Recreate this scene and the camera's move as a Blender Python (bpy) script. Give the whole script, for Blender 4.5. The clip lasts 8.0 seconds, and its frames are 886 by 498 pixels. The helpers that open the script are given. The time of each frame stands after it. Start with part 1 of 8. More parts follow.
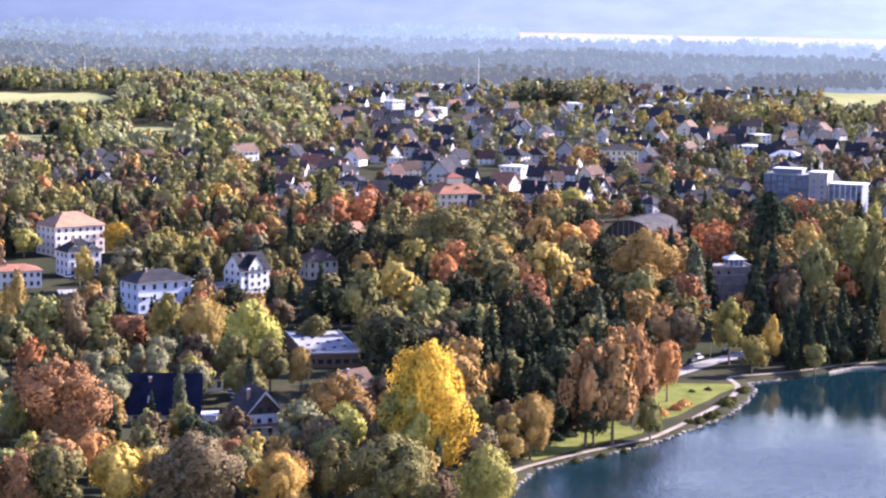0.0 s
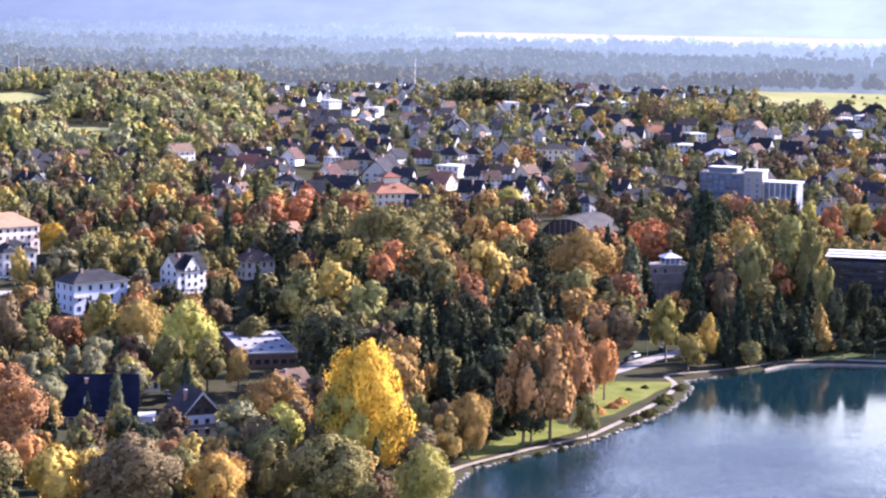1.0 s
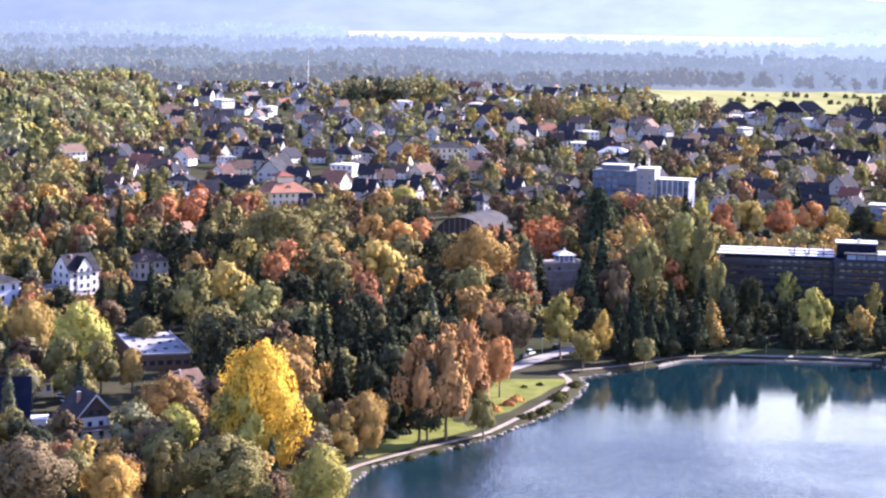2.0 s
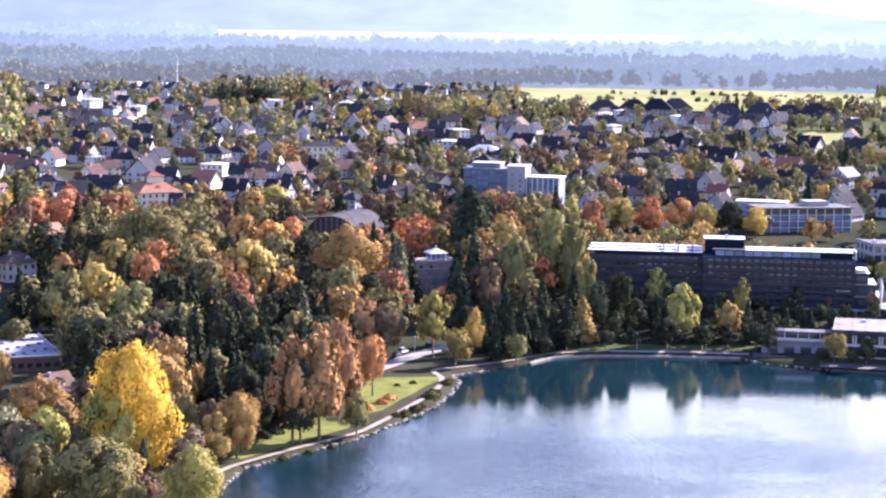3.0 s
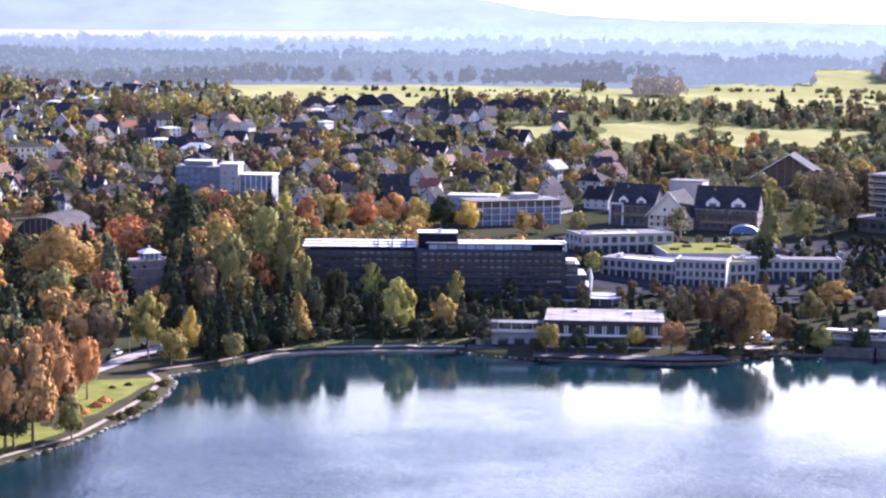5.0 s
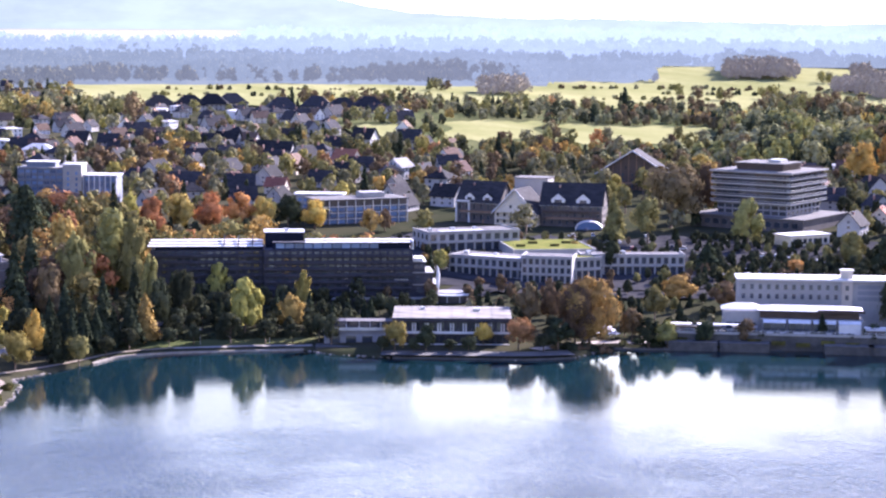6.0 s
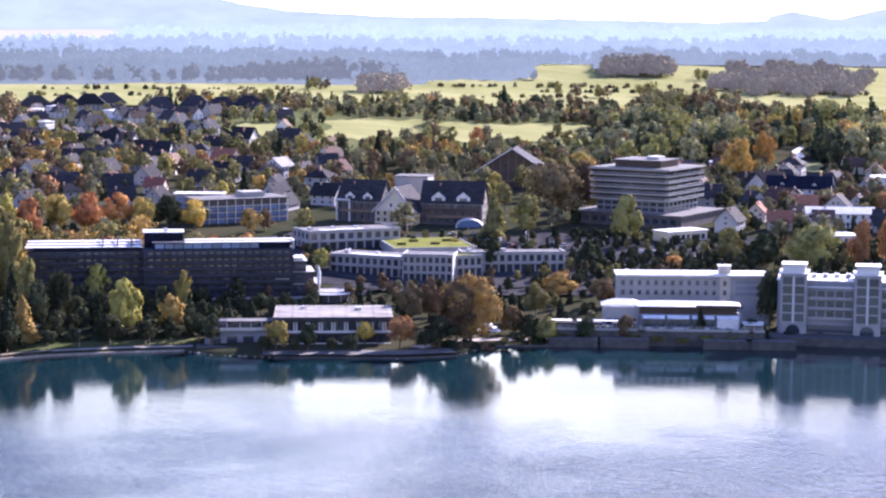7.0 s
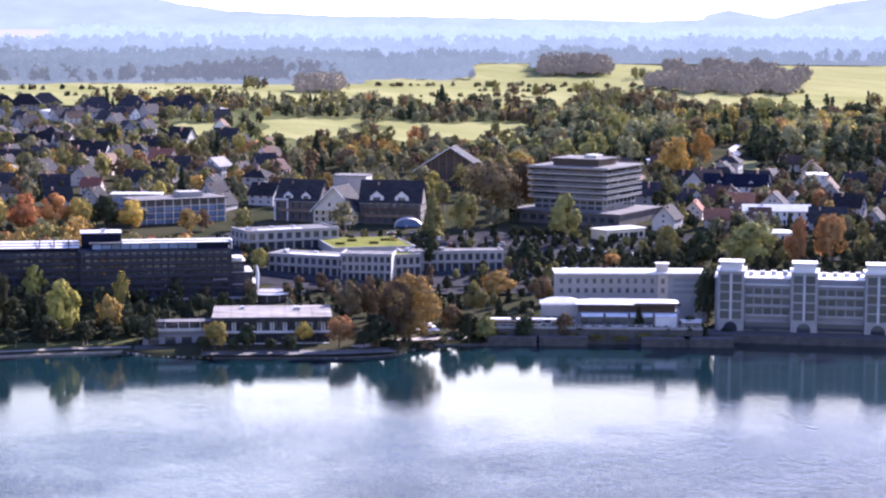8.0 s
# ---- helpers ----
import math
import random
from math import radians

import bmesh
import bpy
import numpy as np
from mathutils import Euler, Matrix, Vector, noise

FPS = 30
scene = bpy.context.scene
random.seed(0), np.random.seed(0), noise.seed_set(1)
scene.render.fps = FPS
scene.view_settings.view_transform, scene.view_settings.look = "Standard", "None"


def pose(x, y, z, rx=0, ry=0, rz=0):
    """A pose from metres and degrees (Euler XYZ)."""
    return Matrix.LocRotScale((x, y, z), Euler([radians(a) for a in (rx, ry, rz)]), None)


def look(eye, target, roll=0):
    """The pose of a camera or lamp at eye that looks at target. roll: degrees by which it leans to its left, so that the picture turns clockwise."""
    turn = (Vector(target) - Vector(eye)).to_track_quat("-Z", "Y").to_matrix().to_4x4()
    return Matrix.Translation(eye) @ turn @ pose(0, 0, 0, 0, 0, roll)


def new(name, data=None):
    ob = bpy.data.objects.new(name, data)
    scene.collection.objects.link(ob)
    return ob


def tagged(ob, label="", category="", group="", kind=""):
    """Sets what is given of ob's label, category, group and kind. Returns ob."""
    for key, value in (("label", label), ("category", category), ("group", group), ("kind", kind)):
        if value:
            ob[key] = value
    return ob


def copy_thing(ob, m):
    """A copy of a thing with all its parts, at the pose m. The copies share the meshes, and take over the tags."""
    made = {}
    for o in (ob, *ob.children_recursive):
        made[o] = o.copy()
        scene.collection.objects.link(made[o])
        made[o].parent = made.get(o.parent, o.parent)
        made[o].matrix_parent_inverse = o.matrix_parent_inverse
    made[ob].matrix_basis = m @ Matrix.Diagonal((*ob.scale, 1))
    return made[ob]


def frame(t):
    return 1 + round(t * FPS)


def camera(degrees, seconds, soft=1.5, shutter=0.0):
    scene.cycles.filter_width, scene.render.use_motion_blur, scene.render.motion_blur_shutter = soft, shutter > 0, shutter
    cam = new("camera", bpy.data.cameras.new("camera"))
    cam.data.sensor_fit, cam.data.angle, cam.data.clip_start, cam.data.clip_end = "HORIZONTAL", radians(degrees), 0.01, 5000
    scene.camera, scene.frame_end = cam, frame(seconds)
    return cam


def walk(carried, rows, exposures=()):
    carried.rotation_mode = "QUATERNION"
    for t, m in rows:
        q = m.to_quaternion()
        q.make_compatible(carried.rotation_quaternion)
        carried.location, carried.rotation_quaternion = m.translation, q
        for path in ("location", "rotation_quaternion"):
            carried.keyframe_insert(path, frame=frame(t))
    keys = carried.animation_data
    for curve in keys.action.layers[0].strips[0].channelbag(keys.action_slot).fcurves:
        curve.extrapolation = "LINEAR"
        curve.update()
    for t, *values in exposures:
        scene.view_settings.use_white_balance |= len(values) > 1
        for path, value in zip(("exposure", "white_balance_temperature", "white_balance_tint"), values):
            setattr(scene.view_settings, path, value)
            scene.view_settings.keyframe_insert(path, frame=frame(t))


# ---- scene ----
# The camera turns on a stand on a castle terrace, high over a lake.
cam = camera(24.58, 8.0, soft=2.3)
EYE_Z = 122.0
TURNS = [
    (0, -0.052, -6.545, 0.986),
    (0.5, -0.536, -6.541, 1.018),
    (1, -1.832, -6.531, 0.969),
    (2.5, -6.548, -6.512, 0.869),
    (3, -8.455, -6.505, 0.824),
    (3.5, -10.198, -6.496, 0.764),
    (4, -12.267, -6.497, 0.731),
    (4.5, -14.34, -6.5, 0.642),
    (6, -20.867, -6.516, 0.402),
    (6.5, -22.693, -6.525, 0.358),
    (7, -24.246, -6.537, 0.296),
    (7.5, -25.38, -6.546, 0.236),
    (8, -25.985, -6.553, 0.198),
]
# seconds, yaw, pitch, roll
walk(cam, [(t, pose(0, 0, EYE_Z, 90 + pitch, 0, yaw) @ pose(0, 0, 0, 0, 0, roll)) for t, yaw, pitch, roll in TURNS],
     [(0.0, 2.38, 5700, 30), (3.0, 2.56, 5650, 32), (4.5, 2.4, 5650, 33), (6.0, 2.44, 5650, 33), (7.5, 2.22, 5650, 33), (8.0, 2.22, 5650, 33)])

# ---- light ----
HAZE = 16.5
SUN_AZ, SUN_EL = 61.0, 27.0          # degrees to the right of the first view, and up
world = bpy.data.worlds.new("sky")
scene.world = world
world.use_nodes = True
wn, wl = world.node_tree.nodes, world.node_tree.links
wn.clear()
sky = wn.new("ShaderNodeTexSky")
sky.sky_type, sky.sun_disc = "NISHITA", False
sky.sun_elevation, sky.sun_rotation = radians(SUN_EL), radians(SUN_AZ)
sky.altitude, sky.air_density, sky.dust_density, sky.ozone_density = 500, 1.0, 1.6, 1.0
tex = wn.new("ShaderNodeTexCoord")
stretch = wn.new("ShaderNodeMapping")
stretch.inputs["Scale"].default_value = (1.0, 1.0, 2.6)
stretch.inputs["Location"].default_value = (0.9, 0.4, 0.15)
wl.new(tex.outputs["Generated"], stretch.inputs["Vector"])
clouds = wn.new("ShaderNodeTexNoise")
clouds.inputs["Scale"].default_value, clouds.inputs["Detail"].default_value = 5.4, 5.0
wl.new(stretch.outputs["Vector"], clouds.inputs["Vector"])
cover = wn.new("ShaderNodeMapRange")
cover.inputs["From Min"].default_value, cover.inputs["From Max"].default_value = 0.43, 0.57
cover.inputs["To Min"].default_value, cover.inputs["To Max"].default_value = 0.45, 1.08
wl.new(clouds.outputs["Fac"], cover.inputs["Value"])
# haze: bright low over the land towards the sun
def world_math(op, x, y):
    k = wn.new("ShaderNodeMath")
    k.operation = op
    for i, v in enumerate((x, y)):
        if isinstance(v, bpy.types.NodeSocket):
            wl.new(v, k.inputs[i])
        else:
            k.inputs[i].default_value = v
    return k.outputs[0]


split = wn.new("ShaderNodeSeparateXYZ")
wl.new(tex.outputs["Generated"], split.inputs[0])
toward = wn.new("ShaderNodeVectorMath")
toward.operation = "DOT_PRODUCT"
toward.inputs[1].default_value = (math.sin(radians(SUN_AZ)), math.cos(radians(SUN_AZ)), 0.0)
wl.new(tex.outputs["Generated"], toward.inputs[0])
low = world_math("POWER", world_math("SUBTRACT", 1.0, world_math("ABSOLUTE", split.outputs["Z"], 0.0)), 3.1)
ahead = world_math("POWER", world_math("MULTIPLY_ADD", toward.outputs["Value"], 0.5), 0.4)
ahead.node.inputs[0].links[0].from_node.inputs[2].default_value = 0.5
amount = world_math("MULTIPLY", world_math("MULTIPLY", low, ahead), cover.outputs["Result"])
haze = wn.new("ShaderNodeMix")
haze.data_type = "RGBA"
haze.inputs["A"].default_value, haze.inputs["B"].default_value = (0, 0, 0, 1), (HAZE, HAZE * 0.975, HAZE * 0.79, 1)
wl.new(amount, haze.inputs["Factor"])
both = wn.new("ShaderNodeMix")
both.data_type, both.blend_type = "RGBA", "ADD"
both.inputs["Factor"].default_value = 1.0
blue = wn.new("ShaderNodeMix")
blue.data_type, blue.blend_type = "RGBA", "MULTIPLY"
blue.inputs["Factor"].default_value = 1.0
higher = wn.new("ShaderNodeMapRange")            # the blue deepens upwards
higher.inputs["From Min"].default_value, higher.inputs["From Max"].default_value = 0.19, 0.34
higher.inputs["To Min"].default_value, higher.inputs["To Max"].default_value = 0.0, 1.0
wl.new(split.outputs["Z"], higher.inputs["Value"])
tone = wn.new("ShaderNodeMix")
tone.data_type = "RGBA"
tone.inputs["A"].default_value, tone.inputs["B"].default_value = (0.90, 0.84, 0.62, 1), (1.02, 1.22, 1.88, 1)
wl.new(higher.outputs["Result"], tone.inputs["Factor"])
wl.new(tone.outputs["Result"], blue.inputs["B"])
wl.new(sky.outputs["Color"], blue.inputs["A"])
wl.new(blue.outputs["Result"], both.inputs["A"])
wl.new(haze.outputs["Result"], both.inputs["B"])
bg = wn.new("ShaderNodeBackground")
bg.inputs["Strength"].default_value = 0.057
wl.new(both.outputs["Result"], bg.inputs["Color"])
wout = wn.new("ShaderNodeOutputWorld")
wl.new(bg.outputs["Background"], wout.inputs["Surface"])

sun = new("sun", bpy.data.lights.new("sun", "SUN"))
sun.data.energy, sun.data.angle, sun.data.color = 5.0, radians(0.6), (1.0, 0.91, 0.79)
sun_way = Vector((math.sin(radians(SUN_AZ)) * math.cos(radians(SUN_EL)), math.cos(radians(SUN_AZ)) * math.cos(radians(SUN_EL)), math.sin(radians(SUN_EL))))
sun.matrix_basis = look(sun_way * 500, (0, 0, 0))


# ---- materials ----
def nodes_of(name):
    m = bpy.data.materials.new(name)
    m.use_nodes = True
    n, l = m.node_tree.nodes, m.node_tree.links
    n.clear()
    out = n.new("ShaderNodeOutputMaterial")
    return m, n, l, out


def mixed(n, l, fac, a, b, blend="MIX"):
    """A colour mix; fac, a and b are values or sockets."""
    k = n.new("ShaderNodeMix")
    k.data_type, k.blend_type = "RGBA", blend
    for slot, v in (("Factor", fac), ("A", a), ("B", b)):
        if isinstance(v, bpy.types.NodeSocket):
            l.new(v, k.inputs[slot])
        elif slot == "Factor":
            k.inputs[slot].default_value = v
        else:
            k.inputs[slot].default_value = (*v[:3], 1)
    return k.outputs["Result"]


def grain(n, l, scale, detail=4.0, rough=0.6, low=0.35, high=0.65, squeeze=None):
    g = n.new("ShaderNodeTexNoise")
    g.inputs["Scale"].default_value, g.inputs["Detail"].default_value, g.inputs["Roughness"].default_value = scale, detail, rough
    c = n.new("ShaderNodeTexCoord")
    if squeeze:
        mp = n.new("ShaderNodeMapping")
        mp.inputs["Scale"].default_value = squeeze
        l.new(c.outputs["Object"], mp.inputs["Vector"])
        l.new(mp.outputs["Vector"], g.inputs["Vector"])
    else:
        l.new(c.outputs["Object"], g.inputs["Vector"])
    r = n.new("ShaderNodeMapRange")
    r.inputs["From Min"].default_value, r.inputs["From Max"].default_value = low, high
    l.new(g.outputs["Fac"], r.inputs["Value"])
    return r.outputs["Result"]


def surface(name, a, b, rough=0.8, big=0.15, fine=2.5, spec=0.3, metal=0.0, bump=0.25, vary=0.0, squeeze=None):
    """A weathered surface between the colours a and b: large stains, fine grain and relief; vary: how far pieces differ."""
    m, n, l, out = nodes_of(name)
    p = n.new("ShaderNodeBsdfPrincipled")
    stain, grit = grain(n, l, big, 5.0, squeeze=squeeze), grain(n, l, fine, 6.0, 0.7, squeeze=squeeze)
    col = mixed(n, l, stain, a, b)
    dark = [c * 0.72 for c in a]
    half = n.new("ShaderNodeMath")
    half.operation = "MULTIPLY"
    half.inputs[1].default_value = 0.35
    l.new(grit, half.inputs[0])
    col = mixed(n, l, half.outputs[0], col, dark)
    if vary:
        info = n.new("ShaderNodeObjectInfo")
        hsv = n.new("ShaderNodeHueSaturation")
        for slot, lo, hi in (("Value", 1 - vary, 1 + vary), ("Hue", 0.5 - vary * 0.06, 0.5 + vary * 0.06)):
            r = n.new("ShaderNodeMapRange")
            r.inputs["To Min"].default_value, r.inputs["To Max"].default_value = lo, hi
            l.new(info.outputs["Random"], r.inputs["Value"])
            l.new(r.outputs["Result"], hsv.inputs[slot])
        l.new(col, hsv.inputs["Color"])
        col = hsv.outputs["Color"]
    l.new(col, p.inputs["Base Color"])
    rr = n.new("ShaderNodeMapRange")
    rr.inputs["To Min"].default_value, rr.inputs["To Max"].default_value = rough - 0.1, min(1, rough + 0.1)
    l.new(grit, rr.inputs["Value"])
    l.new(rr.outputs["Result"], p.inputs["Roughness"])
    p.inputs["Metallic"].default_value, p.inputs["Specular IOR Level"].default_value = metal, spec
    bp = n.new("ShaderNodeBump")
    bp.inputs["Strength"].default_value, bp.inputs["Distance"].default_value = bump, 0.05
    l.new(grit, bp.inputs["Height"])
    l.new(bp.outputs["Normal"], p.inputs["Normal"])
    l.new(p.outputs["BSDF"], out.inputs["Surface"])
    return m


def foliage(name, a, b, through_leaf=0.13):
    """Leaves: each clump differs, each tree differs, and light comes through."""
    m, n, l, out = nodes_of(name)
    geo, info = n.new("ShaderNodeNewGeometry"), n.new("ShaderNodeObjectInfo")
    even = n.new("ShaderNodeMapRange")
    even.inputs["To Min"].default_value, even.inputs["To Max"].default_value = 0.38, 0.64
    l.new(geo.outputs["Random Per Island"], even.inputs["Value"])
    col = mixed(n, l, even.outputs["Result"], a, b)
    patch = grain(n, l, 0.35, 3.0)
    col = mixed(n, l, 0.5, col, mixed(n, l, patch, [c * 0.65 for c in a], [min(1, c * 1.25) for c in b]))
    hsv = n.new("ShaderNodeHueSaturation")
    for slot, lo, hi in (("Value", 0.8, 1.2), ("Hue", 0.485, 0.515)):
        r = n.new("ShaderNodeMapRange")
        r.inputs["To Min"].default_value, r.inputs["To Max"].default_value = lo, hi
        l.new(info.outputs["Random"], r.inputs["Value"])
        l.new(r.outputs["Result"], hsv.inputs[slot])
    l.new(col, hsv.inputs["Color"])
    d, t, k = n.new("ShaderNodeBsdfDiffuse"), n.new("ShaderNodeBsdfTranslucent"), n.new("ShaderNodeMixShader")
    l.new(hsv.outputs["Color"], d.inputs["Color"])
    l.new(hsv.outputs["Color"], t.inputs["Color"])
    k.inputs["Fac"].default_value = through_leaf
    l.new(d.outputs["BSDF"], k.inputs[1])
    l.new(t.outputs["BSDF"], k.inputs[2])
    l.new(k.outputs["Shader"], out.inputs["Surface"])
    return m


LEAF = {
    "olive": foliage("olive_leaves", (0.096, 0.095, 0.034), (0.232, 0.206, 0.077)),
    "lime": foliage("yellow_green_leaves", (0.159, 0.144, 0.040), (0.344, 0.292, 0.082)),
    "gold": foliage("golden_leaves", (0.284, 0.176, 0.047), (0.516, 0.335, 0.086)),
    "yellow": foliage("yellow_leaves", (0.300, 0.170, 0.026), (0.560, 0.325, 0.048), 0.2),
    "orange": foliage("orange_leaves", (0.284, 0.131, 0.050), (0.499, 0.249, 0.090)),
    "rust": foliage("rust_leaves", (0.176, 0.096, 0.045), (0.353, 0.194, 0.082)),
    "amber": foliage("amber_leaves", (0.194, 0.133, 0.043), (0.396, 0.271, 0.084)),
    # brown and grey leaves, their dull colours partly mimicking haze on far trees
    "brown": foliage("brown_leaves", (0.080, 0.058, 0.034), (0.165, 0.118, 0.065)),
    "grey": foliage("grey_green_leaves", (0.101, 0.098, 0.053), (0.224, 0.206, 0.107)),
    "silver": foliage("grey_needles", (0.056, 0.063, 0.039), (0.152, 0.152, 0.085), 0.15),
    # dark broadleaves; the tone also takes in shade between and under trees
    "dark": foliage("dark_and_shaded_leaves", (0.022, 0.028, 0.017), (0.060, 0.064, 0.036), 0.2),
    "fir": foliage("dark_needles", (0.017, 0.025, 0.016), (0.050, 0.058, 0.032), 0.12),
}
BARK = surface("bark", (0.09, 0.065, 0.045), (0.16, 0.12, 0.085), 0.95, 0.8, 6.0, squeeze=(1, 1, 0.2))
SOIL = surface("garden_ground", (0.026, 0.030, 0.016), (0.052, 0.047, 0.029), 1.0, 0.03, 0.6, 0.0)
MEADOW = surface("meadow_grass", (0.158, 0.162, 0.062), (0.250, 0.240, 0.108), 1.0, 0.012, 0.25, 0.0, squeeze=(1.0, 0.25, 1.0))
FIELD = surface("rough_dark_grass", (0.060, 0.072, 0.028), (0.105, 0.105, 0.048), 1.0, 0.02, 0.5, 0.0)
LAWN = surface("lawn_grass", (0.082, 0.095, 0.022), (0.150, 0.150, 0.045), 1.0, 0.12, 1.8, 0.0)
ASPHALT = surface("pale_asphalt", (0.17, 0.155, 0.135), (0.235, 0.215, 0.185), 0.9, 0.2, 3.0)
DARK_ASPHALT = surface("dark_asphalt", (0.032, 0.032, 0.034), (0.058, 0.056, 0.055), 0.95, 0.08, 2.0, 0.0)
GRAVEL = surface("gravel_path", (0.165, 0.132, 0.095), (0.25, 0.205, 0.15), 0.95, 0.3, 3.0)
STONE = surface("shore_stone", (0.15, 0.13, 0.11), (0.27, 0.235, 0.195), 0.95, 0.3, 2.0, vary=0.25)
QUAY = surface("dark_quay_stone", (0.045, 0.045, 0.044), (0.085, 0.082, 0.076), 0.9, 0.3, 2.0)
WHITE_WALL = surface("white_render", (0.52, 0.51, 0.48), (0.62, 0.60, 0.57), 0.9, 0.12, 2.0, vary=0.08)
CREAM_WALL = surface("cream_render", (0.46, 0.40, 0.31), (0.55, 0.48, 0.38), 0.9, 0.12, 2.0, vary=0.15)
PINK_WALL = surface("pale_pink_render", (0.66, 0.55, 0.48), (0.72, 0.62, 0.55), 0.9, 0.12, 2.0)
SLATE_WALL = surface("slate_blue_panels", (0.095, 0.112, 0.150), (0.14, 0.16, 0.205), 0.7, 0.12, 2.0)
# villa walls with the blue of their shade put into the colour
SHADED_VILLA_WALL = surface("shade_blue_render", (0.40, 0.44, 0.52), (0.48, 0.51, 0.59), 0.9, 0.12, 2.0)
# white town walls, greyed in the colour for shade and haze
TOWN_WALL = surface("shade_greyed_render", (0.27, 0.265, 0.255), (0.36, 0.35, 0.33), 0.9, 0.12, 2.0, vary=0.2)
GREY_WALL = surface("grey_render", (0.23, 0.222, 0.212), (0.30, 0.29, 0.277), 0.9, 0.12, 2.0, vary=0.2)
DARK_TILE = surface("dark_roof_tiles", (0.019, 0.019, 0.021), (0.038, 0.037, 0.040), 0.9, 0.25, 2.2, 0.06, vary=0.35, squeeze=(1, 1, 3))
BROWN_TILE = surface("brown_roof_tiles", (0.072, 0.046, 0.035), (0.118, 0.075, 0.057), 0.9, 0.25, 2.2, 0.06, vary=0.3, squeeze=(1, 1, 3))
RED_TILE = surface("red_roof_tiles", (0.175, 0.075, 0.050), (0.24, 0.108, 0.070), 0.9, 0.25, 2.2, 0.06, vary=0.2, squeeze=(1, 1, 3))
ORANGE_TILE = surface("orange_roof_tiles", (0.205, 0.115, 0.073), (0.275, 0.160, 0.100), 0.9, 0.25, 2.2, 0.06, vary=0.1, squeeze=(1, 1, 3))
NAVY_ROOF = surface("navy_sheet_roof", (0.008, 0.010, 0.019), (0.015, 0.018, 0.032), 0.9, 0.2, 2.0, 0.04)
SHEET_ROOF = surface("pale_sheet_roof", (0.40, 0.39, 0.375), (0.56, 0.545, 0.52), 0.5, 0.2, 1.5, 0.5)
GREY_ROOF = surface("grey_gravel_roof", (0.18, 0.175, 0.17), (0.27, 0.262, 0.25), 0.95, 0.2, 1.5, 0.08)
FELT_ROOF = surface("dark_felt_roof", (0.085, 0.082, 0.080), (0.15, 0.145, 0.14), 0.95, 0.15, 1.5, 0.06)
DARK_PANEL = surface("dark_balcony_panels", (0.060, 0.052, 0.050), (0.095, 0.083, 0.078), 0.7, 0.2, 2.0)
HOTEL_CLADDING = surface("blue_black_cladding", (0.030, 0.031, 0.041), (0.050, 0.050, 0.063), 0.8, 0.2, 2.0, 0.15)
# pale facades with their blue shade put into the render's colour
SHADED_WALL = surface("shaded_blue_grey_render", (0.175, 0.176, 0.192), (0.235, 0.234, 0.248), 0.9, 0.12, 2.0)
CONCRETE = surface("pale_concrete", (0.225, 0.222, 0.214), (0.30, 0.293, 0.281), 0.85, 0.2, 2.0)
DARK_WOOD = surface("dark_stained_wood", (0.050, 0.036, 0.028), (0.085, 0.060, 0.045), 0.8, 0.3, 3.0, squeeze=(1, 1, 6))
BROWN_WOOD = surface("brown_boards", (0.14, 0.085, 0.05), (0.21, 0.13, 0.08), 0.8, 0.3, 3.0, squeeze=(1, 1, 6))
WHITE_PAINT = surface("white_paint", (0.47, 0.465, 0.45), (0.57, 0.56, 0.54), 0.6, 0.4, 3.0)
BRICK = surface("chimney_brick", (0.28, 0.15, 0.11), (0.38, 0.23, 0.17), 0.9, 0.5, 4.0, vary=0.2)
METAL = surface("grey_metal", (0.30, 0.31, 0.32), (0.42, 0.43, 0.44), 0.45, 0.5, 4.0, 0.5, 0.6)
CANVAS = surface("white_canvas", (0.50, 0.495, 0.475), (0.60, 0.59, 0.57), 0.9, 0.5, 4.0)
VAULT_ROOF = surface("weathered_vault_roof", (0.040, 0.038, 0.037), (0.072, 0.068, 0.064), 0.95, 0.2, 1.5, 0.03)
WORN_ROOF = surface("worn_sheet_roof", (0.11, 0.10, 0.085), (0.26, 0.245, 0.225), 0.9, 0.16, 0.9, 0.1, squeeze=(0.5, 1.4, 1.0))
GREEN_ROOF = surface("planted_roof", (0.095, 0.110, 0.028), (0.165, 0.158, 0.048), 1.0, 0.15, 1.5, 0.0)
BUSH = foliage("shrub_leaves", (0.035, 0.045, 0.014), (0.10, 0.085, 0.03))


def glass_pane(name, tint):
    m, n, l, out = nodes_of(name)
    p = n.new("ShaderNodeBsdfPrincipled")
    info = n.new("ShaderNodeObjectInfo")
    l.new(mixed(n, l, info.outputs["Random"], tint, [c * 2.2 for c in tint]), p.inputs["Base Color"])
    p.inputs["Roughness"].default_value, p.inputs["Specular IOR Level"].default_value = 0.08, 0.6
    l.new(p.outputs["BSDF"], out.inputs["Surface"])
    return m


GLASS = glass_pane("window_glass", (0.020, 0.024, 0.030))
BLUE_GLASS = glass_pane("blue_window_glass", (0.06, 0.09, 0.15))


def paint(name, col):
    m, n, l, out = nodes_of(name)
    p = n.new("ShaderNodeBsdfPrincipled")
    l.new(mixed(n, l, grain(n, l, 1.5), col, [c * 0.85 for c in col]), p.inputs["Base Color"])
    p.inputs["Roughness"].default_value, p.inputs["Coat Weight"].default_value = 0.35, 0.5
    l.new(p.outputs["BSDF"], out.inputs["Surface"])
    return m


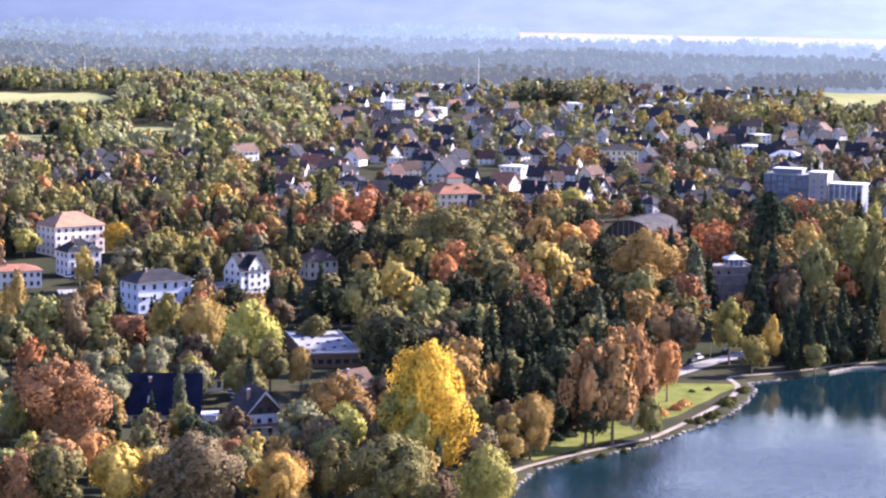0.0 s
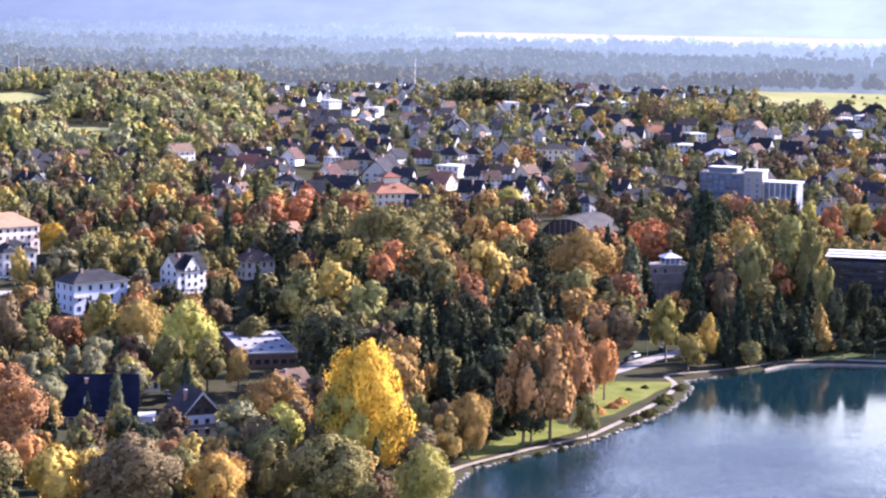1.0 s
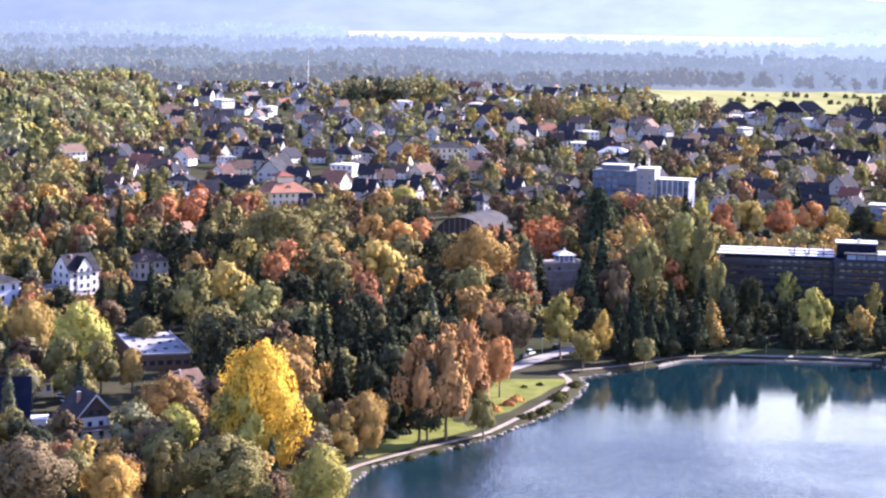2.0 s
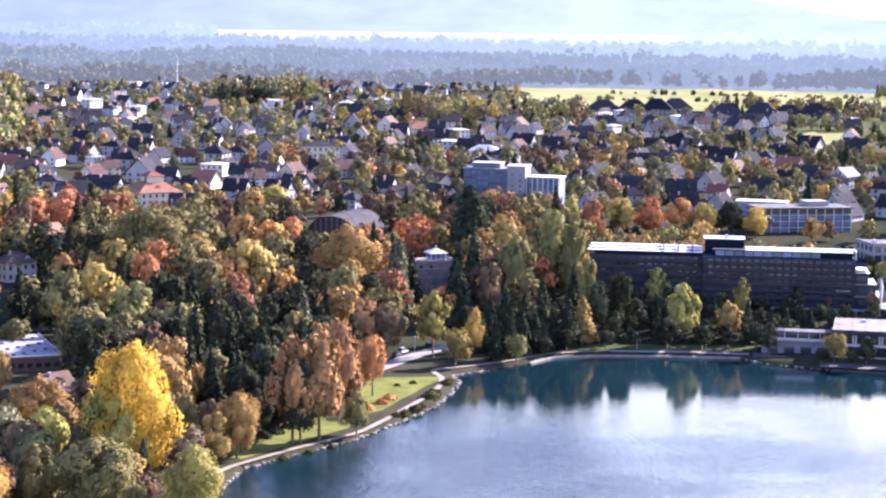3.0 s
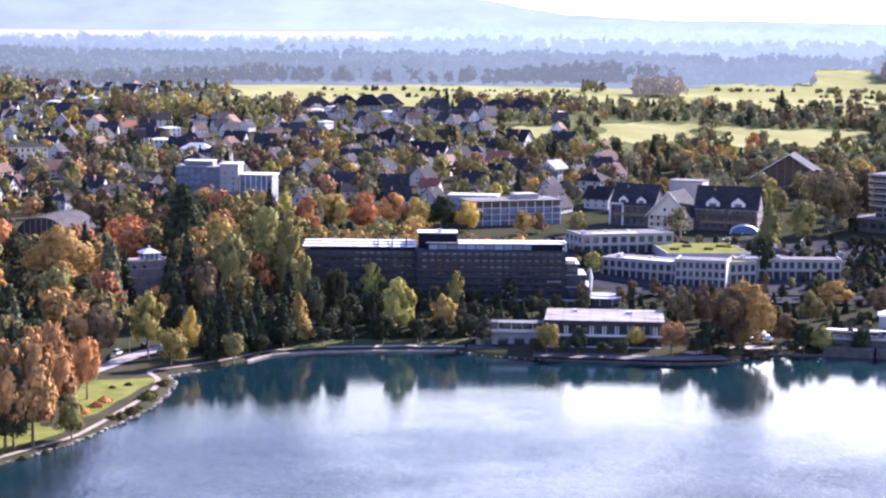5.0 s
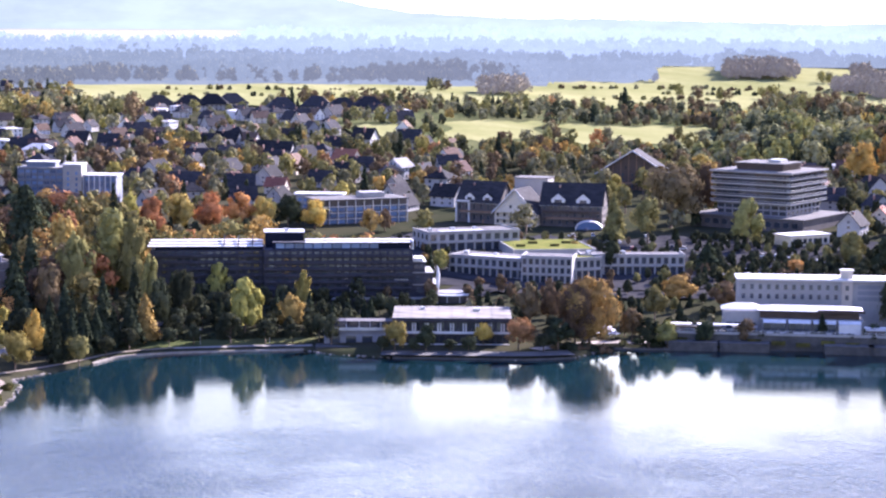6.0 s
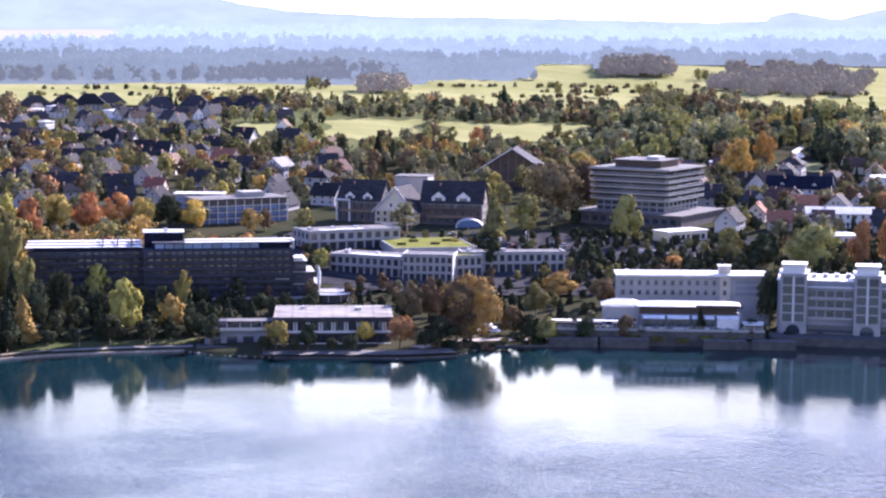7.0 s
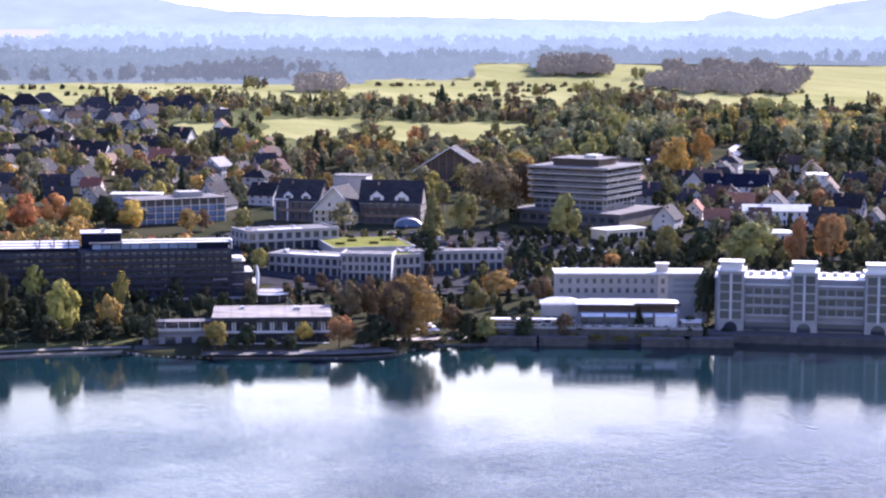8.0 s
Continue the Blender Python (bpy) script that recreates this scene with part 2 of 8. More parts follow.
def water_surface():
    m, n, l, out = nodes_of("lake_water")
    p = n.new("ShaderNodeBsdfPrincipled")
    deep = grain(n, l, 0.012, 3.0)
    l.new(mixed(n, l, deep, (0.003, 0.012, 0.016), (0.005, 0.018, 0.022)), p.inputs["Base Color"])
    p.inputs["Roughness"].default_value, p.inputs["IOR"].default_value = 0.05, 1.33
    calm = grain(n, l, 0.010, 3.0, low=0.42, high=0.62)
    wave = grain(n, l, 0.32, 3.0, 0.7, 0.2, 0.8, squeeze=(1.1, 0.5, 1.0))
    small = grain(n, l, 1.3, 2.0, 0.5, 0.2, 0.8)
    both = n.new("ShaderNodeMath")
    both.operation = "MULTIPLY_ADD"
    both.inputs[1].default_value = 0.6
    l.new(small, both.inputs[0])
    l.new(wave, both.inputs[2])
    b = n.new("ShaderNodeBump")
    b.inputs["Distance"].default_value = 0.12
    amount = n.new("ShaderNodeMapRange")
    amount.inputs["To Min"].default_value, amount.inputs["To Max"].default_value = 0.30, 0.8
    l.new(calm, amount.inputs["Value"])
    # calm in the lee of the far shore, ruffled out on the lake
    where, away = n.new("ShaderNodeTexCoord"), n.new("ShaderNodeVectorMath")
    away.operation = "LENGTH"
    l.new(where.outputs["Object"], away.inputs[0])
    offshore = n.new("ShaderNodeMapRange")
    offshore.inputs["From Min"].default_value, offshore.inputs["From Max"].default_value = 490.0, 660.0
    offshore.inputs["To Min"].default_value, offshore.inputs["To Max"].default_value = 3.8, 0.18
    l.new(away.outputs["Value"], offshore.inputs["Value"])
    open_water = n.new("ShaderNodeMath")
    open_water.operation = "MULTIPLY"
    l.new(amount.outputs["Result"], open_water.inputs[0])
    l.new(offshore.outputs["Result"], open_water.inputs[1])
    l.new(open_water.outputs[0], b.inputs["Strength"])
    l.new(both.outputs[0], b.inputs["Height"])
    l.new(b.outputs["Normal"], p.inputs["Normal"])
    l.new(p.outputs["BSDF"], out.inputs["Surface"])
    return m


WATER = water_surface()


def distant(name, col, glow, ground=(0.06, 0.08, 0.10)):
    """Distance at the rim of the world, its haze painted as pale blue glow."""
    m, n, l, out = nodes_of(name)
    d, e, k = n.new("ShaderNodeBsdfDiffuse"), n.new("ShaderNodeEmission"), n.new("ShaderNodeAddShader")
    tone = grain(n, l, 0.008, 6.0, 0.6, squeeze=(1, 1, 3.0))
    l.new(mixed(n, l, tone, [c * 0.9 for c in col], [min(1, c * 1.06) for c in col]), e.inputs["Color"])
    # the haze glow grows eastwards while the ground colour dims
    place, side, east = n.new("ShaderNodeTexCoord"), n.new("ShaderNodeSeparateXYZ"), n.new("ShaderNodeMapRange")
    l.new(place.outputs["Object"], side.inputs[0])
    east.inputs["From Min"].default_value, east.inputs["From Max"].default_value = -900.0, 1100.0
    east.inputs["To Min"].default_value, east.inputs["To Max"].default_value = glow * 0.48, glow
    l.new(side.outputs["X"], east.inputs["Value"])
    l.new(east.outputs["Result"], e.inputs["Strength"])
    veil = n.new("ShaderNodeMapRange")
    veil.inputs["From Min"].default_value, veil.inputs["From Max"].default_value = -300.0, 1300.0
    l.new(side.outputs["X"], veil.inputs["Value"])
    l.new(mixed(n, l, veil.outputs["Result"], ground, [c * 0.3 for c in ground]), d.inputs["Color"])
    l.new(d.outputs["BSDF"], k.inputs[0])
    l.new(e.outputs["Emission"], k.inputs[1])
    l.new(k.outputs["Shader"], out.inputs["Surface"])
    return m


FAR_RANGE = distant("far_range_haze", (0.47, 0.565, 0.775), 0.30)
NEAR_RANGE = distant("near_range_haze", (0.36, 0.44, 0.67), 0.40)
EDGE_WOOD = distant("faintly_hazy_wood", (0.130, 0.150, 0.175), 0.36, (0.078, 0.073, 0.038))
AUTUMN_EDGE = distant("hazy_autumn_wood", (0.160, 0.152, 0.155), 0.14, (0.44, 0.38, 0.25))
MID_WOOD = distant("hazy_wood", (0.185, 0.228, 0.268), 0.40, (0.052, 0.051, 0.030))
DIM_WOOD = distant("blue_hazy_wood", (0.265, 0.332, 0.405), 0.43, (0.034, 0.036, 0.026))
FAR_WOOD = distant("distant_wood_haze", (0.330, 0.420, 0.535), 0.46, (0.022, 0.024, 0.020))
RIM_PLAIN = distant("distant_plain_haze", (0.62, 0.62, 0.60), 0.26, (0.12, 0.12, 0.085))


# ---- ground ----
RISE_R = (0, 60, 200, 400, 520, 700, 900, 1300, 2000, 2600, 3000, 3500, 4200, 4850)
RISE_Z = (117, 100, 42, 14, 8, 6, 12, 22, 28, 31, 47, 59, 70, 86)
SHORE = np.array([
    (5, 300), (10, 430), (19, 516), (27, 541), (43.5, 558), (61, 576), (81, 607), (90.5, 623), (99, 645), (105, 666), (104, 678),
    (119, 688), (135, 702), (146, 713), (169, 715), (215, 707), (222, 694), (240, 681), (284, 661), (302, 659), (322, 673), (338, 670),
    (371, 655), (431, 633), (488, 615), (620, 560), (900, 380), (1400, -200), (900, -900), (200, -900), (40, -300), (60, 100),
], float)


def shore_distance(x, y):
    """Metres from the lake's edge; minus on the water."""
    x, y = np.asarray(x, float), np.asarray(y, float)
    best, inside = np.full(x.shape, 1e9), np.zeros(x.shape, bool)
    for (ax, ay), (bx, by) in zip(SHORE, np.roll(SHORE, -1, 0)):
        u = np.clip(((x - ax) * (bx - ax) + (y - ay) * (by - ay)) / ((bx - ax) ** 2 + (by - ay) ** 2), 0, 1)
        best = np.minimum(best, np.hypot(x - ax - u * (bx - ax), y - ay - u * (by - ay)))
        if ay != by:
            inside ^= ((ay > y) != (by > y)) & (x < (bx - ax) * (y - ay) / (by - ay) + ax)
    return np.where(inside, -best, best)


def height(x, y):
    """The ground's height at a place of the plan."""
    r = np.hypot(x, y)
    z = np.interp(r, RISE_R, RISE_Z)
    s = shore_distance(x, y)
    bank = np.where(s > 0, 0.9 + np.minimum(s, 4) * 0.1 + np.maximum(s - 4, 0) * 0.055, np.maximum(-4, -0.6 + s * 0.25))
    return np.minimum(z, bank)


def mesh_of(name, verts, faces, mats, index=None, smooth=False):
    """A mesh from arrays: verts (n, 3), faces (m, 3) or (m, 4)."""
    verts, faces = np.asarray(verts, np.float32), np.asarray(faces, np.int32)
    me = bpy.data.meshes.new(name)
    k = faces.shape[1]
    me.vertices.add(len(verts))
    me.vertices.foreach_set("co", verts.ravel())
    me.loops.add(faces.size)
    me.loops.foreach_set("vertex_index", faces.ravel())
    me.polygons.add(len(faces))
    me.polygons.foreach_set("loop_start", np.arange(0, faces.size, k, dtype=np.int32))
    for m in mats:
        me.materials.append(m)
    if index is not None:
        me.polygons.foreach_set("material_index", np.asarray(index, np.int32))
    me.polygons.foreach_set("use_smooth", np.full(len(faces), smooth))
    me.update(calc_edges=True)
    me.validate()
    return me


def grid_faces(rows, cols):
    i = np.arange(rows * cols).reshape(rows, cols)
    return np.stack([i[:-1, :-1], i[:-1, 1:], i[1:, 1:], i[1:, :-1]], -1).reshape(-1, 4)


def polar(az, r):
    """A grid of places from bearings in degrees and distances."""
    a, rr = np.meshgrid(np.radians(az), r)
    return np.sin(a) * rr, np.cos(a) * rr


def build_ground():
    az = np.concatenate([np.arange(-180, -16, 4.0), np.arange(-16, 1.5, 0.5), np.arange(1.5, 42, 0.24), np.arange(42, 46, 0.5), np.arange(46, 180, 4.0), [180.0]])
    r = np.concatenate([np.arange(0, 420, 30.0), np.arange(420, 500, 8.0), np.arange(500, 820, 2.6), np.arange(820, 920, 6.0), np.arange(920, 1600, 12.0), np.arange(1600, 4861, 50.0)])
    x, y = polar(az, r)
    z = height(x, y)
    z += np.where(np.hypot(x, y) > 1000, 1, 0) * 0.8 * np.sin(x * 0.013 + 1.3) * np.sin(y * 0.011)
    ob = new("ground", mesh_of("ground", np.stack([x, y, z], -1).reshape(-1, 3), grid_faces(len(r), len(az))[:, ::-1], [SOIL], smooth=True))
    tagged(ob, "grassy garden soil rising from the lake to the plain", "ground", kind="structure")
    x, y = np.meshgrid(np.linspace(-160, 1600, 60), np.linspace(-950, 790, 60))
    ob = new("water", mesh_of("water", np.stack([x, y, x * 0], -1).reshape(-1, 3), grid_faces(60, 60), [WATER], smooth=True))
    tagged(ob, "still green-blue lake mirroring a bright sky", "lake", kind="structure")


def patch(name, label, category, az0, az1, r0, r1, mat, lift=0.25, wobble=0.12, seed=1, kind="structure"):
    """A piece of ground laid on the slope, between two bearings and two distances, with an uneven rim."""
    na, nr = max(8, int((az1 - az0) * 6)), 24
    u, v = np.meshgrid(np.linspace(-1, 1, na), np.linspace(-1, 1, nr))
    f = wobble * np.sin(u * 5.1 + seed) * np.abs(v) + wobble * 0.6 * np.sin(u * 13.7 + 2.3 * seed) * np.abs(v)
    g = wobble * np.sin(v * 4.3 + 1.7 * seed) * np.abs(u)
    a = (az0 + az1) / 2 + (az1 - az0) / 2 * u * (1 + g)
    r = (r0 + r1) / 2 + (r1 - r0) / 2 * v * (1 + f)
    x, y = np.sin(np.radians(a)) * r, np.cos(np.radians(a)) * r
    z = height(x, y) + lift + np.where(r > 1000, 0.9, 0)
    ob = new(name, mesh_of(name, np.stack([x, y, z], -1).reshape(-1, 3), grid_faces(nr, na)[:, ::-1], [mat], smooth=True))
    return tagged(ob, label, category, kind=kind)


def ribbon(name, label, category, line, width, mat, lift=0.12, kind="structure", thick=0.0):
    """A path along a line of places of the plan, laid on the ground; thick: how high its kerb stands."""
    p = np.asarray(line, float)
    s = np.concatenate([[0], np.cumsum(np.hypot(*np.diff(p, axis=0).T))])
    k = max(8, int(s[-1] / 3))
    u = np.linspace(0, s[-1], k)
    q = np.stack([np.interp(u, s, p[:, 0]), np.interp(u, s, p[:, 1])], 1)
    for _ in range(3):
        q[1:-1] = (q[:-2] + 2 * q[1:-1] + q[2:]) / 4
    d = np.gradient(q, axis=0)
    d /= np.hypot(d[:, 0], d[:, 1])[:, None]
    side = np.stack([-d[:, 1], d[:, 0]], 1) * width / 2
    rows = []
    mid = np.maximum(height(q[:, 0], q[:, 1]), 0.3)
    for o, drop in ((-1.02, thick), (-1, 0), (0, -0.02), (1, 0), (1.02, thick)):
        e = q + side * o
        rows.append(np.stack([e[:, 0], e[:, 1], mid + lift - drop], 1))
    ob = new(name, mesh_of(name, np.stack(rows, 0).reshape(-1, 3), grid_faces(5, k)[:, ::-1], [mat]))
    return tagged(ob, label, category, kind=kind)


build_ground()

# ---- distance ----
def ridge(name, label, az, top, r, mat, foot, rough):
    """A range of hills at the rim: height by bearing, with a crooked crest."""
    a = np.arange(-22, 52, 0.08)
    z = np.interp(a, az, top)
    z = z + rough * (np.sin(a * 5.3) * 0.5 + np.sin(a * 13.1 + 1) * 0.3 + np.sin(a * 37.0 + 2) * 0.2)
    x, y = np.sin(np.radians(a)), np.cos(np.radians(a))
    rows = [np.stack([x * (r + k), y * (r + k), foot + (z - foot) * f], 1) for k, f in ((-40, 0), (-22, 0.45), (-8, 0.8), (0, 1.0), (25, 0.8))]
    ob = new(name, mesh_of(name, np.stack(rows).reshape(-1, 3), grid_faces(5, len(a))[:, ::-1], [mat], smooth=True))
    return tagged(ob, label, "mountain range", kind="structure")


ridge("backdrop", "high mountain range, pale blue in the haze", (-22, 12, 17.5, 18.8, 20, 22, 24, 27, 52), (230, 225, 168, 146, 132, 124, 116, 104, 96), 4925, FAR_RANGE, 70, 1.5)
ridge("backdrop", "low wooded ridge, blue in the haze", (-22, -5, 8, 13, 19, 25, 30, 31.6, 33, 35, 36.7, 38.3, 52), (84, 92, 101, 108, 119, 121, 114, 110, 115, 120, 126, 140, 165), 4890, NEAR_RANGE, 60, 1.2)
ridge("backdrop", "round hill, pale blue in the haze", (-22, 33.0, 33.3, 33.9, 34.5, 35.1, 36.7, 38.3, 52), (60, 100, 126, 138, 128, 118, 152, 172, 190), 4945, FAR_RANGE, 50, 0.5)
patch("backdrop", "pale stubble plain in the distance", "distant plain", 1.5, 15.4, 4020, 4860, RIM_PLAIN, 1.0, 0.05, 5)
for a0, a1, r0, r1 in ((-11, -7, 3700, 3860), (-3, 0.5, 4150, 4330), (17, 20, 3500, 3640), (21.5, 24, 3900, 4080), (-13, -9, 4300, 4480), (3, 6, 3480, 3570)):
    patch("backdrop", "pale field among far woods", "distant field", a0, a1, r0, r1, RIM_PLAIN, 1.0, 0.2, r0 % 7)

# woods' floor in painted haze colours, seen between the far trees
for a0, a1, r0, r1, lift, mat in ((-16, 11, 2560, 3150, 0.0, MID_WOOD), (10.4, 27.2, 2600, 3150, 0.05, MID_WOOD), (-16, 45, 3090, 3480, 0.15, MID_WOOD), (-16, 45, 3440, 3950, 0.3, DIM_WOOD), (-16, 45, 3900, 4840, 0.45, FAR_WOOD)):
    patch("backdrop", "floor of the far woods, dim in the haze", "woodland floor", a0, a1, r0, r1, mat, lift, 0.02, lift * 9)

# fields
patch("ground", "rough dark grass round the meadows", "ground", 18, 31.5, 1480, 2110, FIELD, 0.1, 0.05, 4)
patch("meadow", "wide pale green hay meadow", "meadow", 10.5, 24.5, 2120, 2640, MEADOW, 0.4, 0.05, 2)
patch("meadow", "wide pale green hay meadow", "meadow", 26.3, 45, 2060, 3060, MEADOW, 0.5, 0.05, 12)
patch("meadow", "wide pale green hay meadow", "meadow", 23.8, 27.0, 2090, 2720, MEADOW, 0.45, 0.04, 3)
for a0, a1, r0, r1 in ((18.5, 19.7, 1640, 1790), (20.9, 23.6, 1590, 1860), (24.2, 28.4, 1590, 1800), (28.9, 31.1, 1830, 1970)):
    patch("meadow", "mown green meadow between hedges", "meadow", a0, a1, r0, r1, MEADOW, 0.4, 0.16, a0)
patch("meadow", "pale green meadow behind trees", "meadow", -14, -9.4, 2000, 2270, MEADOW, 0.4, 0.10, 4)
patch("meadow", "pale green meadow behind trees", "meadow", -9.2, -7.9, 2130, 2230, MEADOW, 0.4, 0.10, 6)
patch("meadow", "narrow green meadow at the town's edge", "meadow", -14, -10.8, 1510, 1590, MEADOW, 0.4, 0.10, 7)
patch("meadow", "narrow green meadow at the town's edge", "meadow", -8.7, -7.4, 1600, 1690, MEADOW, 0.4, 0.10, 8)
patch("meadow", "small green plot among houses", "meadow", -1.2, -0.3, 1430, 1490, MEADOW, 0.4, 0.10, 9)
patch("meadow", "pale green meadow past the town", "meadow", 5.5, 7.0, 2230, 2420, MEADOW, 0.4, 0.10, 10)
patch("meadow", "green plot on the wooded slope", "meadow", 33.6, 34.8, 1330, 1400, MEADOW, 0.4, 0.10, 11)


# ---- trees ----
def leaf_bits(rng, pos, normal, size, long=1.0, along=None):
    """Small bent leaf clumps at pos, facing normal."""
    n = len(pos)
    normal = normal / np.linalg.norm(normal, axis=1)[:, None]
    ref = rng.normal(size=(n, 3)) if along is None else along + 0.3 * rng.normal(size=(n, 3))
    u = ref - (ref * normal).sum(1)[:, None] * normal
    u /= np.linalg.norm(u, axis=1)[:, None] + 1e-9
    v = np.cross(normal, u)
    s = (size * rng.uniform(0.6, 1.35, n))[:, None]
    q = np.stack([pos - u * s * long - v * s * 0.8, pos + u * s * long - v * s * 0.5, pos + u * s * 0.1 + v * s * 1.25], 1)
    q += rng.normal(scale=0.2, size=q.shape) * s[:, :, None]
    return q


def soften(me, normals):
    """Shades a crown as one rounded mass, not leaf by leaf."""
    me.polygons.foreach_set("use_smooth", np.full(len(me.polygons), True))
    me.normals_split_custom_set_from_vertices(normals / (np.linalg.norm(normals, axis=1)[:, None] + 1e-9))


def crown_cloud(seed, shape, count, size):
    """Leaf clumps of a tree one metre high and one metre in radius."""
    rng = np.random.default_rng(seed)
    if shape in ("spruce", "pine"):
        if shape == "spruce":
            u = 1 - np.sqrt(rng.uniform(0, 1, count)) * 0.94
            tier = (u * 17 + seed * 0.37) % 1
            rad = (1 - u) ** 0.85 * (1.0 - 0.45 * tier) * rng.uniform(0.45, 1.05, count)
        else:
            u = rng.uniform(0.35, 1.0, count)
            tier = (u * 6) % 1
            rad = np.sqrt(np.clip(1.02 - u, 0, 1) / 0.66) * rng.uniform(0.3, 1.0, count) * (1.0 - 0.3 * tier)
        a = rng.uniform(0, 2 * np.pi, count)
        rad *= 1 + 0.25 * np.sin(a * 3 + u * 9 + seed)
        pos = np.stack([np.cos(a) * rad, np.sin(a) * rad, u - 0.03 * rad], 1)
        nrm = np.stack([np.cos(a) * 0.6, np.sin(a) * 0.6, np.full(count, 0.8)], 1) + rng.normal(scale=0.35, size=(count, 3))
        out = np.stack([np.cos(a), np.sin(a), np.full(count, -0.5)], 1)
        return pos, nrm, out
    lo, top, nl, squash = {"round": (0.16, 1.0, 26, 1.0), "oval": (0.14, 1.0, 24, 0.95), "tall": (0.08, 1.0, 30, 0.85), "weeping": (0.14, 1.0, 22, 0.9), "full": (0.06, 1.0, 44, 0.95)}[shape]
    mid, half = (lo + top) / 2, (top - lo) / 2
    cen, rad = [], []
    for i in range(nl):
        h = -1 + 2 * (i + rng.uniform(0, 1)) / nl
        # widest below the middle, drawn in to a dome
        k = (h + 0.25) / 1.25 if h > -0.25 else (h + 0.25) / 0.75 * 0.85
        bulge = np.sqrt(max(0.02, 1 - k * k))
        if h > 0 and shape in ("oval", "tall"):
            bulge *= 1 - 0.3 * h
        a = i * 2.4 + rng.uniform(-0.8, 0.8)
        d = bulge * rng.uniform(0.25, 0.85)
        cen.append((np.cos(a) * d, np.sin(a) * d, mid + h * half * 0.74))
        rad.append(rng.uniform(0.13, 0.37) * (0.55 + 0.45 * bulge))
    cen, rad = np.array(cen), np.array(rad)
    pick = rng.choice(nl, count, p=rad ** 2 / (rad ** 2).sum())
    way = rng.normal(size=(count, 3))
    way[:, 2] = way[:, 2] * 0.9 + 0.2
    way /= np.linalg.norm(way, axis=1)[:, None]
    # most leaves sit on the lobes, some stray on twigs past them
    dist = rad[pick] * rng.uniform(0.35, 1.05, count) ** 0.5 * np.where(rng.uniform(0, 1, count) < 0.18, rng.uniform(1.05, 1.5, count), 1.0)
    pos = cen[pick] + way * dist[:, None] * np.array([1, 1, half * squash * 1.1])
    if shape == "weeping":
        pos[:, 2] -= np.clip(np.hypot(pos[:, 0], pos[:, 1]) - 0.35, 0, 1) ** 2 * 0.35
    pos[:, 2] = np.maximum(pos[:, 2], 0.05)
    pos[:, 2] *= 1.0 / np.quantile(pos[:, 2], 0.995)
    pos[:, :2] *= 0.95 / np.quantile(np.hypot(pos[:, 0], pos[:, 1]), 0.98)
    axis = np.stack([pos[:, 0], pos[:, 1], (pos[:, 2] - mid) * 0.8], 1)
    nrm = way * 0.7 + axis * 1.3 + rng.normal(scale=0.2, size=(count, 3))
    return pos, nrm, None


def crown_mesh(shape, seed, count, size, h, r):
    """A crown h metres high and r in radius."""
    rng = np.random.default_rng(seed + 500)
    pos, nrm, out = crown_cloud(seed, shape, count, size)
    pos = pos * np.array([r, r, h])
    nrm = nrm / np.array([r, r, h * 0.5])
    if out is not None:
        q = leaf_bits(rng, pos, nrm, size, 1.5, out)
    else:
        q = leaf_bits(rng, pos, nrm, size)
    soft = np.repeat(nrm / np.linalg.norm(nrm, axis=1)[:, None], 3, 0)
    return q.reshape(-1, 3), np.arange(len(q) * 3).reshape(-1, 3), soft


def tube(path, radii, sides=6):
    """Rings along a bent path."""
    rows = []
    for (x, y, z), r in zip(path, radii):
        a = np.linspace(0, 2 * np.pi, sides, endpoint=False)
        rows.append(np.stack([x + np.cos(a) * r, y + np.sin(a) * r, np.full(sides, z)], 1))
    v = np.concatenate(rows)
    f = []
    for i in range(len(path) - 1):
        for j in range(sides):
            k = (j + 1) % sides
            f.append((i * sides + j, i * sides + k, (i + 1) * sides + k, (i + 1) * sides + j))
    return v, np.array(f)


def trunk_mesh(seed, shape):
    """A tapered trunk with limbs, for a tree 20 m high and 7 m in radius."""
    rng = np.random.default_rng(seed + 900)
    top = 19.0 if shape in ("spruce", "pine") else 15.0
    lean = rng.uniform(-0.5, 0.5, 2)
    vs, fs, n = [], [], 0
    def add(path, radii):
        nonlocal n
        v, f = tube(path, radii)
        vs.append(v)
        fs.append(f + n)
        n += len(v)
    add([(lean[0] * u * u, lean[1] * u * u, -1.5 + (top + 1.5) * u) for u in (0, 0.1, 0.3, 0.6, 1.0)], (0.55, 0.42, 0.34, 0.22, 0.06))
    if shape not in ("spruce",):
        for i in range(8):
            a, z0 = i * 2.4 + rng.uniform(-0.4, 0.4), rng.uniform(4, 11)
            l = rng.uniform(3.0, 5.5)
            add([(0, 0, z0), (math.cos(a) * l * 0.45, math.sin(a) * l * 0.45, z0 + 1.6), (math.cos(a) * l, math.sin(a) * l, z0 + rng.uniform(3, 5))], (0.2, 0.13, 0.05))
    h, r = SIZE[shape]
    return np.concatenate(vs) * np.array([r / 7, r / 7, h / 20]), np.concatenate(fs)


